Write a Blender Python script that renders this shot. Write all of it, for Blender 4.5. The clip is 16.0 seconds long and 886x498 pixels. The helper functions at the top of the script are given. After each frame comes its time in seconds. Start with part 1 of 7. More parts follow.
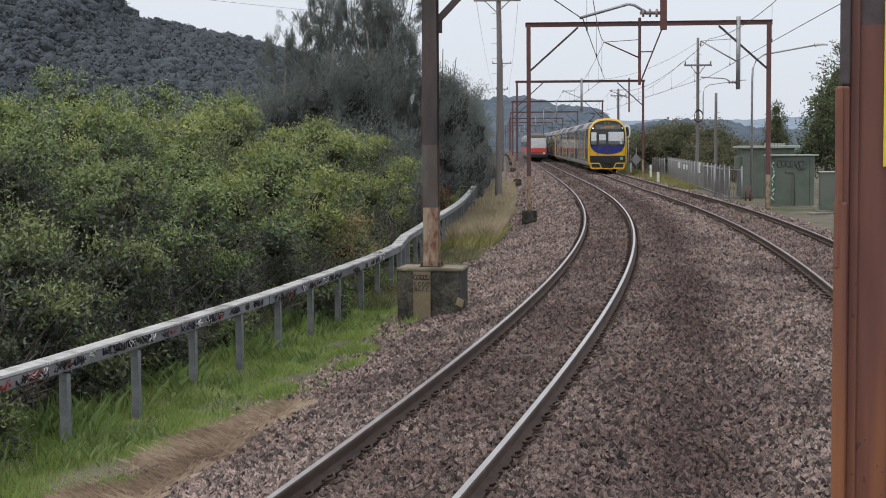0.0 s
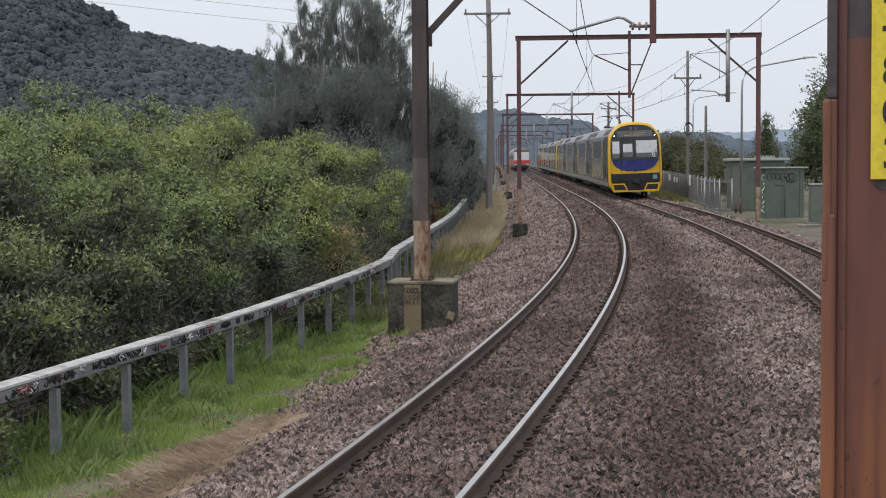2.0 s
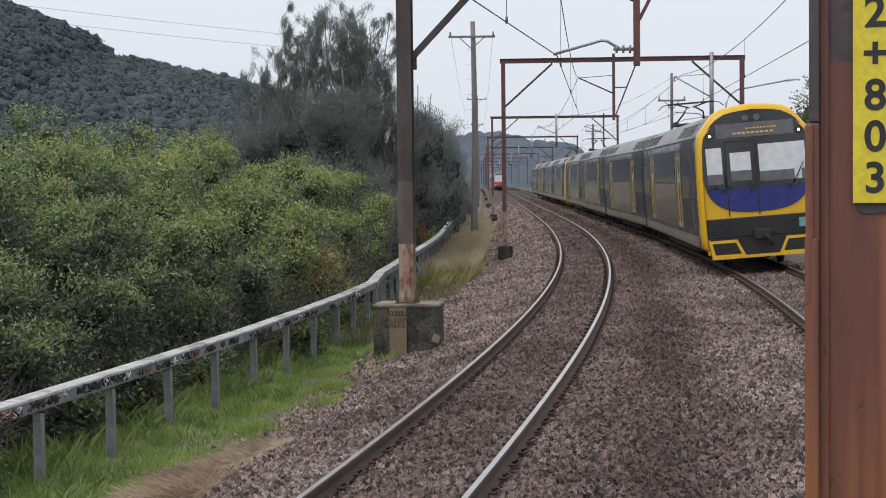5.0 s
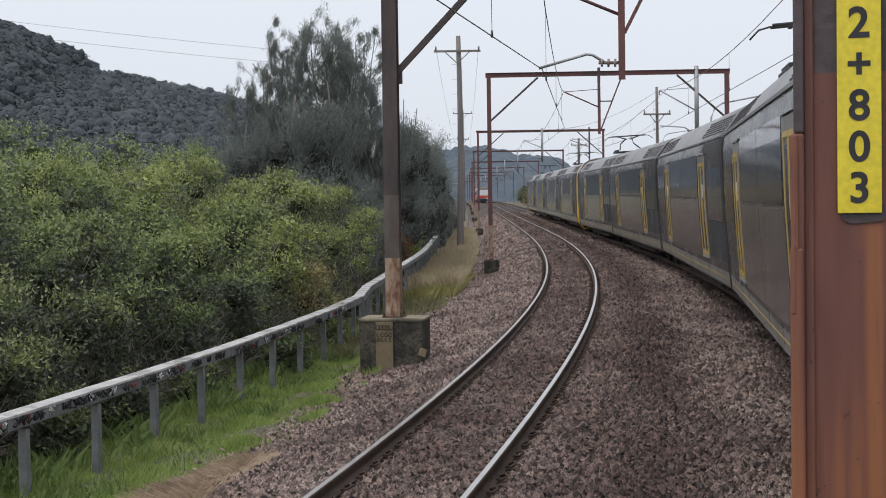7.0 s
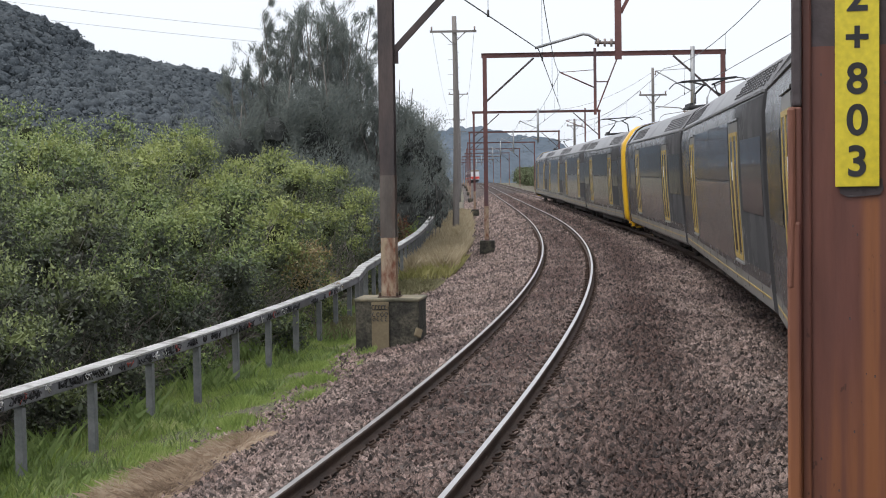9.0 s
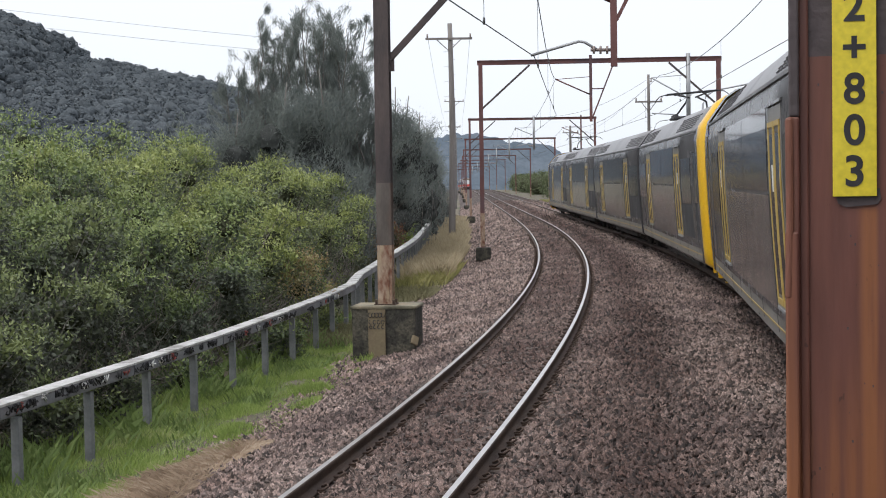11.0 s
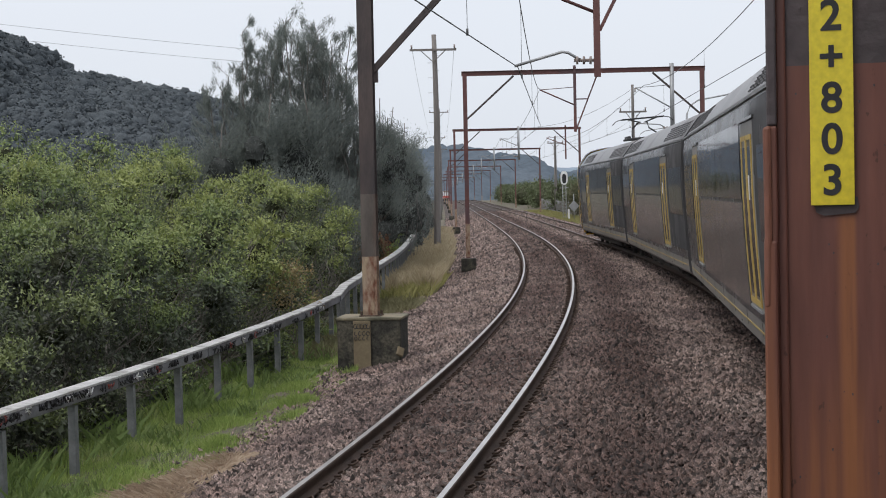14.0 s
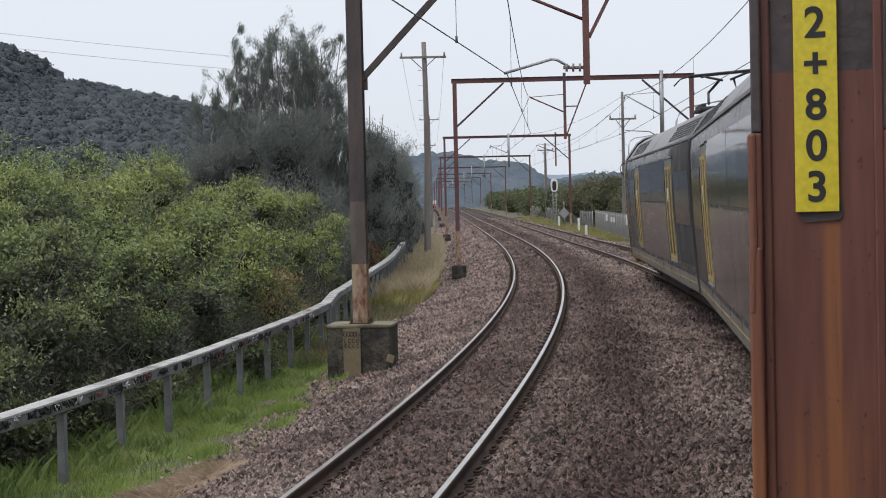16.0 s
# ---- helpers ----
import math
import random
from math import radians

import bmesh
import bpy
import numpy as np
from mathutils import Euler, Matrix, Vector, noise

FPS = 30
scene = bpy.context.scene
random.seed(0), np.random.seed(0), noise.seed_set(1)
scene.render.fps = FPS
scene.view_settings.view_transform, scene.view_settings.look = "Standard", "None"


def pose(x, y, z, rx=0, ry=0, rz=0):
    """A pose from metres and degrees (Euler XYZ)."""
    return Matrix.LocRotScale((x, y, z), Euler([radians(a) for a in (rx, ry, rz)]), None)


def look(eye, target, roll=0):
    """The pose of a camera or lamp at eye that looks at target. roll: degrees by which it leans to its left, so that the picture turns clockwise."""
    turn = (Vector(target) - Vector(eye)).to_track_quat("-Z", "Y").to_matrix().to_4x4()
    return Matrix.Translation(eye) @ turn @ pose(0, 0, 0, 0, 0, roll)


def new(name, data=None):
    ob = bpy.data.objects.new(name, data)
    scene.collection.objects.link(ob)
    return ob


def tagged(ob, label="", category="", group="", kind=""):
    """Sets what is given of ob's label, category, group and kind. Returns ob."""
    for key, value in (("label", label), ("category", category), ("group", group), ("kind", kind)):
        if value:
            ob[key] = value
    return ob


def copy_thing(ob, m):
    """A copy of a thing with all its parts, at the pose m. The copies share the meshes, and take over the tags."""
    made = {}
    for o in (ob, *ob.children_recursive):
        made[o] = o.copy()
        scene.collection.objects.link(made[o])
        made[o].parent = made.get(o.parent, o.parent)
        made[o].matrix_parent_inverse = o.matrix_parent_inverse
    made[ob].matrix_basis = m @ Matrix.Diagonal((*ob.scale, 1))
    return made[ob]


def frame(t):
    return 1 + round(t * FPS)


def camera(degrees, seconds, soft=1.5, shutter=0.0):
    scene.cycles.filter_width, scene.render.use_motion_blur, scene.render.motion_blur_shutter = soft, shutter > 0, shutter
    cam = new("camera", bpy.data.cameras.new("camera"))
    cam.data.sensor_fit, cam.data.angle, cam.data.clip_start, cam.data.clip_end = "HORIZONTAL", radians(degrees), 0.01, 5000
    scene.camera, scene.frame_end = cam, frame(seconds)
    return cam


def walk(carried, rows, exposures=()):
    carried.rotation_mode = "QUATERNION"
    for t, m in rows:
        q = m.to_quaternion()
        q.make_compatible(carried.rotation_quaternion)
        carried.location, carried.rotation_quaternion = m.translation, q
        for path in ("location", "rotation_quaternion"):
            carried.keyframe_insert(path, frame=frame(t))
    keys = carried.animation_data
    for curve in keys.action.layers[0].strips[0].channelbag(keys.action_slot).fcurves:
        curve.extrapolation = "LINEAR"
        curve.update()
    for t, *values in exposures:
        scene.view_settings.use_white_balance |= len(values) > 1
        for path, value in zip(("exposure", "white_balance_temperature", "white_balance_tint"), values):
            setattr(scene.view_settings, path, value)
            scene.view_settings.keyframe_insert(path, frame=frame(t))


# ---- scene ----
# The camera: handheld at the end of an island platform, 2.56 m over the rails.
EYE_Z = 2.563
cam = camera(33.18, 16.0, soft=1.0)


def aim(t, pan, tilt, roll, dx, dz):
    a, b = radians(pan), radians(tilt)
    eye = Vector((dx, 0, EYE_Z + dz))
    return t, look(eye, eye + Vector((math.sin(a) * math.cos(b), math.cos(a) * math.cos(b), math.sin(b))), roll)


walk(cam, [
    aim(0.0, -1.495, -3.708, -0.348, -0.0043, 0.0171),
    aim(0.5, -1.397, -3.568, -0.392, -0.0028, 0.0155),
    aim(1.0, -1.245, -3.443, -0.419, -0.0029, 0.0164),
    aim(1.5, -1.111, -3.363, -0.442, -0.0014, 0.0171),
    aim(2.0, -1.139, -3.203, -0.486, 0.0008, 0.0183),
    aim(2.5, -1.048, -3.069, -0.449, 0.0010, 0.0176),
    aim(3.0, -0.981, -2.902, -0.509, 0.0022, 0.0192),
    aim(3.5, -0.847, -2.796, -0.507, 0.0004, 0.0209),
    aim(4.0, -0.706, -2.661, -0.558, 0.0019, 0.0219),
    aim(6.5, -0.211, -1.914, -0.757, 0.0045, 0.0256),
    aim(7.0, -0.030, -1.798, -0.822, 0.0044, 0.0171),
    aim(7.5, -0.068, -1.687, -0.854, 0.0077, 0.0135),
    aim(8.0, -0.005, -2.349, -0.755, 0.0002, -0.0001),
    aim(8.5, 0.026, -2.414, -0.764, 0.0002, -0.0001),
    aim(9.0, 0.129, -2.533, -0.776, -0.0003, -0.0010),
    aim(11.5, 0.359, -2.167, -0.947, -0.0052, 0.0103),
    aim(12.0, 0.464, -2.045, -1.021, -0.0003, 0.0119),
    aim(12.5, 0.505, -1.897, -1.089, -0.0002, 0.0127),
    aim(13.0, 0.580, -2.021, -1.074, 0.0011, 0.0110),
    aim(13.5, 0.716, -1.970, -1.146, 0.0040, 0.0107),
    aim(14.0, 0.845, -1.857, -1.209, 0.0096, 0.0074),
    aim(14.5, 0.924, -1.732, -1.273, 0.0141, 0.0065),
    aim(15.0, 1.073, -1.729, -1.282, 0.0139, 0.0041),
    aim(15.5, 1.136, -1.642, -1.274, 0.0180, 0.0074),
    aim(16.0, 1.218, -1.583, -1.306, 0.0215, 0.0072),
], [(0, 0.0), (7.4, 0.02), (8.0, 0.15), (8.4, 0.34), (11.6, 0.34), (12.0, 0.03), (16, 0.03)])

# ---- light: a bright overcast sky ----
world = bpy.data.worlds.new("overcast")
scene.world = world
world.use_nodes = True
wn, wl = world.node_tree.nodes, world.node_tree.links
sky = wn.new("ShaderNodeTexSky")
sky.sky_type, sky.sun_disc = "NISHITA", False
sky.sun_elevation, sky.sun_rotation = radians(52), radians(-140)
sky.dust_density, sky.air_density = 4.0, 1.0
cloud = wn.new("ShaderNodeMix")
cloud.data_type = "RGBA"
cloud.inputs[0].default_value = 0.985
wl.new(sky.outputs[0], cloud.inputs[6])
# cloud cover: a little brighter overhead than near the horizon, with faint soft banks
geo = wn.new("ShaderNodeTexCoord")
sep = wn.new("ShaderNodeSeparateXYZ")
wl.new(geo.outputs["Generated"], sep.inputs[0])
banks = wn.new("ShaderNodeTexNoise")
banks.inputs["Scale"].default_value, banks.inputs["Detail"].default_value = 2.2, 4
wl.new(geo.outputs["Generated"], banks.inputs["Vector"])
mul = wn.new("ShaderNodeMath")
mul.operation, mul.inputs[1].default_value = "MULTIPLY_ADD", 0.12
wl.new(banks.outputs[0], mul.inputs[0])
wl.new(sep.outputs[2], mul.inputs[2])
ramp = wn.new("ShaderNodeValToRGB")
ramp.color_ramp.elements[0].position, ramp.color_ramp.elements[0].color = 0.0, (0.68, 0.725, 0.80, 1)
ramp.color_ramp.elements[1].position, ramp.color_ramp.elements[1].color = 0.7, (0.955, 0.965, 1.02, 1)
wl.new(mul.outputs[0], ramp.inputs[0])
wl.new(ramp.outputs[0], cloud.inputs[7])
wl.new(cloud.outputs[2], wn["Background"].inputs[0])
wn["Background"].inputs[1].default_value = 1.0
sun_data = bpy.data.lights.new("sun", "SUN")
sun_data.energy, sun_data.angle, sun_data.color = 0.95, radians(25), (1.0, 0.97, 0.92)
sun = new("sun", sun_data)
sun.matrix_world = look((0, 0, 60), (0 + 30, 22, 0))
scene.view_settings.exposure = 0.0

# ---- the line of the two tracks ----
KNOTS = ([-260, -60, -10, 10, 25, 40, 60, 80, 100, 130, 180, 250, 330, 800],
         [0, -0.001, -0.00303, -0.00298, -0.00301, -0.00268, -0.00134, -0.00077, -0.0001, 0, 0, 0, -0.00008, -0.00008])
GRADE, CANT_1, CANT_2 = 0.00613, 0.0645, 0.0544
LINE_S = np.arange(-260, 800, 0.5)
_k = np.interp(LINE_S, *KNOTS)
_i = int(np.argmin(abs(LINE_S)))
LINE_A = np.cumsum(_k) * 0.5
LINE_A += 0.20456 - LINE_A[_i]
LINE_X, LINE_Y = np.cumsum(np.sin(LINE_A)) * 0.5, np.cumsum(np.cos(LINE_A)) * 0.5
LINE_X += -1.8833 - LINE_X[_i]
LINE_Y += 6 - LINE_Y[_i]


def heading(s):
    return np.interp(s, LINE_S, LINE_A)


def rise(s):
    return GRADE * np.clip(s, -10, 420)


def spacing(s):
    """Distance between the two tracks, wider beside the platform."""
    return 5.2473 - 1.0138 * (np.clip(s, -10, 80) - 25) / 50


def fade(s):
    return np.clip((120 - np.asarray(s, float)) / 60, 0, 1)


def place(s, o, z=0.0):
    """World place at s metres along the near track, o metres right of it, z above its rails."""
    a = heading(s)
    return (np.interp(s, LINE_S, LINE_X) + o * np.cos(a), np.interp(s, LINE_S, LINE_Y) - o * np.sin(a), rise(s) + z)


def at(s, o, z=0.0, turn=0.0):
    """Pose there, local y along the track."""
    x, y, zz = place(s, o, z)
    return pose(float(x), float(y), float(zz), 0, 0, -math.degrees(float(heading(s))) + turn)


def lie(s, o):
    """Ground height over the rails' level."""
    s, o = np.broadcast_arrays(np.asarray(s, float), np.asarray(o, float))
    d = spacing(s)
    left = np.interp(o, [-60, -9, -6.5, -5.0, -4.0, -2.9, -1.75, -1.25, 1.25], [-1.7, -1.5, -1.05, -0.86, -0.78, -0.62, -0.33, -0.2, -0.2])
    right = np.interp(o - d, [-1.25, 1.25, 1.8, 2.3, 3.0, 30, 60], [-0.2, -0.2, -0.28, -0.32, -0.3, -0.3, -0.6])
    left = left - 0.3 * np.clip((s - 28) / 25, 0, 1) * np.clip((-o - 1.8) / 1.2, 0, 1)
    z = np.where(o < d / 2, left, right)
    c1 = CANT_1 * np.interp(o, [-3.2, -1.25, 0, 1.25], [0, -1.66, 0, 1.66])
    c2 = CANT_2 * np.interp(o - d, [-1.25, 0, 1.25, 2.6], [-1.66, 0, 1.66, 0])
    w = np.clip((o - 1.25) / np.maximum(d - 2.5, 0.1), 0, 1)
    return z + fade(s) * (c1 * (1 - w) + c2 * w)


# ---- materials ----
def mat(name, a, b, scale=4.0, rough=0.6, metal=0.0, bump=0.2, fine=40.0, third=None, spec=0.5, per=0.0, space="Object", oil=None, stretch=(1, 1, 1), dist=0.02, contrast=(0.35, 0.65), grain=None):
    """Two-scale procedural surface: colours a and b in patches, a fine grain, an optional third colour as stains; per: variation from object or island."""
    m = bpy.data.materials.new(name)
    m.use_nodes = True
    n, l = m.node_tree.nodes, m.node_tree.links
    p = n["Principled BSDF"]
    tc = n.new("ShaderNodeTexCoord")
    mp = n.new("ShaderNodeMapping")
    mp.inputs["Scale"].default_value = stretch
    l.new(tc.outputs[space], mp.inputs[0])
    big = n.new("ShaderNodeTexNoise")
    big.inputs["Scale"].default_value, big.inputs["Detail"].default_value, big.inputs["Roughness"].default_value = scale, 5, 0.6
    sm = n.new("ShaderNodeTexNoise")
    sm.inputs["Scale"].default_value, sm.inputs["Detail"].default_value = fine, 4
    l.new(mp.outputs[0], big.inputs["Vector"])
    l.new(mp.outputs[0], sm.inputs["Vector"])
    r = n.new("ShaderNodeValToRGB")
    r.color_ramp.elements[0].position, r.color_ramp.elements[0].color = contrast[0], (*a, 1)
    r.color_ramp.elements[1].position, r.color_ramp.elements[1].color = contrast[1], (*b, 1)
    l.new(big.outputs[0], r.inputs[0])
    out = r.outputs[0]
    if third:
        st = n.new("ShaderNodeTexNoise")
        st.inputs["Scale"].default_value, st.inputs["Detail"].default_value = scale * 0.45, 6
        off = n.new("ShaderNodeVectorMath")
        off.operation = "ADD"
        off.inputs[1].default_value = (7.3, 2.1, 5.7)
        l.new(mp.outputs[0], off.inputs[0])
        l.new(off.outputs[0], st.inputs["Vector"])
        sr = n.new("ShaderNodeMapRange")
        sr.inputs[1].default_value, sr.inputs[2].default_value = 0.52, 0.64
        l.new(st.outputs[0], sr.inputs[0])
        mx = n.new("ShaderNodeMix")
        mx.data_type = "RGBA"
        l.new(sr.outputs[0], mx.inputs[0])
        l.new(out, mx.inputs[6])
        mx.inputs[7].default_value = (*third, 1)
        out = mx.outputs[2]
    if oil:
        at_ = n.new("ShaderNodeAttribute")
        at_.attribute_name = "oil"
        mo = n.new("ShaderNodeMix")
        mo.data_type = "RGBA"
        l.new(at_.outputs["Fac"], mo.inputs[0])
        l.new(out, mo.inputs[6])
        mo.inputs[7].default_value = (*oil, 1)
        out = mo.outputs[2]
    # grain
    g = n.new("ShaderNodeMapRange")
    g.inputs[3].default_value, g.inputs[4].default_value = 0.75, 1.25
    l.new(sm.outputs[0], g.inputs[0])
    if grain:
        g.inputs[1].default_value, g.inputs[2].default_value, g.inputs[3].default_value, g.inputs[4].default_value = 0.3, 0.7, *grain
    val = g.outputs[0]
    if per:
        info = n.new("ShaderNodeNewGeometry")
        pr = n.new("ShaderNodeMapRange")
        pr.inputs[3].default_value, pr.inputs[4].default_value = 1 - per, 1 + per
        l.new(info.outputs["Random Per Island"], pr.inputs[0])
        mm = n.new("ShaderNodeMath")
        mm.operation = "MULTIPLY"
        l.new(val, mm.inputs[0])
        l.new(pr.outputs[0], mm.inputs[1])
        val = mm.outputs[0]
    vm = n.new("ShaderNodeVectorMath")
    vm.operation = "SCALE"
    l.new(out, vm.inputs[0])
    l.new(val, vm.inputs[3])
    l.new(vm.outputs[0], p.inputs["Base Color"])
    rr = n.new("ShaderNodeMapRange")
    rr.inputs[3].default_value, rr.inputs[4].default_value = max(rough - 0.1, 0.02), min(rough + 0.1, 1)
    l.new(big.outputs[0], rr.inputs[0])
    l.new(rr.outputs[0], p.inputs["Roughness"])
    p.inputs["Metallic"].default_value = metal
    p.inputs["Specular IOR Level"].default_value = spec
    if bump:
        bp = n.new("ShaderNodeBump")
        bp.inputs["Strength"].default_value, bp.inputs["Distance"].default_value = bump, dist
        l.new(sm.outputs[0], bp.inputs["Height"])
        l.new(bp.outputs[0], p.inputs["Normal"])
    return m


def leafy(name, cols, gloss=0.45, trans=0.25, top_paint=0.0):
    """Foliage: the colour differs from leaf to leaf and in soft patches over the crown."""
    m = bpy.data.materials.new(name)
    m.use_nodes = True
    n, l = m.node_tree.nodes, m.node_tree.links
    p = n["Principled BSDF"]
    info = n.new("ShaderNodeNewGeometry")
    tc = n.new("ShaderNodeTexCoord")
    nz = n.new("ShaderNodeTexNoise")
    nz.inputs["Scale"].default_value, nz.inputs["Detail"].default_value = 0.9, 3
    l.new(tc.outputs["Object"], nz.inputs["Vector"])
    ad = n.new("ShaderNodeMath")
    ad.operation, ad.inputs[1].default_value = "MULTIPLY_ADD", 0.45
    l.new(info.outputs["Random Per Island"], ad.inputs[0])
    sc = n.new("ShaderNodeMath")
    sc.operation, sc.inputs[1].default_value, sc.inputs[2].default_value = "MULTIPLY_ADD", 1.3, -0.38
    l.new(nz.outputs[0], sc.inputs[0])
    l.new(sc.outputs[0], ad.inputs[2])
    if top_paint:
        # clump tops are painted paler, as if lit from above
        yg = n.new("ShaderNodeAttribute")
        yg.attribute_name = "top_light"
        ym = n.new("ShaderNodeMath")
        ym.operation, ym.inputs[1].default_value = "MULTIPLY_ADD", top_paint
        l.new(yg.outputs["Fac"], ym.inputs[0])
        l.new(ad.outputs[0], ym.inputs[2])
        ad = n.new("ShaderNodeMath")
        ad.operation, ad.inputs[1].default_value = "SUBTRACT", top_paint * 0.5
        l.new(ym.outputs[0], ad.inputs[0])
    r = n.new("ShaderNodeValToRGB")
    r.color_ramp.elements[0].color, r.color_ramp.elements[-1].color = (*cols[0], 1), (*cols[-1], 1)
    for i, c in enumerate(cols[1:-1]):
        e = r.color_ramp.elements.new((i + 1) / (len(cols) - 1))
        e.color = (*c, 1)
    l.new(ad.outputs[0], r.inputs[0])
    l.new(r.outputs[0], p.inputs["Base Color"])
    p.inputs["Roughness"].default_value = gloss
    p.inputs["Specular IOR Level"].default_value = 0.35
    if trans:
        tr = n.new("ShaderNodeBsdfTranslucent")
        l.new(r.outputs[0], tr.inputs[0])
        mx = n.new("ShaderNodeMixShader")
        mx.inputs[0].default_value = trans
        l.new(p.outputs[0], mx.inputs[1])
        l.new(tr.outputs[0], mx.inputs[2])
        l.new(mx.outputs[0], n["Material Output"].inputs[0])
    return m


def glow(name, col, strength):
    m = bpy.data.materials.new(name)
    m.use_nodes = True
    p = m.node_tree.nodes["Principled BSDF"]
    p.inputs["Base Color"].default_value = (*col, 1)
    p.inputs["Emission Color"].default_value = (*col, 1)
    p.inputs["Emission Strength"].default_value = strength
    return m


def post_paint(name):
    """Maroon oxide paint with an orange rust run below the plate, streaks that thicken downwards, and small dark specks."""
    m = mat(name, (0.132, 0.052, 0.041), (0.182, 0.072, 0.053), 7, 0.5, fine=28, bump=0.14, third=(0.15, 0.062, 0.045), stretch=(1, 1, 0.12))
    n, l = m.node_tree.nodes, m.node_tree.links
    p = n["Principled BSDF"]
    base = p.inputs["Base Color"].links[0].from_socket
    tc = n.new("ShaderNodeTexCoord")
    sep = n.new("ShaderNodeSeparateXYZ")
    l.new(tc.outputs["Object"], sep.inputs[0])

    def ramp(src, a, b, c=0.0, d=1.0):
        q = n.new("ShaderNodeMapRange")
        q.interpolation_type = "SMOOTHSTEP"
        q.inputs[1].default_value, q.inputs[2].default_value, q.inputs[3].default_value, q.inputs[4].default_value = a, b, c, d
        l.new(src, q.inputs[0])
        return q.outputs[0]

    def join(op, a, b):
        q = n.new("ShaderNodeMath")
        q.operation, q.use_clamp = op, True
        l.new(a, q.inputs[0])
        l.new(b, q.inputs[1])
        return q.outputs[0]

    def streak(sx, sz, seed):
        mp = n.new("ShaderNodeMapping")
        mp.inputs["Scale"].default_value, mp.inputs["Location"].default_value = (sx, sx, sz), (seed, seed, seed)
        l.new(tc.outputs["Object"], mp.inputs[0])
        q = n.new("ShaderNodeTexNoise")
        q.inputs["Scale"].default_value, q.inputs["Detail"].default_value = 1.0, 4
        l.new(mp.outputs[0], q.inputs["Vector"])
        return q.outputs[0]

    x, z = sep.outputs[0], sep.outputs[2]
    run = join("MULTIPLY", join("MULTIPLY", ramp(x, 0.0, 0.028), ramp(x, 0.058, 0.045)), join("MULTIPLY", ramp(z, 2.53, 2.50), ramp(streak(40, 3, 2.0), 0.2, 0.5, 0.55, 1.0)))
    low = join("MULTIPLY", ramp(z, 2.25, 1.85), ramp(streak(26, 1.2, 5.0), 0.4, 0.62, 0.15, 0.8))
    edge = join("MULTIPLY", ramp(x, -0.13, -0.145), ramp(z, 2.9, 2.8, 0.1, 0.4))
    f = join("ADD", join("MAXIMUM", run, low), edge)
    mx = n.new("ShaderNodeMix")
    mx.data_type = "RGBA"
    l.new(f, mx.inputs[0])
    l.new(base, mx.inputs[6])
    mx.inputs[7].default_value = (0.29, 0.112, 0.048, 1)
    dark = n.new("ShaderNodeMix")
    dark.data_type = "RGBA"
    l.new(ramp(streak(45, 22, 9.0), 0.66, 0.72, 0.0, 0.7), dark.inputs[0])
    l.new(mx.outputs[2], dark.inputs[6])
    dark.inputs[7].default_value = (0.07, 0.028, 0.022, 1)
    l.new(dark.outputs[2], p.inputs["Base Color"])
    return m


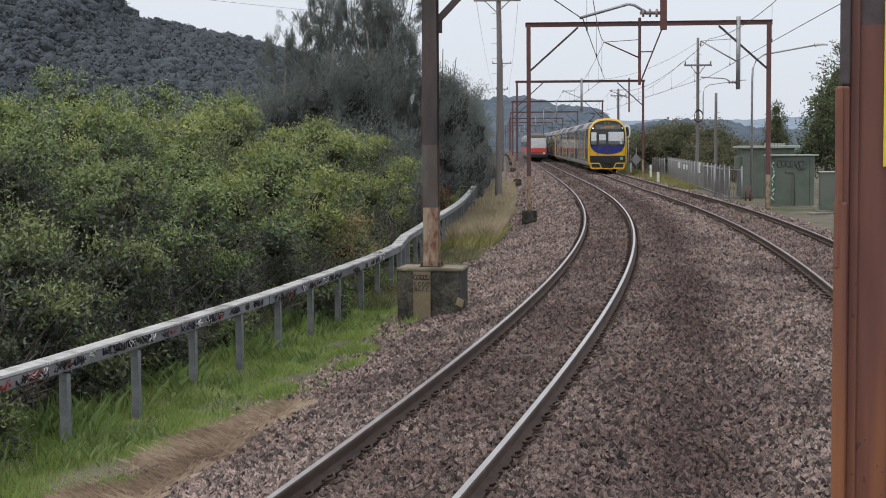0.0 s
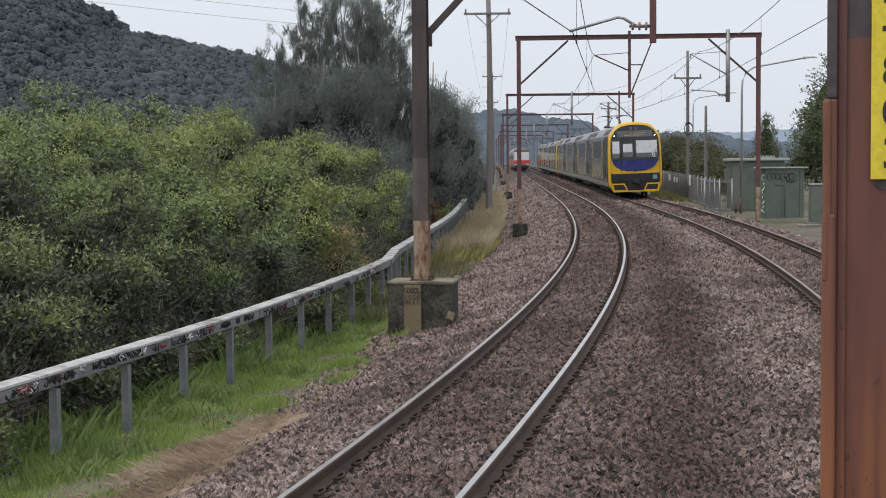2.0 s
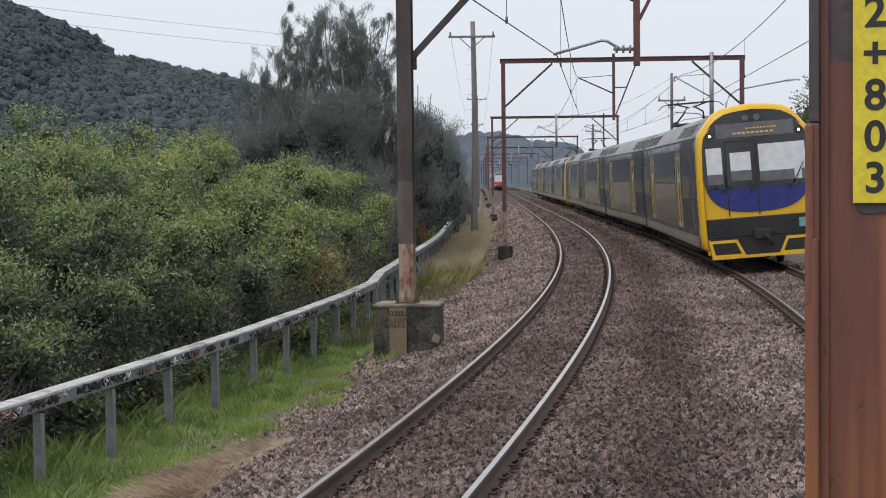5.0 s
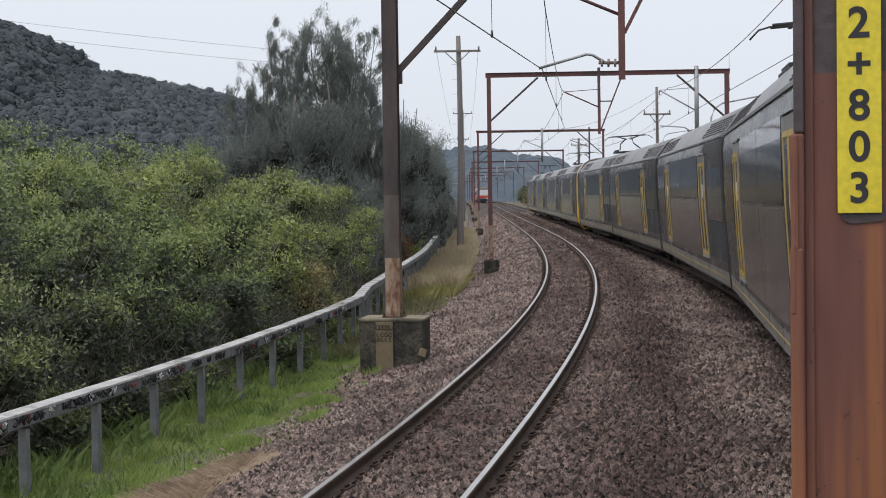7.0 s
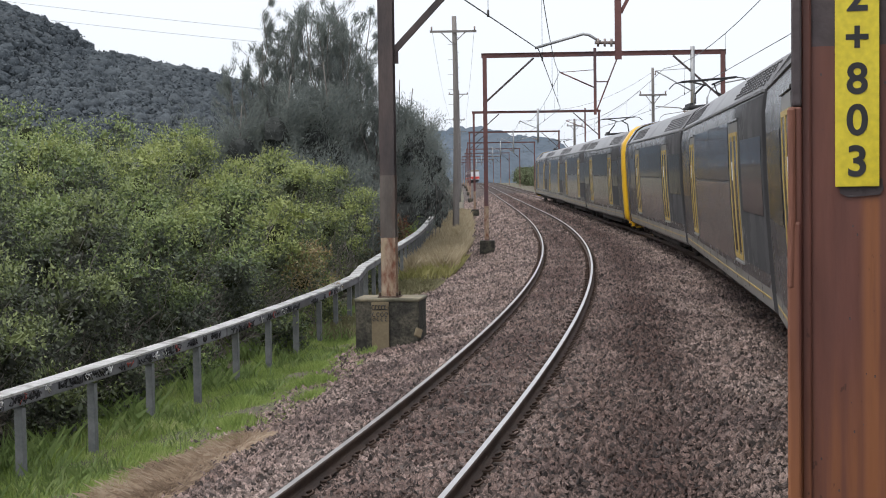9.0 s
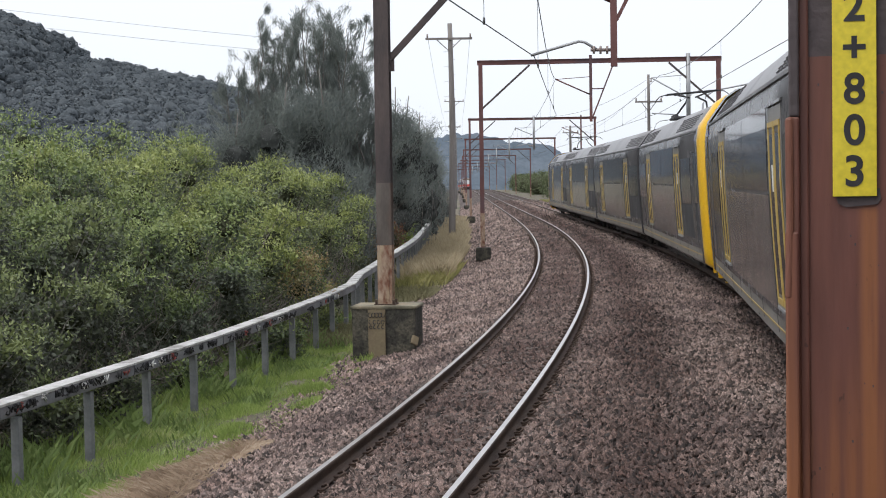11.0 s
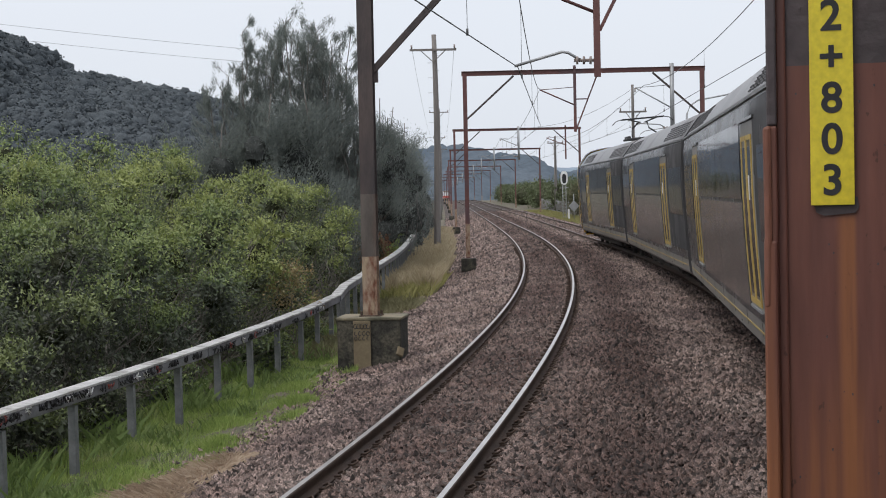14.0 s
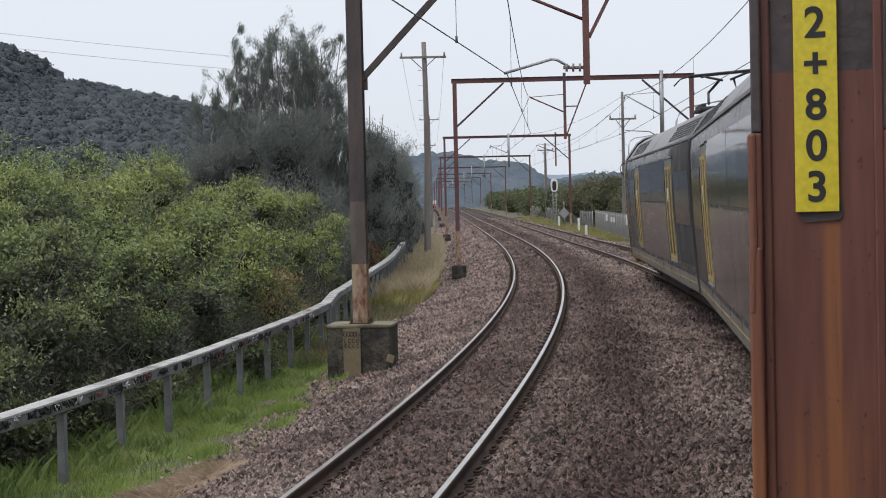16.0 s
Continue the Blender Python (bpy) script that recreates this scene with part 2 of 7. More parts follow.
M = dict(
    ground=mat("soil_and_litter", (0.10, 0.085, 0.06), (0.17, 0.15, 0.11), 0.7, 0.95, fine=25, bump=0.6, third=(0.07, 0.09, 0.035), dist=0.05),
    # bed colour darkened to stand for shade between the loose stones
    ballast=mat("shaded_gap_stone", (0.050, 0.038, 0.033), (0.085, 0.068, 0.061), 0.9, 0.9, fine=26, bump=1.0, third=(0.11, 0.080, 0.070), dist=0.12, oil=(0.050, 0.034, 0.030), grain=(0.1, 2.1)),
    stone=mat("ballast_stone", (0.165, 0.115, 0.098), (0.26, 0.202, 0.18), 0.9, 0.85, fine=60, bump=0.8, third=(0.12, 0.086, 0.078), per=0.9, oil=(0.078, 0.049, 0.042), grain=(0.35, 1.65)),
    rail_side=mat("rusted_rail_steel", (0.055, 0.036, 0.028), (0.10, 0.066, 0.05), 3, 0.8, 0.2, fine=60, bump=0.3),
    rail_top=mat("polished_rail_steel", (0.50, 0.48, 0.465), (0.62, 0.60, 0.585), 2, 0.33, 1.0, fine=80, bump=0.05),
    rail_half=mat("scuffed_rail_steel", (0.36, 0.335, 0.315), (0.50, 0.475, 0.455), 2, 0.36, 1.0, fine=80, bump=0.05),
    rail_dull=mat("worn_rail_steel", (0.24, 0.20, 0.18), (0.36, 0.32, 0.30), 2, 0.4, 0.9, fine=80, bump=0.05),
    sleeper=mat("weathered_sleeper", (0.075, 0.058, 0.05), (0.13, 0.105, 0.094), 3, 0.9, fine=40, bump=0.5, stretch=(1, 4, 1)),
    red_steel=mat("oxide_red_painted_steel", (0.105, 0.042, 0.040), (0.15, 0.062, 0.055), 1.6, 0.55, fine=30, bump=0.12, third=(0.10, 0.055, 0.06)),
    post_red=post_paint("oxide_red_post_paint"),
    post_rust=mat("orange_rust", (0.165, 0.066, 0.044), (0.235, 0.095, 0.06), 5, 0.65, fine=40, bump=0.3, stretch=(1, 1, 0.3)),
    post_dark=mat("dark_bitumen_paint", (0.056, 0.045, 0.047), (0.098, 0.077, 0.081), 5, 0.6, fine=30, bump=0.25),
    pole_dark=mat("dark_weathered_steel", (0.045, 0.036, 0.037), (0.082, 0.062, 0.058), 3, 0.7, fine=30, bump=0.2, stretch=(1, 1, 0.3)),
    pole_rust=mat("peeling_rusty_steel", (0.40, 0.31, 0.23), (0.16, 0.062, 0.035), 11, 0.75, fine=25, bump=0.3, third=(0.36, 0.28, 0.19), stretch=(1, 1, 0.4)),
    galv=mat("galvanised_steel", (0.30, 0.31, 0.32), (0.40, 0.41, 0.42), 3, 0.5, 0.5, fine=40, bump=0.08),
    pole_grey=mat("chalky_brown_steel", (0.085, 0.072, 0.064), (0.14, 0.12, 0.105), 3, 0.8, fine=30, bump=0.2, third=(0.10, 0.06, 0.045), stretch=(1, 1, 0.3)),
    timber=mat("grey_weathered_timber", (0.14, 0.128, 0.12), (0.24, 0.222, 0.21), 2, 0.85, fine=30, bump=0.4, stretch=(1, 1, 0.1)),
    concrete=mat("stained_concrete", (0.16, 0.155, 0.13), (0.27, 0.255, 0.215), 2.5, 0.9, fine=25, bump=0.4, third=(0.055, 0.055, 0.048)),
    moss=mat("mossy_concrete_top", (0.20, 0.19, 0.14), (0.30, 0.25, 0.17), 3, 0.95, fine=25, bump=0.5, third=(0.09, 0.085, 0.06)),
    lichen=mat("dark_lichen_concrete", (0.02, 0.02, 0.017), (0.055, 0.052, 0.042), 6, 0.95, fine=25, bump=0.6, third=(0.085, 0.078, 0.06), grain=(0.5, 1.5)),
    tan=mat("tan_painted_patch", (0.17, 0.135, 0.085), (0.215, 0.175, 0.11), 4, 0.9, fine=30, bump=0.2),
    rail_cap=mat("pale_rail_top", (0.38, 0.38, 0.375), (0.56, 0.555, 0.545), 5, 0.8, fine=40, bump=0.3, third=(0.24, 0.235, 0.22)),
    rail_guard=mat("weathered_grey_guard_rail", (0.125, 0.13, 0.145), (0.215, 0.22, 0.235), 2.5, 0.7, fine=30, bump=0.25, third=(0.11, 0.11, 0.115), stretch=(0.6, 0.6, 1)),
    guard_post=mat("grey_guard_post", (0.13, 0.14, 0.147), (0.215, 0.225, 0.232), 3, 0.8, fine=30, bump=0.25),
    ink=mat("black_paint", (0.02, 0.02, 0.022), (0.035, 0.035, 0.04), 6, 0.6, bump=0),
    red_ink=mat("red_spray_paint", (0.36, 0.07, 0.06), (0.45, 0.1, 0.08), 6, 0.6, bump=0),
    white=mat("white_paint", (0.68, 0.68, 0.67), (0.8, 0.8, 0.79), 4, 0.6, bump=0.05),
    sign=mat("yellow_sign_film", (0.74, 0.60, 0.035), (0.80, 0.66, 0.05), 3, 0.4, fine=60, bump=0.03),
    hut=mat("green_painted_steel", (0.092, 0.118, 0.093), (0.135, 0.160, 0.13), 1.5, 0.55, fine=40, bump=0.06, third=(0.13, 0.145, 0.12)),
    hut_light=mat("pale_green_roof_sheet", (0.30, 0.34, 0.29), (0.40, 0.43, 0.37), 2, 0.6, fine=40, bump=0.05),
    mint=mat("mint_spray_paint", (0.32, 0.55, 0.44), (0.5, 0.66, 0.58), 6, 0.7, bump=0),
    mesh=mat("weathered_fence_steel", (0.15, 0.145, 0.14), (0.25, 0.24, 0.23), 2, 0.6, 0.3, bump=0.1),
    wire=mat("dark_copper_wire", (0.06, 0.06, 0.062), (0.1, 0.1, 0.1), 5, 0.5, 0.6, bump=0),
    ceramic=mat("brown_grey_insulator", (0.20, 0.16, 0.145), (0.30, 0.25, 0.23), 8, 0.35, bump=0),
    bark=mat("grey_bark", (0.10, 0.09, 0.08), (0.22, 0.205, 0.19), 5, 0.95, fine=30, bump=0.6),
    twig=mat("grey_twigs", (0.16, 0.145, 0.13), (0.27, 0.25, 0.23), 5, 0.95, fine=30, bump=0.3),
    mangrove=leafy("mangrove_leaf", [(0.082, 0.094, 0.074), (0.108, 0.134, 0.088), (0.142, 0.188, 0.092), (0.188, 0.25, 0.088), (0.265, 0.32, 0.12)], 0.48, 0.2, top_paint=0.95),
    # darker leaf colours for the nearest front bushes
    mangrove_dark=leafy("dark_mangrove_leaf", [(0.062, 0.068, 0.056), (0.085, 0.096, 0.07), (0.112, 0.136, 0.078), (0.152, 0.19, 0.08), (0.225, 0.265, 0.11)], 0.48, 0.2, top_paint=0.95),
    mangrove_pale=leafy("yellowing_mangrove_leaf", [(0.097, 0.113, 0.077), (0.138, 0.170, 0.090), (0.190, 0.236, 0.094), (0.262, 0.312, 0.098), (0.345, 0.385, 0.14)], 0.48, 0.22, top_paint=0.95),
    orange_leaf=leafy("dry_orange_leaf", [(0.12, 0.14, 0.06), (0.32, 0.24, 0.12), (0.55, 0.46, 0.30)]),
    # dark colour of the lumps that stand for shade inside the leaves
    inner=mat("dark_shade_core", (0.045, 0.052, 0.03), (0.085, 0.09, 0.058), 5, 1.0, fine=18, bump=1.0, spec=0.0, dist=0.1),
    red_leaf=leafy("reddish_leaf", [(0.09, 0.10, 0.05), (0.20, 0.10, 0.06), (0.38, 0.13, 0.075)], 0.6, 0.2),
    # grey colour of the shade lumps inside the casuarinas
    core_grey=mat("grey_shade_core", (0.05, 0.055, 0.053), (0.085, 0.09, 0.086), 5, 1.0, fine=18, bump=1.0, spec=0.0, dist=0.1),
    casuarina=leafy("casuarina_needles", [(0.145, 0.166, 0.160), (0.195, 0.220, 0.205), (0.26, 0.285, 0.25)], 0.8, 0.5),
    shrub=leafy("olive_shrub_leaf", [(0.085, 0.085, 0.052), (0.13, 0.128, 0.072), (0.19, 0.18, 0.105)], 0.6, 0.2),
    tree=leafy("dull_green_leaf", [(0.065, 0.08, 0.045), (0.115, 0.14, 0.07), (0.18, 0.21, 0.11)], 0.6, 0.2),
    # the left hill's greens have bluish haze mixed into their base colours
    forest=leafy("hazy_eucalypt_forest", [(0.056, 0.068, 0.080), (0.080, 0.096, 0.110), (0.102, 0.120, 0.132), (0.135, 0.150, 0.155)], 0.95, 0.0),
    canopy=mat("hazy_forest_canopy", (0.066, 0.078, 0.088), (0.10, 0.114, 0.124), 0.012, 0.95, fine=0.9, bump=0.9, per=0.15, spec=0.1, dist=0.9),
    hill=mat("hazy_forest_floor", (0.088, 0.099, 0.108), (0.112, 0.124, 0.132), 0.02, 1.0, fine=0.3, bump=0.5, spec=0.0),
    # haze of distance put into the base colours: bluer, then paler
    far=mat("hazy_distant_hill", (0.098, 0.124, 0.152), (0.132, 0.158, 0.188), 0.02, 1.0, fine=0.11, bump=0.6, spec=0.0, dist=4.0),
    farther=mat("hazy_farthest_hill", (0.24, 0.295, 0.355), (0.28, 0.335, 0.39), 0.004, 1.0, fine=0.05, bump=0.3, spec=0.0),
    grass=leafy("fresh_grass", [(0.12, 0.165, 0.055), (0.235, 0.325, 0.088), (0.345, 0.44, 0.135), (0.52, 0.52, 0.29)], 0.6, 0.35),
    weed=leafy("roadside_weed", [(0.11, 0.155, 0.055), (0.175, 0.25, 0.08), (0.27, 0.33, 0.13)], 0.6, 0.25),
    dry=leafy("dry_grass", [(0.27, 0.22, 0.14), (0.42, 0.355, 0.235), (0.57, 0.495, 0.36)], 0.8, 0.25),
    straw=leafy("pale_straw", [(0.24, 0.175, 0.125), (0.48, 0.37, 0.27), (0.72, 0.62, 0.49)], 0.8, 0.2),
    olive=leafy("olive_weed", [(0.13, 0.125, 0.07), (0.21, 0.20, 0.11), (0.32, 0.29, 0.18)], 0.7, 0.25),
    gold=leafy("yellow_green_grass", [(0.20, 0.20, 0.07), (0.30, 0.285, 0.11), (0.40, 0.37, 0.18)], 0.7, 0.25),
    train_grey=mat("train_grey_metallic_paint", (0.070, 0.070, 0.073), (0.092, 0.090, 0.093), 0.8, 0.26, 0.0, fine=1.2, bump=0.06, dist=0.02, spec=0.12),
    train_skirt=mat("train_lower_grey_paint", (0.24, 0.23, 0.22), (0.31, 0.295, 0.28), 0.8, 0.42, 0.3, fine=30, bump=0.02, third=(0.20, 0.19, 0.175)),
    train_glass=mat("dark_train_glass", (0.020, 0.021, 0.023), (0.030, 0.031, 0.033), 0.6, 0.05, 0.0, fine=1.3, bump=0.1, dist=0.05, spec=0.05),
    # lower-deck glass, paler and browner than the upper deck's
    lower_panel=mat("lower_deck_paler_glass", (0.10, 0.094, 0.089), (0.13, 0.122, 0.116), 0.9, 0.12, 0.0, fine=1.1, bump=0.25, dist=0.05, spec=0.4),
    train_roof=mat("train_roof_paint", (0.20, 0.20, 0.207), (0.28, 0.28, 0.287), 1.2, 0.45, 0.2, fine=20, bump=0.03, third=(0.17, 0.17, 0.18)),
    grille=mat("dark_roof_grille", (0.035, 0.035, 0.037), (0.055, 0.055, 0.058), 5, 0.6, 0.3, bump=0.1),
    roof_slot=mat("shaded_roof_slot", (0.11, 0.11, 0.115), (0.15, 0.15, 0.155), 5, 0.6, 0.2, bump=0.1),
    yellow=mat("train_yellow_paint", (0.72, 0.42, 0.018), (0.78, 0.47, 0.025), 1.2, 0.32, fine=30, bump=0.02),
    door_yellow=mat("door_yellow_paint", (0.46, 0.32, 0.085), (0.54, 0.385, 0.11), 2, 0.45, fine=30, bump=0.02),
    blue=mat("train_blue_paint", (0.022, 0.028, 0.17), (0.03, 0.038, 0.21), 2, 0.25, fine=30, bump=0.0),
    black=mat("black_bumper_plastic", (0.014, 0.014, 0.015), (0.022, 0.022, 0.024), 5, 0.45, fine=60, bump=0.05),
    cab_black=mat("black_cab_glass", (0.012, 0.012, 0.014), (0.02, 0.02, 0.023), 1, 0.12, fine=3, bump=0.0, spec=0.7),
    desk=mat("dim_grey_cab_interior", (0.10, 0.105, 0.11), (0.15, 0.155, 0.16), 3, 0.3, fine=20, bump=0.0),
    door_grey=mat("door_grey_paint", (0.12, 0.105, 0.095), (0.16, 0.14, 0.125), 2, 0.4, 0.1, fine=20, bump=0.02),
    # pale base colour for drawn blinds and for sky painted on a window
    blind=mat("pale_blind_and_sky_glass", (0.60, 0.63, 0.65), (0.70, 0.72, 0.74), 2, 0.12, fine=5, bump=0.0, spec=0.6),
    amber=glow("amber_display", (0.8, 0.45, 0.1), 0.15),
    lamp=glow("white_headlight", (1.0, 0.97, 0.9), 3.0),
    teal=mat("teal_plate", (0.14, 0.30, 0.27), (0.2, 0.36, 0.33), 4, 0.5, bump=0),
    bogie=mat("dirty_bogie_steel", (0.03, 0.026, 0.023), (0.055, 0.048, 0.043), 4, 0.8, 0.2, fine=40, bump=0.2),
    rtrain=mat("train_silver_red_side", (0.30, 0.30, 0.31), (0.38, 0.38, 0.39), 1, 0.4, 0.4, bump=0.02),
    rred=mat("train_red_paint", (0.55, 0.06, 0.045), (0.62, 0.08, 0.06), 1, 0.35, bump=0.02),
)


# ---- mesh tools ----
def part(name, bm, material, parent=None, label="", smooth=False):
    me = bpy.data.meshes.new(name)
    if isinstance(bm, tuple):
        me.from_pydata(*bm)
    else:
        bm.normal_update()
        bm.to_mesh(me)
        bm.free()
    for m in material if isinstance(material, (list, tuple)) else [material]:
        me.materials.append(m)
    if smooth:
        me.polygons.foreach_set("use_smooth", [True] * len(me.polygons))
    ob = new(name, me)
    if parent:
        ob.parent = parent
    if label:
        tagged(ob, label)
    return ob


def empty(name, m, label, category, group="", kind=""):
    ob = new(name)
    ob.matrix_world = m
    return tagged(ob, label, category, group, kind)


def thing(ob, m, label, category, group="", kind=""):
    ob.matrix_world = m
    return tagged(ob, label, category, group, kind)


def box(bm, x0, x1, y0, y1, z0, z1, bevel=0.0, slot=0):
    b = bmesh.new()
    bmesh.ops.create_cube(b, size=1.0)
    for v in b.verts:
        v.co = ((x0 + x1) / 2 + v.co.x * (x1 - x0), (y0 + y1) / 2 + v.co.y * (y1 - y0), (z0 + z1) / 2 + v.co.z * (z1 - z0))
    if bevel:
        bmesh.ops.bevel(b, geom=b.edges[:], offset=bevel, segments=2, profile=0.5, affect="EDGES")
    absorb(bm, b, slot)
    return bm


def absorb(bm, b, slot=0, m=None):
    vs = [bm.verts.new(m @ v.co if m else v.co) for v in b.verts]
    b.verts.index_update()
    for f in b.faces:
        nf = bm.faces.new([vs[v.index] for v in f.verts])
        nf.material_index = slot
        nf.smooth = f.smooth
    b.free()


def tube(bm, pts, r, n=8, slot=0, r1=None, cap=True):
    """A round bar along points; r1: radius at its end."""
    pts = [Vector(p) for p in pts]
    rings = []
    for i, p in enumerate(pts):
        d = (pts[min(i + 1, len(pts) - 1)] - pts[max(i - 1, 0)]).normalized()
        side = d.cross(Vector((0, 0, 1)) if abs(d.z) < 0.95 else Vector((1, 0, 0))).normalized()
        up = side.cross(d)
        rr = r if r1 is None else r + (r1 - r) * i / (len(pts) - 1)
        rings.append([bm.verts.new(p + rr * (math.cos(2 * math.pi * k / n) * side + math.sin(2 * math.pi * k / n) * up)) for k in range(n)])
    for a, b in zip(rings, rings[1:]):
        for k in range(n):
            f = bm.faces.new((a[k], a[(k + 1) % n], b[(k + 1) % n], b[k]))
            f.material_index, f.smooth = slot, True
    if cap and n > 2:
        bm.faces.new(rings[0][::-1]).material_index = slot
        bm.faces.new(rings[-1]).material_index = slot
    return bm


def bar(bm, a, b, w, h, slot=0, up=(0, 0, 1)):
    """A rectangular bar from a to b, w wide and h deep."""
    a, b = Vector(a), Vector(b)
    d = (b - a).normalized()
    side = d.cross(Vector(up))
    side = (side if side.length > 0.05 else d.cross(Vector((1, 0, 0)))).normalized()
    top = side.cross(d)
    r = [[bm.verts.new(p + side * sx * w / 2 + top * sz * h / 2) for sx, sz in ((-1, -1), (1, -1), (1, 1), (-1, 1))] for p in (a, b)]
    for k in range(4):
        bm.faces.new((r[0][k], r[0][(k + 1) % 4], r[1][(k + 1) % 4], r[1][k])).material_index = slot
    bm.faces.new(r[0][::-1]).material_index = slot
    bm.faces.new(r[1]).material_index = slot
    return bm


def hbeam(bm, a, b, w, h, t=0.014, up=(0, 0, 1)):
    """An H-section bar: two flanges and a web."""
    a, b = Vector(a), Vector(b)
    d = (b - a).normalized()
    side = d.cross(Vector(up))
    side = (side if side.length > 0.05 else d.cross(Vector((1, 0, 0)))).normalized()
    top = side.cross(d)
    bar(bm, a + top * (h / 2 - t / 2), b + top * (h / 2 - t / 2), w, t, up=up)
    bar(bm, a - top * (h / 2 - t / 2), b - top * (h / 2 - t / 2), w, t, up=up)
    bar(bm, a, b, t, h - 2 * t, up=up)
    return bm


def plate(bm, pts, n, thick, slot=0):
    """A flat plate: outline points, thickened along n."""
    n = Vector(n)
    a = [bm.verts.new(Vector(p)) for p in pts]
    b = [bm.verts.new(Vector(p) + n * thick) for p in pts]
    fs = [bm.faces.new(a[::-1]), bm.faces.new(b)]
    for k in range(len(a)):
        fs.append(bm.faces.new((a[k], a[(k + 1) % len(a)], b[(k + 1) % len(a)], b[k])))
    for f in fs:
        f.material_index = slot
    bmesh.ops.recalc_face_normals(bm, faces=fs)
    return bm


def sweep(profile, path):
    """Profile points (side, up) swept along (s, o, z) on the line, as vertices and faces for from_pydata."""
    vs, fs = [], []
    n = len(profile)
    for s, o, z, c in path:
        a = heading(s)
        x, y, zz = place(s, o, z)
        for u, w in profile:
            vs.append((x + u * math.cos(a), y - u * math.sin(a), zz + w + c * u))
    for i in range(len(path) - 1):
        for k in range(n):
            fs.append((i * n + k, i * n + (k + 1) % n, (i + 1) * n + (k + 1) % n, (i + 1) * n + k))
    return vs, [], fs


def cloud_mesh(name, verts, tris, material, parent=None, label=""):
    """A mesh from numpy arrays of vertices (n, 3) and faces (m, 3 or 4)."""
    me = bpy.data.meshes.new(name)
    k = tris.shape[1]
    me.vertices.add(len(verts))
    me.vertices.foreach_set("co", np.asarray(verts, np.float32).ravel())
    me.loops.add(tris.size)
    me.loops.foreach_set("vertex_index", np.asarray(tris, np.int32).ravel())
    me.polygons.add(len(tris))
    me.polygons.foreach_set("loop_start", np.arange(0, tris.size, k, dtype=np.int32))
    me.materials.append(material)
    me.update(calc_edges=True)
    ob = new(name, me)
    if parent:
        ob.parent = parent
    if label:
        tagged(ob, label)
    return ob


RNG = np.random.default_rng(7)


def surfels(centres, size, normals, jitter=0.5):
    """Flat flakes facing along the normals, for canopies seen from far."""
    n = len(centres)
    nn = normals + RNG.normal(0, jitter, (n, 3))
    nn /= np.linalg.norm(nn, axis=1)[:, None]
    d = np.cross(nn, RNG.normal(size=(n, 3)))
    d /= np.linalg.norm(d, axis=1)[:, None] + 1e-9
    e = np.cross(nn, d)
    sz = (np.ones(n) * size * RNG.uniform(0.6, 1.3, n))[:, None] * 0.5
    v = np.stack([centres - d * sz, centres + e * sz, centres + d * sz, centres - e * sz], 1).reshape(-1, 3)
    return v, np.arange(n * 4).reshape(-1, 4)


def leaves(centres, size, aspect=0.42, lift=0.4, normals=None, face=0.0):
    """Diamond leaves at the centres: arrays for cloud_mesh. size: length, one or one for each."""
    n = len(centres)
    d = RNG.normal(size=(n, 3))
    d[:, 2] += lift
    if normals is not None:
        d += normals * 0.9
    d /= np.linalg.norm(d, axis=1)[:, None]
    e = np.cross(d, RNG.normal(size=(n, 3)))
    e /= np.linalg.norm(e, axis=1)[:, None] + 1e-9
    if face:
        # leaves lie open to the sky and outwards
        up = normals * 0.8 * face + np.array([0, 0, 0.45]) * face + RNG.normal(0, 0.38, (n, 3))
        e = np.cross(d, up)
        e /= np.linalg.norm(e, axis=1)[:, None] + 1e-9
    sz = (np.ones(n) * size * RNG.uniform(0.7, 1.3, n))[:, None]
    nn = np.cross(d, e) * sz * 0.12
    v = np.stack([centres - d * sz * 0.5, centres + e * sz * aspect * 0.5 + nn, centres + d * sz * 0.5, centres - e * sz * aspect * 0.5 + nn], 1).reshape(-1, 3)
    return v, np.arange(n * 4).reshape(-1, 4)


# ---- ground and track bed ----
def bed_edge(s):
    """Where the crushed stone ends on the left."""
    return np.interp(s, [-20, 0, 17, 26, 50, 110, 800], [-2.3, -2.4, -2.65, -3.3, -4.0, -4.3, -4.3])


def sheet(name, ss, os_, z_of, material, label, category):
    S2, O2 = np.meshgrid(ss, os_, indexing="ij")
    x, y, z = place(S2, O2, z_of(S2, O2))
    n, m = S2.shape
    i = np.arange(n * m).reshape(n, m)
    f = np.stack([i[:-1, :-1], i[:-1, 1:], i[1:, 1:], i[1:, :-1]], -1).reshape(-1, 4)
    ob = cloud_mesh(name, np.stack([x, y, z], -1).reshape(-1, 3), f, material)
    if material is M["ballast"]:
        soak(ob.data, S2.ravel(), O2.ravel())
    return tagged(ob, label, category, kind="structure")


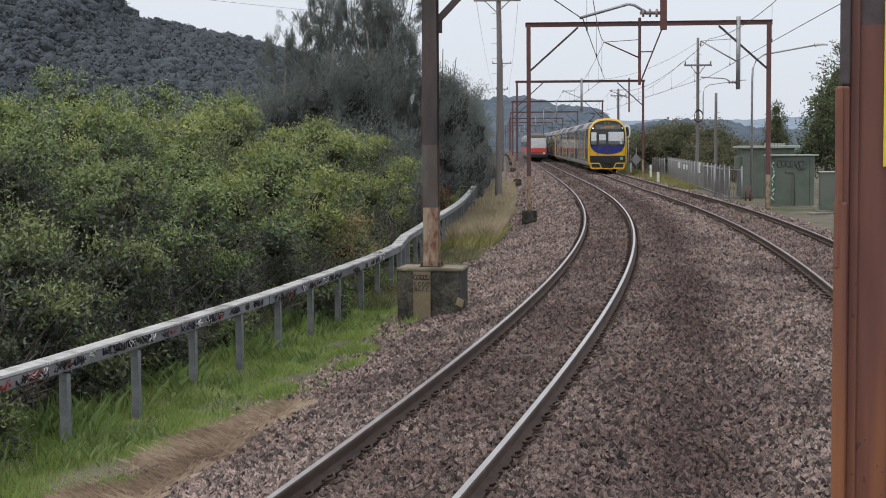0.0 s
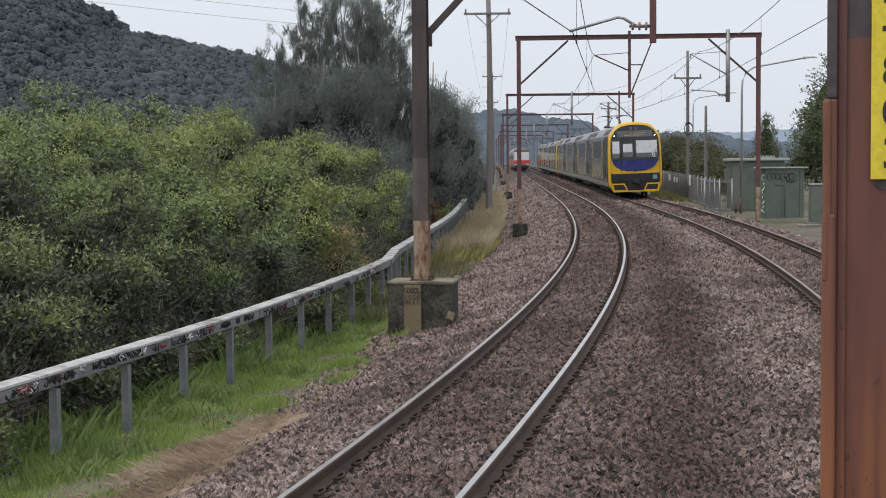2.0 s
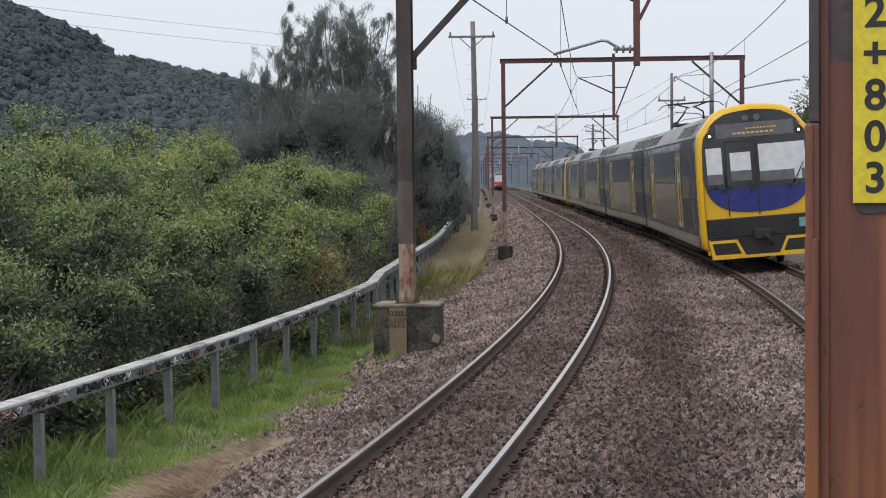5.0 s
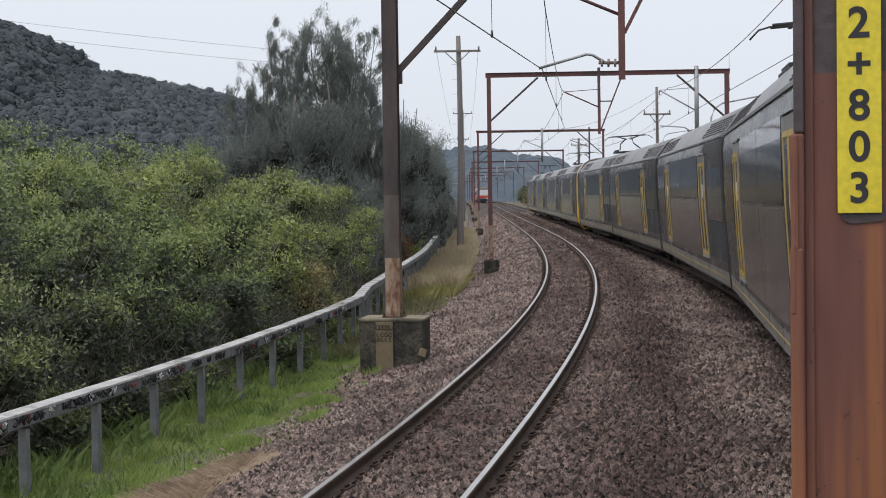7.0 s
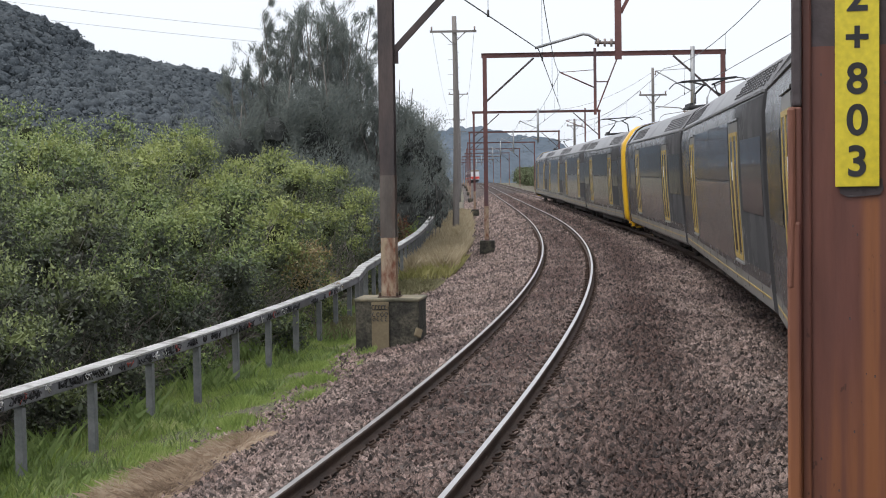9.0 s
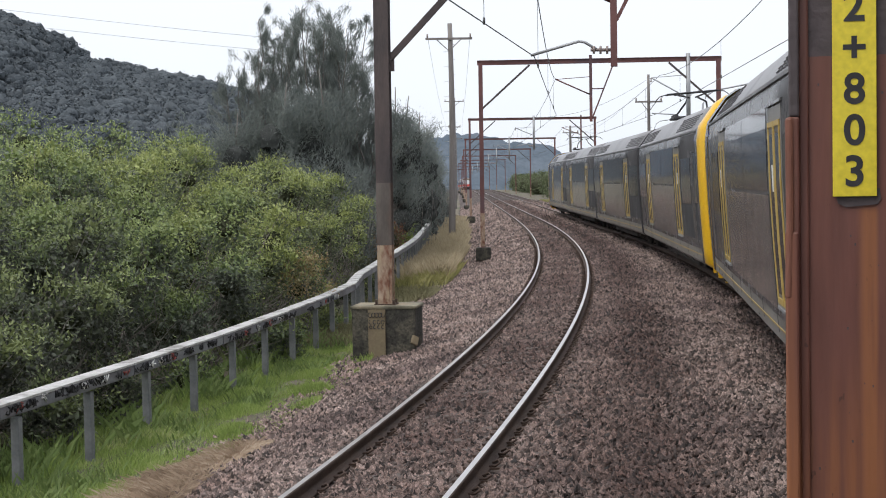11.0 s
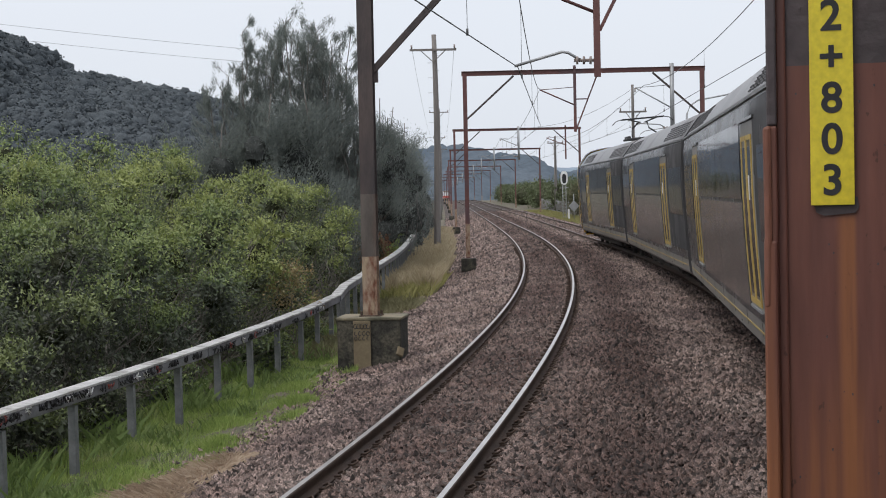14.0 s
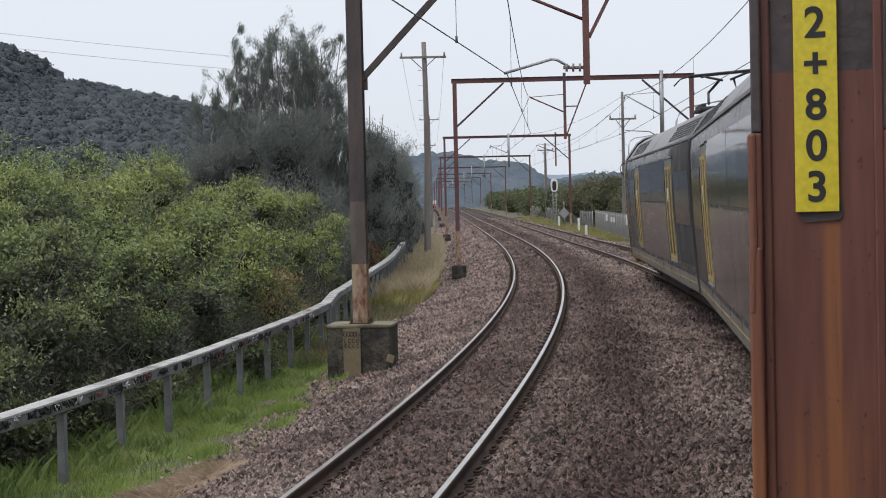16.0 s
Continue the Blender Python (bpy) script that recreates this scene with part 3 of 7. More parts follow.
def soil_oil(s, o):
    """How far the stones are soaked with brown dirt: a broad uneven band between the tracks, a little within them."""
    w = 0.5 + 0.5 * np.sin(s * 0.55 + 1.2) * np.sin(s * 0.23 + o * 0.8) + 0.25 * np.sin(s * 2.1 + o * 1.9)
    c = o - np.interp(s, [7, 18, 30], [2.3, 1.95, 1.7])
    mid = np.maximum(np.exp(-(c / 0.75) ** 2) * (0.75 + 0.4 * w), np.exp(-(c / np.where(c < 0, 1.6, 0.6)) ** 2) * 0.72)
    four = np.exp(-(o / 0.75) ** 4) * 0.95 + np.exp(-((o - spacing(s)) / 0.7) ** 2) * 0.5
    return np.clip(np.maximum(mid, four * (0.5 + 0.5 * w)), 0, 1)


def soak(me, s, o):
    a = me.attributes.new("oil", "FLOAT", "POINT")
    a.data.foreach_set("value", soil_oil(s, o).astype(np.float32))


def rough_noise(S2, O2, a=0.02):
    return a * (np.sin(S2 * 3.1 + O2 * 1.7) + np.sin(S2 * 1.3 - O2 * 4.1) + np.sin(S2 * 7.9 + O2 * 6.3) * 0.5)


near_s = np.concatenate([np.arange(-30, 70, 0.5), np.arange(70, 200, 2.0), np.arange(200, 780, 12.0)])
wide_o = np.concatenate([[-2500, -1200, -600, -300, -150, -80, -50, -30, -20, -14, -11], np.arange(-9, 12, 0.4), [14, 18, 24, 34, 60, 120, 250, 500, 1000, 2500]])


def ground_z(S2, O2):
    z = lie(S2, O2) + rough_noise(S2, O2)
    inside = np.clip((O2 - bed_edge(S2) + 0.2) / 0.3, 0, 1) * np.clip((spacing(S2) + 2.1 - O2) / 0.3, 0, 1)
    return z - 0.12 * inside


back = np.concatenate([[-255, -150, -80, -50], near_s, [790]])
sheet("ground", back, wide_o, ground_z, M["ground"], "brown soil and leaf litter beside the line", "ground")
# beyond the line's end the ground reaches the horizon
bm = bmesh.new()
zf = float(rise(500)) - 2.2
for q in (((-4000, 600), (4000, 600), (4000, 4800), (-4000, 4800)), ((-4000, -260), (-300, -260), (-300, 600), (-4000, 600)), ((300, -260), (4000, -260), (4000, 600), (300, 600))):
    bm.faces.new([bm.verts.new((x, y, zf)) for x, y in q])
tagged(part("ground_far", bm, M["ground"]), "flat land running to the distant hills", "ground", kind="structure")


def bed_z(S2, O2):
    e = bed_edge(S2) - 0.3 + 0.18 * np.sin(S2 * 1.9) + 0.12 * np.sin(S2 * 5.3 + 1)
    out = np.clip((e - O2) / 0.35, 0, 1) + np.clip((O2 - spacing(S2) - 2.2) / 0.3, 0, 1)
    return lie(S2, O2) + (0.012 * np.sin(S2 * 11 + O2 * 9) + 0.01 * np.sin(S2 * 17 - O2 * 13)) * np.clip((58 - S2) / 10, 0, 1) - 0.16 * out


sheet("ballast", np.concatenate([np.arange(-30, 60, 0.25), np.arange(60, 200, 1.0), np.arange(200, 780, 8.0)]), np.arange(-4.7, 8.6, 0.2), bed_z, M["ballast"], "grey-brown crushed stone bed, darkened for the shade between stones", "track bed")

# loose stones, denser close to the camera
n = 225000
ss = np.concatenate([5 + 55 * RNG.uniform(0, 1, n) ** 1.8, RNG.uniform(60, 190, 45000)])
n = len(ss)
oo = RNG.uniform(-4.4, 7.6, n)
d = spacing(ss)
keep = (oo > bed_edge(ss) - 0.5 + RNG.normal(0, 0.22, n)) & (oo < np.minimum(d + 2.0, 3.0 + 0.13 * ss))
for c in (0, 1):
    for side in (-0.7525, 0.7525):
        keep &= abs(oo - c * d - side) > 0.11
ss, oo = ss[keep], oo[keep]
x, y, z = place(ss, oo, lie(ss, oo) + RNG.uniform(-0.012, 0.038, len(ss)))
r = RNG.uniform(0.012, 0.031, len(ss)) * np.interp(ss, [14, 34, 60, 190], [1.0, 1.55, 2.2, 4.0])
octa = np.array([(1, 0, 0), (0, 1, 0), (-1, 0, 0), (0, -1, 0), (0.0, 0.0, 1.0)])
jit = octa[None] * RNG.uniform(0.55, 1.35, (len(ss), 5, 1)) + RNG.normal(0, 0.18, (len(ss), 5, 3)) - np.array([(0, 0, 0.25)] * 4 + [(0, 0, 0)])
# the crest lies off to one side, so that each stone has a steep flank and a flat one
jit[:, 4, :2] += RNG.normal(0, 0.62, (len(ss), 2))
ang = RNG.uniform(0, 6.283, len(ss))
ca, sa = np.cos(ang)[:, None], np.sin(ang)[:, None]
jx, jy = jit[..., 0] * ca - jit[..., 1] * sa, jit[..., 0] * sa + jit[..., 1] * ca
jx, jy = jx * RNG.uniform(0.8, 1.5, (len(ss), 1)), jy * RNG.uniform(0.8, 1.3, (len(ss), 1))
pts = np.stack([x[:, None] + jx * r[:, None] * 1.2, y[:, None] + jy * r[:, None] * 1.2, z[:, None] + jit[..., 2] * r[:, None] * 1.35], -1).reshape(-1, 3)
tri = np.array([(0, 1, 4), (1, 2, 4), (2, 3, 4), (3, 0, 4)])
tris = (np.arange(len(ss))[:, None, None] * 5 + tri[None]).reshape(-1, 3)
stones = cloud_mesh("loose_stones", pts, tris, M["stone"])
soak(stones.data, np.repeat(ss, 5), np.repeat(oo, 5))
tagged(stones, "loose angular grey and brown ballast stones", "stones", kind="stuff")

# ---- rails, sleepers, clips ----
RAIL = [(-0.073, -0.159), (0.073, -0.159), (0.073, -0.148), (0.02, -0.125), (0.009, -0.112), (0.009, -0.05), (0.036, -0.036), (0.036, -0.008), (0.026, 0.0), (-0.026, 0.0), (-0.036, -0.008), (-0.036, -0.036), (-0.009, -0.05), (-0.009, -0.112), (-0.02, -0.125), (-0.073, -0.148)]
rail_path = np.concatenate([np.arange(-200, -12, 6.0), np.arange(-12, 80, 0.5), np.arange(80, 200, 2.0), np.arange(200, 780, 8.0)])


def track(name, base, cant, label, tops):
    root = empty(name, Matrix(), label, "railway track", kind="structure")
    for side, top in zip((-0.7525, 0.7525), tops):
        rows = [(s, side + float(base(s)), cant * float(fade(s)) * side / 0.7525, 0.0) for s in rail_path]
        v, e, f = sweep(RAIL, rows)
        ob = part("rail", (v, e, f), [M["rail_side"], top], root)
        n = len(RAIL)
        ob.data.polygons.foreach_set("material_index", [1 if i % n == 8 else 0 for i in range(len(f))])
    bm = box(bmesh.new(), -1.3, 1.3, -0.115, 0.115, -0.14, 0.0, 0.012)
    sl = part("sleeper", bm, M["sleeper"], root)
    first = True
    for s in np.arange(2.0, 152.0, 0.62):
        c = cant * float(fade(s)) / 0.7525
        m = at(s, float(base(s)), -0.178) @ pose(0, 0, 0, 0, -math.degrees(c), 0)
        ob = sl if first else sl.copy()
        if not first:
            scene.collection.objects.link(ob)
        ob.matrix_basis = m
        first = False
    # spring clips and base plates at each rail seat
    bm = bmesh.new()
    for s in np.arange(2.0, 70.0, 0.62):
        for side in (-0.7525, 0.7525):
            for k in (-1, 1):
                c = cant * float(fade(s)) / 0.7525
                m = at(s, float(base(s)) + side, -0.16 + c * side) @ pose(0, 0, 0, 0, 0, 180 if k < 0 else 0)
                tube(bm, [m @ Vector(p) for p in ((0.06, -0.05, 0.02), (0.12, -0.06, 0.03), (0.16, -0.02, 0.055), (0.13, 0.04, 0.065), (0.075, 0.05, 0.035))], 0.012, 5)
                absorb(bm, box(bmesh.new(), 0.05, 0.19, -0.08, 0.08, -0.01, 0.016), 0, m)
    tagged(part("clips", bm, M["rail_side"], root), kind="stuff")
    return root


track("track_near", lambda s: 0.0, CANT_1, "curving railway track with polished rails on stone ballast", (M["rail_half"], M["rail_top"]))
track("track_far", spacing, CANT_2, "second curving railway track with dull rusty rails", (M["rail_dull"], M["rail_dull"]))


# ---- near post with the number plate ----
def near_post():
    root = empty("sign_post", pose(0.984, 3.5, 0.0, 0, 0, -13.5), "oxide red steel post with peeling paint and a yellow number plate", "post")
    w, h = 0.30, 0.26
    right = 0.176
    for name, mt, z0, z1 in (("web", "post_red", -0.45, 2.872), ("upper_web", "post_dark", 2.872, 9.0)):
        bm = box(bmesh.new(), -w / 2 + 0.022, right - 0.022, 0.0, 0.014, z0, z1)
        part(name, bm, M[mt], root)
    for name, mt, z0, z1 in (("flange", "post_red", -0.45, 2.73), ("upper_flange", "post_dark", 2.73, 9.0)):
        for x in (-w / 2 + 0.012, right - 0.012):
            bm = box(bmesh.new(), x - 0.012, x + 0.012, -0.035, h, z0, z1, 0.005)
            part(name, bm, M[mt], root, "" if mt == "post_red" else "dark painted upper flange")
    for x in (-w / 2 + 0.034, right - 0.034):
        bm = box(bmesh.new(), x - 0.012, x + 0.012, -0.012, 0.004, -0.45, 9.0, 0.005)
        part("weld_bead", bm, M["post_red"], root)
    for z0, z1, x in ((2.44, 2.73, -0.1585), (2.30, 2.47, -0.1595)):
        bm = box(bmesh.new(), x, x + 0.02, -0.043, -0.018, z0, z1, 0.008)
        for v in bm.verts:
            v.co += Vector((noise.noise(v.co * 30), 0, noise.noise(v.co * 25))) * 0.006
        part("paint_scar", bm, M["post_rust"], root, "flaking orange lip")
    bm = box(bmesh.new(), -0.160, -0.128, -0.041, 0.06, -0.45, 2.46, 0.006)
    part("edge_lip", bm, M["post_red"], root, "thicker painted edge of the lower flange")
    rr = random.Random(2)
    bm = bmesh.new()
    for i in range(46):
        x, z, q = rr.uniform(-0.12, 0.12), rr.uniform(1.6, 3.2), rr.uniform(0.0008, 0.0026)
        if abs(x) > 0.055 or z < 2.5:
            box(bm, x - q, x + q * 0.8, -0.0025, 0.001, z - q * 1.6, z + q)
    tagged(part("paint_chip", bm, M["post_dark"], root), kind="stuff")
    bm = bmesh.new()
    plate(bm, [(-0.043, -0.001, 2.545), (-0.038, -0.001, 2.525), (-0.02, -0.001, 2.516), (0.02, -0.001, 2.519), (0.052, -0.001, 2.522), (0.06, -0.001, 2.535), (0.057, -0.001, 2.56)], (0, -1, 0), 0.004)
    part("worn_patch", bm, M["post_dark"], root, "dark worn paint below the plate")
    bm = box(bmesh.new(), -0.05, 0.05, -0.014, -0.008, 2.541, 3.5, 0.001)
    plate_ob = part("number_plate", bm, M["sign"], root, "yellow plate with black characters")
    for i, ch in enumerate("2+803"):
        cu = bpy.data.curves.new("character", "FONT")
        cu.body, cu.size, cu.align_x, cu.align_y, cu.extrude = ch, 0.1, "CENTER", "CENTER", 0.0006
        cu.offset = 0.0022
        tmp = new("character", cu)
        me = bpy.data.meshes.new_from_object(tmp.evaluated_get(bpy.context.evaluated_depsgraph_get()))
        bpy.data.objects.remove(tmp)
        me.materials.append(M["ink"])
        ob = new("character", me)
        ob.parent = plate_ob
        zs = [v.co.y for v in me.vertices]
        ob.matrix_basis = pose(0, -0.0148, 2.987 - i * 0.0965, 90, 0, 0) @ Matrix.Translation((0, -(max(zs) + min(zs)) / 2, 0))
    return root


near_post()


# ---- portals over the line ----
def insulator(bm, a, b, r=0.05, n=4, slot=0):
    a, b = Vector(a), Vector(b)
    tube(bm, [a, b], r * 0.4, 8, slot)
    for i in range(n):
        p = a.lerp(b, (i + 0.5) / n)
        q = (b - a).normalized() * 0.02
        tube(bm, [p - q, p, p + q], r, 10, slot)


def cantilever(root, mast_o, s_off, zb, wire_o, red, beam_z):
    """A drop mast under the beam with its bracket arm, strut and steady arm, holding the wire at wire_o."""
    m = M["red_steel"] if red else M["galv"]
    k = 1 if wire_o > mast_o else -1
    bm = bmesh.new()
    if red:
        hbeam(bm, (mast_o, s_off, zb), (mast_o, s_off, beam_z + 0.25), 0.12, 0.12, 0.012, up=(0, 1, 0))
    else:
        tube(bm, [(mast_o, s_off, zb), (mast_o, s_off, beam_z + 0.25)], 0.095, 10)
    part("drop_mast", bm, m, root)
    tipz = beam_z - 0.77
    bm = bmesh.new()
    tube(bm, [(mast_o, s_off, zb + 1.15), (wire_o + 0.0 * k, s_off, tipz)], 0.03, 8)
    tube(bm, [(mast_o, s_off, beam_z - 0.68), (wire_o, s_off, tipz)], 0.016, 6)
    part("bracket_arm", bm, m, root)
    if red and beam_z > 7.5:
        return
    bm = bmesh.new()
    insulator(bm, (mast_o + k * 0.06, s_off, zb + 0.3), (mast_o + k * 0.42, s_off, zb + 0.31), 0.075, 3)
    insulator(bm, (wire_o + 0.02 * k, s_off, tipz - 0.2), (wire_o, s_off, tipz), 0.04, 3)
    tagged(part("insulator", bm, M["ceramic"], root), "brown-grey ceramic insulators", kind="stuff")
    bm = bmesh.new()
    zs = zb + 0.31
    tube(bm, [(mast_o + k * 0.3, s_off, zs), (mast_o + k * 0.52, s_off, zs + 0.14), (mast_o + k * 0.63, s_off, zs + 0.16), (wire_o, s_off, 4.86 if beam_z < 7.5 else 5.38)], 0.026, 8)
    part("steady_arm", bm, M["galv"], root, "grey bent steady arm")


def portal(s, o0, o1, top, post_w, base0, base1, masts, group="portals", block=True, grey=False):
    root = empty("catenary_portal", at(s, 0), "oxide red steel portal frame carrying the overhead wires", "gantry", group)
    for o, b, sgn in ((o0, base0, 1), (o1, base1, -1)):
        bm = bmesh.new()
        hbeam(bm, (o, 0, b), (o, 0, top), post_w, post_w, 0.016, up=(0, 1, 0))
        part("post", bm, M["red_steel"], root)
        bm = bmesh.new()
        hbeam(bm, (o, 0, b + 0.1), (o, 0, b + 1.55), post_w + 0.006, post_w + 0.006, 0.019, up=(0, 1, 0))
        part("post_base", bm, M["pole_rust"], root, "rust-stained base of the post")
        bm = bmesh.new()
        bar(bm, (o + sgn * post_w * 0.3, 0, top - 1.98), (o + sgn * 2.12, 0, top - 0.13), 0.085, 0.08)
        part("brace", bm, M["pole_dark"], root)
        if block and sgn > 0:
            bm = box(bmesh.new(), o - 0.30, o + 0.34, -0.4, 0.4, b - 0.5, b + 0.05, 0.02)
            part("footing", bm, M["lichen"], root, "dark stained concrete footing")
    bm = bmesh.new()
    hbeam(bm, (o0 - 0.14, 0, top), (o1 + 0.14, 0, top), 0.16, 0.2, 0.016)
    part("beam", bm, M["red_steel"], root)
    for mo, zb, wo, red in masts:
        cantilever(root, mo, 0.0, zb, wo, red, top)
    if masts and masts[0][3]:
        mo = masts[0][0]
        bm = bmesh.new()
        bar(bm, (mo + 0.05, 0, masts[0][1] + 0.14), (mo + 0.98, 0, top - 0.15), 0.06, 0.06)
        bar(bm, (mo, 0, top - 1.2), (mo + 0.56, 0, top - 1.2), 0.05, 0.05)
        part("mast_stay", bm, M["red_steel"], root)
    return root


WIRES = [(-40, 0.2, 5.0), (-2, -0.3, 4.9), (21.6, 0.05, 4.85), (58.9, 0.2, 5.36), (118, 0.2, 5.36), (178, -0.2, 5.36), (241, 0.2, 5.36), (304, -0.2, 5.36), (367, 0.2, 5.36), (430, -0.2, 5.36)]
portal(58.9, -3.05, 7.17, 7.68, 0.18, -0.36, -0.35, [(1.7, 5.07, 0.2, True), (5.88, 4.84, 4.3, False)])
portal(118.0, -3.62, 6.75, 7.65, 0.17, -0.42, -0.35, [(1.7, 5.1, 0.2, False), (5.6, 5.1, 4.0, True)])
for s in (178, 241, 304, 367, 430, 492, 555):
    portal(s, -3.7, 7.3, 7.67, 0.18, -0.5, -0.35, [(1.7, 5.1, 0.2, False)])


# the nearest portal: post on a concrete block, brace, and the drop mast; its beam is above the view
def block_portal():
    s = 21.45
    root = empty("catenary_portal", at(s, 0), "dark weathered steel portal post standing on a big concrete block", "gantry", "portals")
    o, w, top = -2.74, 0.27, 7.2
    g = float(lie(s, o))
    bt = 0.34
    bm = bmesh.new()
    hbeam(bm, (o, 0, bt + 2.25), (o, 0, top), w, w, 0.018, up=(0, 1, 0))
    part("post", bm, M["pole_dark"], root, "dark weathered steel post")
    bm = bmesh.new()
    hbeam(bm, (o, 0, bt + 1.1), (o, 0, bt + 2.25), w + 0.004, w + 0.004, 0.02, up=(0, 1, 0))
    part("post_middle", bm, M["pole_grey"], root, "brownish grey chalky stretch of the post")
    bm = bmesh.new()
    hbeam(bm, (o, 0, bt), (o, 0, bt + 1.1), w + 0.002, w + 0.002, 0.02, up=(0, 1, 0))
    box(bm, o - 0.085, o + 0.085, -0.145, -0.13, bt + 0.06, bt + 1.05, 0.004)
    part("post_base", bm, M["pole_rust"], root, "peeling rusty foot of the post")
    bm = box(bmesh.new(), o - 0.2, o + 0.2, -0.2, 0.2, bt - 0.01, bt + 0.02, 0.004)
    for i, j in ((-1, -1), (1, -1), (-1, 1), (1, 1)):
        tube(bm, [(o + i * 0.16, j * 0.16, bt), (o + i * 0.16, j * 0.16, bt + 0.09)], 0.022, 8)
    part("base_plate", bm, M["rail_side"], root)
    bm = bmesh.new()
    bar(bm, (o + 0.1, 0, 4.83), (o + 2.26, 0, 7.07), 0.1, 0.11)
    box(bm, o + 0.1, o + 0.22, -0.02, 0.02, 4.64, 4.99)
    part("brace", bm, M["pole_dark"], root)
    bm = bmesh.new()
    hbeam(bm, (o - 0.2, 0, top), (spacing(s) + 3.0, 0, top), 0.2, 0.26, 0.018)
    part("beam", bm, M["pole_dark"], root)
    bm = bmesh.new()
    hbeam(bm, (spacing(s) + 2.8, 0, float(lie(s, spacing(s) + 2.8)) - 0.1), (spacing(s) + 2.8, 0, top), w, w, 0.018, up=(0, 1, 0))
    part("post", bm, M["pole_dark"], root)
    cantilever(root, 1.5, 0.0, 4.62, 0.0, True, top)
    bm = bmesh.new()
    bar(bm, (1.55, 0, 5.45), (2.35, 0, 7.0), 0.06, 0.06)
    bar(bm, (1.5, 0, 6.28), (2.0, 0, 6.28), 0.045, 0.045)
    part("mast_stay", bm, M["red_steel"], root)
    # block: a broad foundation with a tan painted patch
    bm = box(bmesh.new(), o - 0.58, o + 0.6, -0.42, 0.5, g - 0.4, bt - 0.035, 0.025)
    bmesh.ops.subdivide_edges(bm, edges=bm.edges[:], cuts=3, use_grid_fill=True)
    for v in bm.verts:
        v.co += Vector((noise.noise(v.co * 4), noise.noise(v.co * 4 + Vector((3, 0, 0))), noise.noise(v.co * 5))) * 0.014
    block = part("concrete_block", bm, M["lichen"], root, "lichen-blackened concrete block")
    bm = box(bmesh.new(), o - 0.60, o + 0.62, -0.44, 0.52, bt - 0.06, bt, 0.02)
    part("cap", bm, M["moss"], block, "brownish mossy top")
    bm = box(bmesh.new(), o - 0.27, o + 0.05, -0.452, -0.42, g - 0.1, bt - 0.062, 0.006)
    part("tan_patch", bm, M["tan"], block, "tan painted patch with scrawl")
    bm = bmesh.new()
    rr = random.Random(5)
    for row, (z, n) in enumerate(((bt - 0.16, 5), (bt - 0.29, 4), (bt - 0.38, 4))):
        for i in range(n):
            cx, rad = o - 0.26 + 0.30 * (i + 0.5) / n, 0.042 - 0.006 * row
            pts = [(cx + rad * 0.8 * math.cos(a), -0.458, z + rad * math.sin(a)) for a in np.linspace(rr.uniform(0, 2), rr.uniform(5, 7.4), 10)]
            tube(bm, pts, 0.007, 5)
    tagged(part("scrawl", bm, M["ink"], block), "black spray scrawl", kind="stuff")
    bm = box(bmesh.new(), -0.07, 0.07, -0.03, 0.03, 0, 0.17, 0.02)
    rock = part("broken_tile", bm, M["tan"], root, "small ochre fragment leaning on the block")
    rock.matrix_basis = pose(o + 0.58, -0.52, g + 0.25, -20, 25, 30)


block_portal()


# ---- overhead wires ----
def wire_run(name, base, label, level=None):
    bm = bmesh.new()
    root = empty(name, Matrix(), label, "overhead wire", "overhead wires")
    sup = [(s, o + float(base(s)), level or z) for s, o, z in WIRES]
    drops = bmesh.new()
    P = lambda s, o, z: Vector(place(s, o, z))
    for (s0, a0, z0), (s1, a1, z1) in zip(sup, sup[1:]):
        n = 12
        lo, hi = [], []
        for i in range(n + 1):
            f = i / n
            p0, p1 = P(s0, a0, z0), P(s1, a1, z1)
            q = p0.lerp(p1, f)
            lo.append(q)
            hi.append(q + Vector((0, 0, 1.6 - 3.6 * f * (1 - f) * min(1.0, (s1 - s0) / 60))))
        part("contact_wire", tube(bmesh.new(), lo, 0.0095, 5), M["wire"], root)
        part("messenger_wire", tube(bmesh.new(), hi, 0.011, 5), M["wire"], root)
        for i in range(1, n, 2 if s1 - s0 > 40 else 4):
            tube(drops, [lo[i], hi[i]], 0.0045, 4)
            tube(drops, [lo[i] - Vector((0, 0, 0.02)), lo[i] + Vector((0, 0, 0.08))], 0.02, 6)
    tagged(part("dropper", drops, M["wire"], root), kind="stuff")


wire_run("overhead_line", lambda s: 0.0, "dark overhead contact and messenger wires with droppers")
wire_run("overhead_line", lambda s: spacing(s) - 0.1, "overhead wires above the second track", 5.4)


# ---- guard rail on the left ----
def guard_o(s):
    return np.interp(s, [0, 8, 24, 29, 33, 40, 66, 85, 115, 140], [-4.95, -4.78, -4.6, -4.75, -5.2, -5.5, -6.0, -6.3, -6.5, -6.6])


def guard_z(s):
    return 0.135 + 0.012 * math.sin(s * 1.3) + 0.035 * min(1.0, max(0.0, (18 - s) / 6))


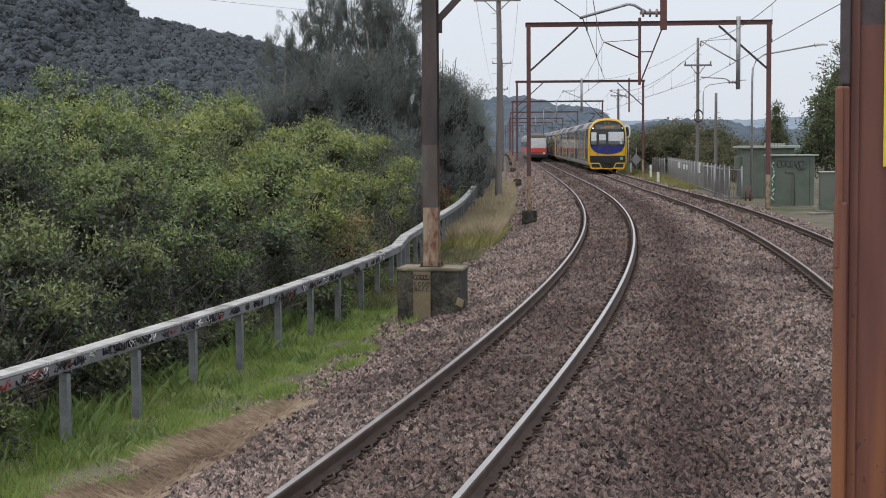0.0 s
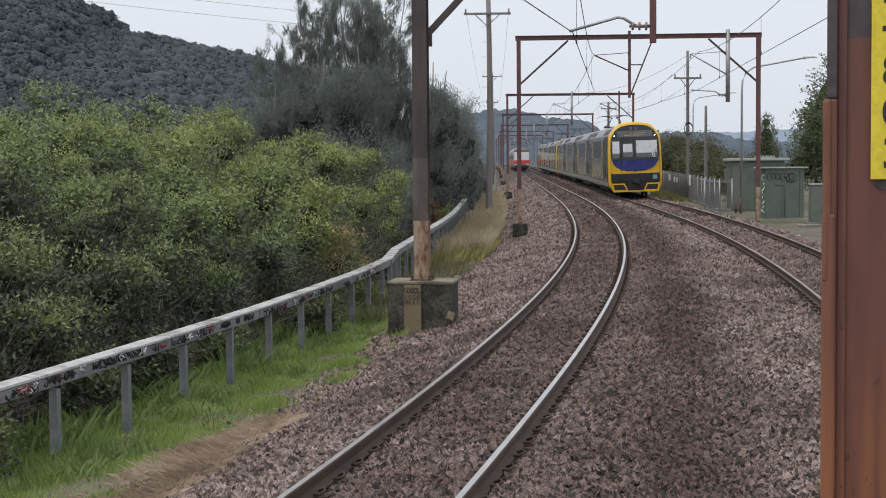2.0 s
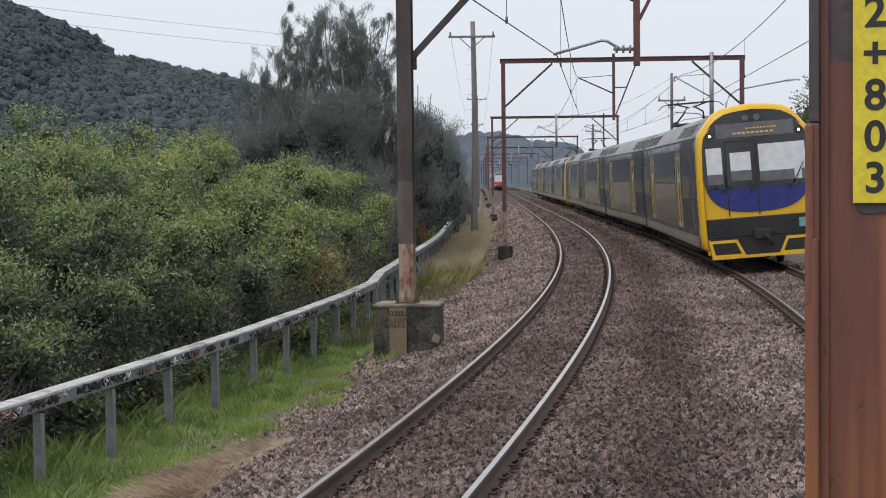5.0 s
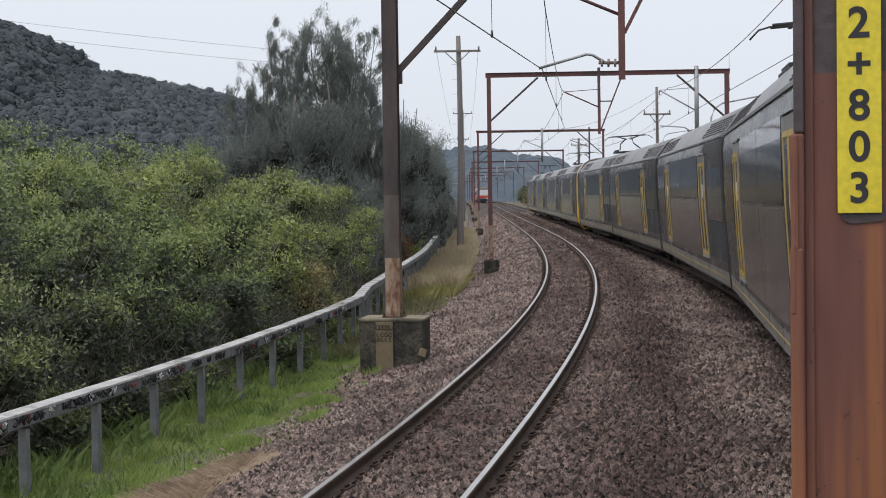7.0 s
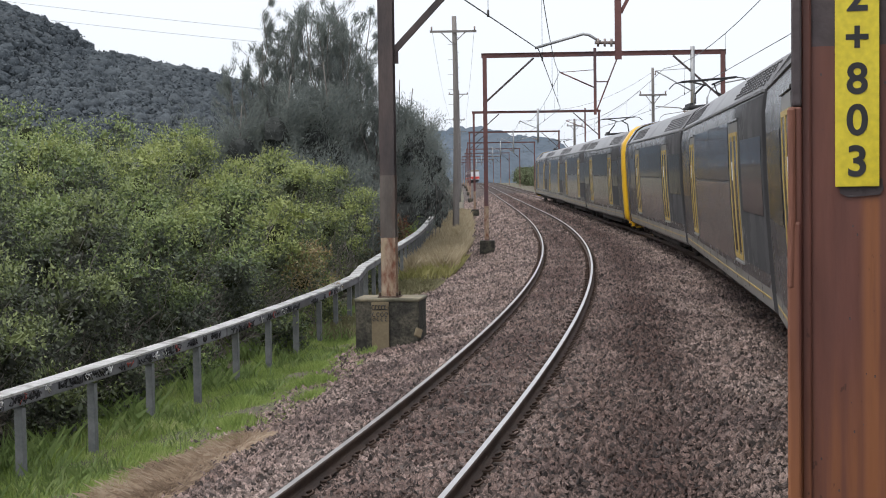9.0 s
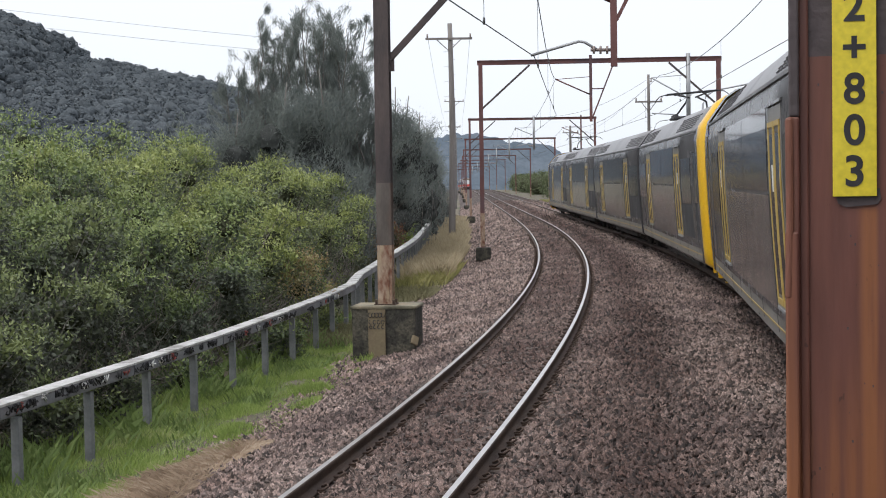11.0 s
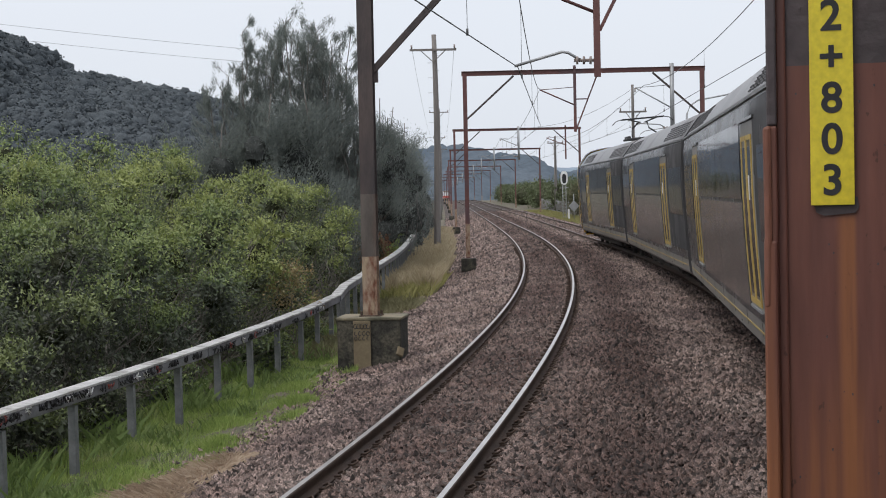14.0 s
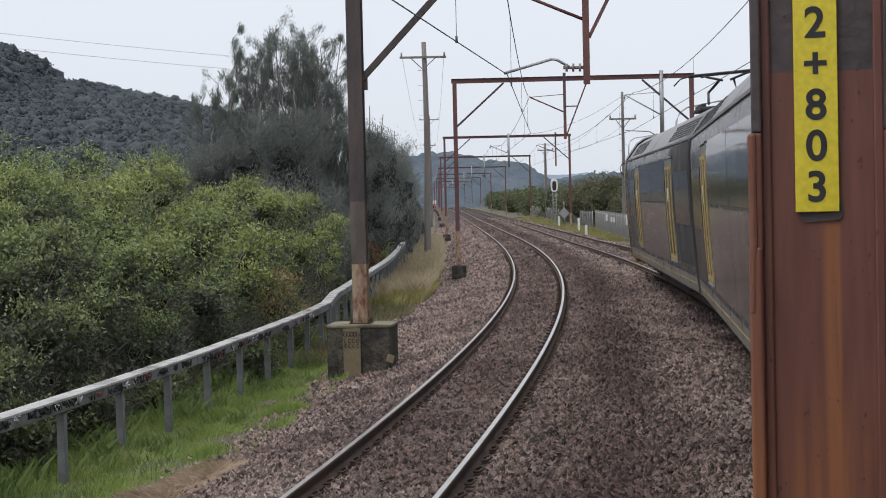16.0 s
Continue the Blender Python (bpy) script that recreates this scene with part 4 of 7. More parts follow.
def guard_rail():
    root = empty("guard_rail", Matrix(), "weathered grey guard rail with spray scrawl on square posts", "fence")
    joints = [3.4] + list(np.arange(5.45, 29, 3.9)) + list(np.arange(28.9, 126, 4.0))
    for a, b in zip(joints, joints[1:]):
        bm = bmesh.new()
        ps = [Vector(place(s, float(guard_o(s)), guard_z(s))) for s in (a + 0.012, b - 0.012)]
        bar(bm, ps[0], ps[1], 0.13, 0.145)
        bmesh.ops.bevel(bm, geom=bm.edges[:], offset=0.014, segments=2, affect="EDGES")
        beam = part("rail_beam", bm, M["rail_guard"], root)
        # a broader top board, paler than the beam
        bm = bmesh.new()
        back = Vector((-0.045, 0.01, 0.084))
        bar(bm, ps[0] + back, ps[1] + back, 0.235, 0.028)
        part("rail_cap", bm, M["rail_cap"], beam, "pale top board")
    first = None
    for s in list(np.arange(5.93, 28, 1.995)) + list(np.arange(29.4, 125, 2.0)):
        o = float(guard_o(s)) - 0.02
        g = float(lie(s, o))
        if first is None:
            bm = box(bmesh.new(), -0.05, 0.05, -0.05, 0.05, -1.2, 0, 0.008)
            first = ob = part("guard_post", bm, M["guard_post"], root)
        else:
            ob = first.copy()
            scene.collection.objects.link(ob)
        ob.matrix_basis = at(s, o, 0.05, random.uniform(-4, 4))
    # scrawl: strokes on the track-side face
    rr = random.Random(3)
    groups = {"ink": bmesh.new(), "red_ink": bmesh.new(), "white": bmesh.new()}
    for k in range(100):
        s0 = 6.2 + 20 * rr.random() ** 1.15
        col = "ink" if rr.random() < 0.74 else ("red_ink" if rr.random() < 0.4 else "white")
        for stroke in range(rr.randint(2, 5)):
            s1 = s0 + stroke * 0.06
            pts = []
            for i in range(4):
                s2 = s1 + rr.uniform(-0.05, 0.09)
                pts.append(Vector(place(s2, float(guard_o(s2)) + 0.068, guard_z(s2) + rr.uniform(-0.055, 0.055))))
            tube(groups[col], pts, 0.0085, 4)
    for col, bm in groups.items():
        tagged(part("scrawl", bm, M[col], root), {"ink": "black", "red_ink": "red", "white": "white"}[col] + " spray scrawl", kind="stuff")


guard_rail()


# ---- the passing double-deck train ----
HALF = [(1.40, 0.56), (1.50, 0.66), (1.512, 0.95), (1.515, 1.15), (1.52, 1.9), (1.51, 2.6), (1.475, 3.35), (1.43, 3.60), (1.40, 3.68), (1.04, 4.12), (0.8, 4.26), (0.4, 4.33), (0.0, 4.36)]
RING = HALF + [(-x, z) for x, z in HALF[-2::-1]]


def side_x(z):
    return float(np.interp(z, [p[1] for p in HALF], [p[0] for p in HALF]))


def shell(y0, y1):
    """Body side, skirt and roof as three shells along y."""
    bm = bmesh.new()
    rings = [[bm.verts.new((x, y, z)) for x, z in RING] for y in np.linspace(y0, y1, 5)]
    k0 = len(HALF)
    for a, b in zip(rings, rings[1:]):
        for k in range(len(RING) - 1):
            f = bm.faces.new((a[k], a[k + 1], b[k + 1], b[k]))
            zc = (RING[k][1] + RING[k + 1][1]) / 2
            f.material_index = 1 if zc < 1.0 else (2 if zc > 3.6 else 0)
            f.smooth = zc > 1.1
        bm.faces.new((a[0], b[0], b[-1], a[-1])).material_index = 1
    for r in (rings[0], rings[-1]):
        bm.faces.new(r)
    bmesh.ops.recalc_face_normals(bm, faces=bm.faces[:])
    return bm


def side_panel(bm, k, y0, y1, z0, z1, out, slot=0, steps=4):
    """A curved panel lying on the car's side k, out metres proud."""
    zs = np.linspace(z0, z1, steps)
    vin = [[bm.verts.new((k * (side_x(z) - 0.02), y, z)) for z in zs] for y in (y0, y1)]
    vout = [[bm.verts.new((k * (side_x(z) + out), y, z)) for z in zs] for y in (y0, y1)]
    fs = []
    for i in range(steps - 1):
        fs.append(bm.faces.new((vout[0][i], vout[1][i], vout[1][i + 1], vout[0][i + 1])))
        for j in (0, 1):
            fs.append(bm.faces.new((vin[j][i], vout[j][i], vout[j][i + 1], vin[j][i + 1])))
    for i in (0, steps - 1):
        fs.append(bm.faces.new((vin[0][i], vout[0][i], vout[1][i], vin[1][i])))
    for f in fs:
        f.material_index = slot
    bmesh.ops.recalc_face_normals(bm, faces=fs)


def door(root, k, yc):
    """A pair of sliding leaves: dark glass in yellow frames, with a pale step below."""
    w, z0, z1 = 1.36, 1.14, 3.2
    bm = bmesh.new()
    side_panel(bm, k, yc - w / 2 - 0.10, yc + w / 2 + 0.10, z0 - 0.05, z1 + 0.16, 0.006)
    d = part("door", bm, M["train_skirt"], root)
    for j in (-1, 1):
        a, b = sorted((yc + j * 0.02, yc + j * w / 2))
        bm = bmesh.new()
        side_panel(bm, k, a, b, z0, z1, 0.010)
        part("door_leaf", bm, M["door_grey"], d)
        bm = bmesh.new()
        side_panel(bm, k, a + 0.13, b - 0.13, z0 + 0.12, z1 - 0.14, 0.016)
        part("door_window", bm, M["train_glass"], d)
        bm = bmesh.new()
        t = 0.065
        side_panel(bm, k, a, a + t, z0, z1, 0.022)
        side_panel(bm, k, b - t, b, z0, z1, 0.022)
        side_panel(bm, k, a + t, b - t, z1 - 0.06, z1, 0.022)
        side_panel(bm, k, a + t, b - t, z0, z0 + 0.07, 0.022)
        part("door_frame", bm, M["door_yellow"], d, "yellow door frame")
    bm = bmesh.new()
    side_panel(bm, k, yc - w / 2, yc + w / 2, z0 - 0.07, z0 - 0.035, 0.03)
    note = bmesh.new()
    side_panel(note, k, yc - 0.3, yc - 0.18, 2.42, 2.72, 0.019, steps=2)
    part("door_notice", note, M["white"], d, "small white notice")
    part("door_step", bm, M["galv"], d, "pale door sill")
    bm = bmesh.new()
    side_panel(bm, k, yc - w / 2 - 0.25, yc + w / 2 + 0.25, z1 + 0.18, z1 + 0.215, 0.03)
    part("rain_strip", bm, M["train_grey"], d)


def bogie(root, y):
    bm = bmesh.new()
    for k in (-1, 1):
        box(bm, k * 1.0 - 0.08, k * 1.0 + 0.08, y - 1.65, y + 1.65, 0.38, 0.62, 0.03)
        for j in (-1, 1):
            box(bm, k * 1.0 - 0.13, k * 1.0 + 0.13, y + j * 1.2 - 0.18, y + j * 1.2 + 0.18, 0.3, 0.66, 0.03)
    box(bm, -0.9, 0.9, y - 0.25, y + 0.25, 0.4, 0.75, 0.03)
    b = part("bogie", bm, M["bogie"], root)
    for j in (-1, 1):
        bm = bmesh.new()
        for k in (-1, 1):
            tube(bm, [(k * 0.70, y + j * 1.2, 0.445), (k * 0.82, y + j * 1.2, 0.445)], 0.44, 20)
        tube(bm, [(-0.7, y + j * 1.2, 0.445), (0.7, y + j * 1.2, 0.445)], 0.08, 10)
        part("wheelset", bm, M["bogie"], b)


def oval(cx, cz, rx, rz_up, rz_dn, y_of, n=40, p=2.6):
    pts = []
    for i in range(n):
        a = 2 * math.pi * i / n
        c, s = math.cos(a), math.sin(a)
        x = cx + rx * math.copysign(abs(c) ** (2 / p), c)
        z = cz + (rz_up if s > 0 else rz_dn) * math.copysign(abs(s) ** (2 / p), s)
        pts.append((x, y_of(x, z), z))
    return pts


def dish(bm, outline, y_of, thick, keep=lambda x, z: True):
    """A curved plate over an oval outline: rings drawn in to its centre, following y_of."""
    cx = sum(p[0] for p in outline) / len(outline)
    cz = sum(p[2] for p in outline) / len(outline)
    rings = []
    for f in (1.0, 0.8, 0.6, 0.4, 0.2):
        pts = [(cx + (x - cx) * f, cz + (z - cz) * f) for x, _, z in outline]
        rings.append([bm.verts.new((x, y_of(x, z) - thick, z)) for x, z in pts])
    mid = bm.verts.new((cx, y_of(cx, cz) - thick, cz))
    rim = [bm.verts.new((x, y_of(x, z) + 0.03, z)) for x, _, z in outline]
    n = len(outline)
    fs = []
    for r0, r1 in zip([rim] + rings, rings):
        for k in range(n):
            fs.append(bm.faces.new((r0[k], r0[(k + 1) % n], r1[(k + 1) % n], r1[k])))
    for k in range(n):
        fs.append(bm.faces.new((rings[-1][k], rings[-1][(k + 1) % n], mid)))
    bmesh.ops.recalc_face_normals(bm, faces=fs)
    return bm


def face_patch(bm, x0, x1, z0, z1, y_of, out, n=6):
    """A patch that follows the cab face between x0..x1 and z0..z1."""
    xs, zs = np.linspace(x0, x1, n), np.linspace(z0, z1, n)
    v = [[bm.verts.new((x, y_of(x, z) - out, z)) for z in zs] for x in xs]
    fs = [bm.faces.new((v[i][j], v[i + 1][j], v[i + 1][j + 1], v[i][j + 1])) for i in range(n - 1) for j in range(n - 1)]
    bmesh.ops.recalc_face_normals(bm, faces=fs)


def cab(root):
    """The yellow cab end, facing -y at y = 0."""
    bm = bmesh.new()
    loops = []
    mid = 2.3
    rake = lambda z: 0.10 * max(0, (z - 2.3) / 2)
    for sc, zs, y in ((1.006, 1.03, 0.95), (1.012, 1.05, 0.48), (1.008, 1.045, 0.24), (0.993, 1.03, 0.11), (0.965, 1.0, 0.03), (0.93, 0.965, 0.0)):
        loops.append([bm.verts.new((x * sc, y + rake(z), mid + (z - mid) * zs if z > mid else z)) for x, z in RING])
    for a, b in zip(loops, loops[1:]):
        for k in range(len(RING) - 1):
            f = bm.faces.new((a[k], a[k + 1], b[k + 1], b[k]))
            f.smooth = True
            f.material_index = 1 if a is loops[0] else 0
        bm.faces.new((a[-1], a[0], b[0], b[-1]))
    bmesh.ops.recalc_face_normals(bm, faces=bm.faces[:])
    nose = part("cab_front", bm, [M["yellow"], M["train_grey"]], root, "yellow rounded cab front")
    fy = lambda x, z: rake(z) + 0.05 * max(0, abs(x) / 1.36) ** 6
    bm = bmesh.new()
    face_patch(bm, -1.40, 1.40, 0.45, 3.6, lambda x, z: fy(x, z) + 0.012, 0.0, 9)
    part("face_panel", bm, M["yellow"], nose)
    bm = dish(bmesh.new(), oval(0, 2.78, 1.39, 1.49, 1.23, lambda x, z: fy(x, z), 48, 2.9), fy, 0.012)
    screen = part("windscreen", bm, M["cab_black"], nose, "dark glazed oval with a blue lower segment")
    pts = [p for p in oval(0, 2.78, 1.38, 1.48, 1.22, lambda x, z: 0, 96, 2.9) if p[2] < 2.2]
    pts.sort(key=lambda q: q[0])
    bm = bmesh.new()
    lo = [bm.verts.new((x, fy(x, z) - 0.018, z)) for x, _, z in pts]
    hi = [bm.verts.new((x, fy(x, 2.2) - 0.018, max(2.2, z))) for x, _, z in pts]
    for i in range(len(pts) - 1):
        bm.faces.new((lo[i], lo[i + 1], hi[i + 1], hi[i]))
    part("blue_panel", bm, M["blue"], screen, "deep blue panel")
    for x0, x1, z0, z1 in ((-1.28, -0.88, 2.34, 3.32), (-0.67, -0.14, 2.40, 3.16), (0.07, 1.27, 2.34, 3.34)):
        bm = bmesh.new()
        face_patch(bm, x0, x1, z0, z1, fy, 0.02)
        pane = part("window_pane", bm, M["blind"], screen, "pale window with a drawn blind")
        bm = bmesh.new()
        face_patch(bm, x0, x1, z0, z0 + 0.27, fy, 0.023, 4)
        part("desk_shade", bm, M["desk"], pane, "grey desk edge behind the glass")
    bm = bmesh.new()
    for x0, x1 in ((-0.80, -0.77), (-0.02, 0.01)):
        face_patch(bm, x0, x1, 1.46, 3.46, fy, 0.024, 5)
    face_patch(bm, -0.80, 0.01, 3.44, 3.47, fy, 0.024, 4)
    tube(bm, [(0.92, -0.05, 2.24), (1.2, 0.0, 2.78)], 0.016, 5)
    tube(bm, [(-0.82, -0.05, 2.24), (-0.84, -0.02, 2.95)], 0.014, 5)
    for x in (-0.9, -0.16, 0.82):
        box(bm, x - 0.06, x + 0.06, -0.06, 0.0, 2.13, 2.22)
    part("wiper", bm, M["black"], screen)
    bm = bmesh.new()
    face_patch(bm, -0.98, 1.02, 3.56, 3.94, fy, 0.02)
    part("destination_display", bm, M["desk"], screen)
    bm = bmesh.new()
    for i in range(9):
        face_patch(bm, -0.55 + i * 0.12, -0.47 + i * 0.12, 3.65, 3.69, fy, 0.024, 2)
        face_patch(bm, -0.2 + i * 0.09, -0.14 + i * 0.09, 3.77, 3.80, fy, 0.024, 2)
    part("display_bars", bm, M["amber"], screen, "faint amber bars")
    for x in (-1.15, 1.15):
        bm = bmesh.new()
        tube(bm, [(x, 0.11, 3.64), (x, 0.04, 3.64)], 0.09, 12)
        part("lamp_housing", bm, M["black"], screen)
        bm = bmesh.new()
        tube(bm, [(x, 0.06, 3.64), (x, 0.03, 3.64)], 0.036, 12)
        part("headlight", bm, M["lamp"], screen, "lit white headlight")
    for x in (-0.2, 0.1):
        bm = tube(bmesh.new(), [(x, 0.13, 4.07), (x, 0.06, 4.07)], 0.085, 12)
        part("high_lamp", bm, M["desk"], screen)
    # bumper: black grille band and the yellow lower frame with two openings
    bm = box(bmesh.new(), -1.38, 1.38, -0.035, 0.2, 0.88, 1.42, 0.03)
    for i in range(4):
        box(bm, -1.26, -0.75, -0.05, 0.0, 0.92 + i * 0.1, 0.965 + i * 0.1)
        box(bm, 0.75, 1.26, -0.05, 0.0, 0.92 + i * 0.1, 0.965 + i * 0.1)
    bump = part("bumper", bm, M["black"], nose, "black ribbed bumper")
    bm = box(bmesh.new(), 0.98, 1.22, -0.06, -0.04, 1.06, 1.3, 0.004)
    part("number_tag", bm, M["teal"], bump, "small teal plate")
    bm = bmesh.new()
    for k in (-1, 1):
        o2 = [(k * 1.38, 0.84), (k * 0.64, 0.84), (k * 0.40, 0.33), (k * 1.30, 0.33)]
        i2 = [(k * 1.29, 0.76), (k * 0.68, 0.76), (k * 0.54, 0.45), (k * 1.22, 0.45)]
        for j in range(4):
            q = (o2[j], o2[(j + 1) % 4], i2[(j + 1) % 4], i2[j])
            plate(bm, [(x, -0.05, z) for x, z in q], (0, 1, 0), 0.25)
    box(bm, -0.44, 0.44, -0.05, 0.2, 0.33, 0.41)
    part("lower_frame", bm, M["yellow"], bump, "yellow lower bumper frame")
    bm = box(bmesh.new(), -1.33, 1.33, -0.03, 0.2, 0.37, 0.9, 0.02)
    part("air_intake", bm, M["black"], bump)
    bm = bmesh.new()
    box(bm, -0.2, 0.2, -0.28, 0.1, 0.82, 1.08, 0.03)
    tube(bm, [(0.02, -0.3, 0.95), (0.18, -0.33, 0.78), (0.24, -0.2, 0.62)], 0.03, 6)
    for x in (-0.38, 0.38):
        tube(bm, [(x, -0.02, 0.98), (x, -0.1, 0.98)], 0.05, 8)
    part("coupler", bm, M["bogie"], bump, "dark steel coupler")
    for k in (-1, 1):
        for nm, mt, y0, y1, z0, z1, out in (("cab_side_window", "train_glass", 1.05, 1.5, 2.0, 3.15, 0.006), ("crew_door", "train_grey", 1.6, 2.3, 1.0, 3.2, 0.008), ("blue_tab", "blue", 1.0, 1.25, 3.42, 3.54, 0.012)):
            bm = bmesh.new()
            side_panel(bm, k, y0, y1, z0, z1, out)
            part(nm, bm, M[mt], root)


def pantograph(root, yb):
    """Folded-arm current collector that reaches up to the wire."""
    bm = box(bmesh.new(), -0.7, 0.7, yb - 0.8, yb + 0.8, 4.36, 4.44, 0.02)
    for k in (-1, 1):
        box(bm, k * 0.6 - 0.05, k * 0.6 + 0.05, yb - 0.7, yb + 0.7, 4.44, 4.52, 0.01)
        tube(bm, [(k * 0.5, yb + 0.7, 4.50), (k * 0.32, yb - 0.75, 4.82), (k * 0.16, yb + 0.1, 5.02)], 0.03, 6)
        tube(bm, [(k * 0.08, yb + 0.1, 5.02), (k * 0.45, yb + 0.1, 5.14)], 0.03, 6)
        tube(bm, [(-0.8, yb + 0.1 + k * 0.2, 5.18), (0.8, yb + 0.1 + k * 0.2, 5.18)], 0.028, 6)
        tube(bm, [(k * 0.8, yb + 0.1, 5.18), (k * 1.0, yb + 0.1, 5.14), (k * 1.15, yb + 0.1, 5.0)], 0.018, 6)
        box(bm, k * 0.5 - 0.03, k * 0.5 + 0.03, yb - 0.12, yb + 0.32, 5.13, 5.17)
    part("pantograph", bm, M["grille"], root, "dark raised pantograph")


def train_car(L, with_cab, m):
    root = empty("train_car", m, "dark grey double-deck electric train car with yellow doors" + (" and yellow cab" if with_cab else ""), "train", "cars of the passing train")
    y0 = 0.92 if with_cab else 0.12
    bm = shell(y0, L - 0.12)
    part("body", bm, [M["train_grey"], M["train_skirt"], M["train_roof"]], root)
    doors = (5.9, L - 4.6) if with_cab else (4.6, L - 4.6)
    for k in (-1, 1):
        for yc in doors:
            door(root, k, yc)
        # glazed decks between and beside the doors
        spans = [(doors[0] + 1.05, doors[1] - 1.05)]
        a, b = spans[0]
        n = 2
        for i in range(n):
            p, q = a + (b - a) * i / n + 0.02, a + (b - a) * (i + 1) / n - 0.02
            for z0, z1 in ((2.42, 3.40), (1.04, 2.37)):
                bm = bmesh.new()
                side_panel(bm, k, p, q, z0, z1, 0.008, steps=5)
                part("window_panel", bm, M["train_glass" if z0 > 2 else "lower_panel"], root)
        for a, b in ((doors[1] + 1.25, L - 0.35), (2.45 if with_cab else 0.35, doors[0] - 1.25)):
            bm = bmesh.new()
            side_panel(bm, k, a, b, 1.95, 3.05, 0.008)
            part("end_window", bm, M["train_glass"], root)
        bm = bmesh.new()
        side_panel(bm, k, 0.9 if with_cab else 0.3, L - 0.3, 0.80, 0.822, 0.006)
        part("yellow_line", bm, M["door_yellow"], root)
        bm = bmesh.new()
        for y in np.arange(2.2, L - 1, 2.1):
            side_panel(bm, k, y, y + 0.02, 0.5, 1.0, 0.004, steps=3)
        for y in np.arange(3.0, L - 1, 4.4):
            side_panel(bm, k, y, y + 0.12, 0.62, 0.72, 0.01, steps=2)
        tagged(part("skirt_seam", bm, M["grille"], root), kind="stuff")
        bm = bmesh.new()
        bar(bm, (k * 1.425, y0, 3.655), (k * 1.425, L - 0.12, 3.655), 0.05, 0.04)
        part("gutter", bm, M["train_roof"], root, "pale roof gutter")
        # slotted grilles on the sloping roof by the car ends
        for g0, g1 in ((L - 5.6, L - 0.6), (2.6 if with_cab else 0.6, 7.2 if with_cab else 5.6)):
            bm = bmesh.new()
            for j, y in enumerate(np.arange(g0, g1, 0.2)):
                for f in ((0.12, 0.42, 0.72) if j % 2 else (0.27, 0.57, 0.87)):
                    x, z = 1.37 + (1.06 - 1.37) * f, 3.72 + (4.10 - 3.72) * f
                    bar(bm, (k * x, y, z + 0.014), (k * x, y + 0.17, z + 0.014), 0.04, 0.02, up=(k * 0.66, 0, 0.75))
            tagged(part("roof_grille", bm, M["roof_slot"], root), "dark slotted roof grille", kind="stuff")
    bogie(root, 3.4)
    bogie(root, L - 3.4)
    bm = box(bmesh.new(), -1.15, 1.15, 5.6, L - 5.6, 0.28, 0.5, 0.03)
    part("underframe", bm, M["bogie"], root)
    if with_cab:
        cab(root)
        pantograph(root, 15.4)
        bm = box(bmesh.new(), -0.75, 0.75, L - 0.14, L + 0.06, 0.9, 3.4, 0.03)
        part("gangway", bm, M["black"], root)
    else:
        bm = box(bmesh.new(), -0.75, 0.75, L - 0.14, L + 0.06, 0.9, 3.4, 0.03)
        box(bm, -0.75, 0.75, -0.06, 0.14, 0.9, 3.4, 0.03)
        part("gangway", bm, M["black"], root)
    # the loading gauge: broad, tall cars
    for ob in root.children_recursive:
        ob.data.transform(Matrix.Diagonal((1.08, 1.0, 1.05, 1.0)))
    return root


CAR_END, CAR_MID = 20.6, 20.45
cab_car = train_car(CAR_END, True, at(60, 0))
mid_car = train_car(CAR_MID, False, at(90, 0))
train_cars = []
start = -82.7
for unit in range(2):
    pos = start - 0.4 + unit * 83.5
    for k in range(4):
        src, L = ((cab_car, CAR_END) if k in (0, 3) else (mid_car, CAR_MID))
        ob = src if (unit == 0 and k in (0, 1)) else copy_thing(src, at(60, 0))
        train_cars.append((ob, pos, L, k >= 2))
        pos += L


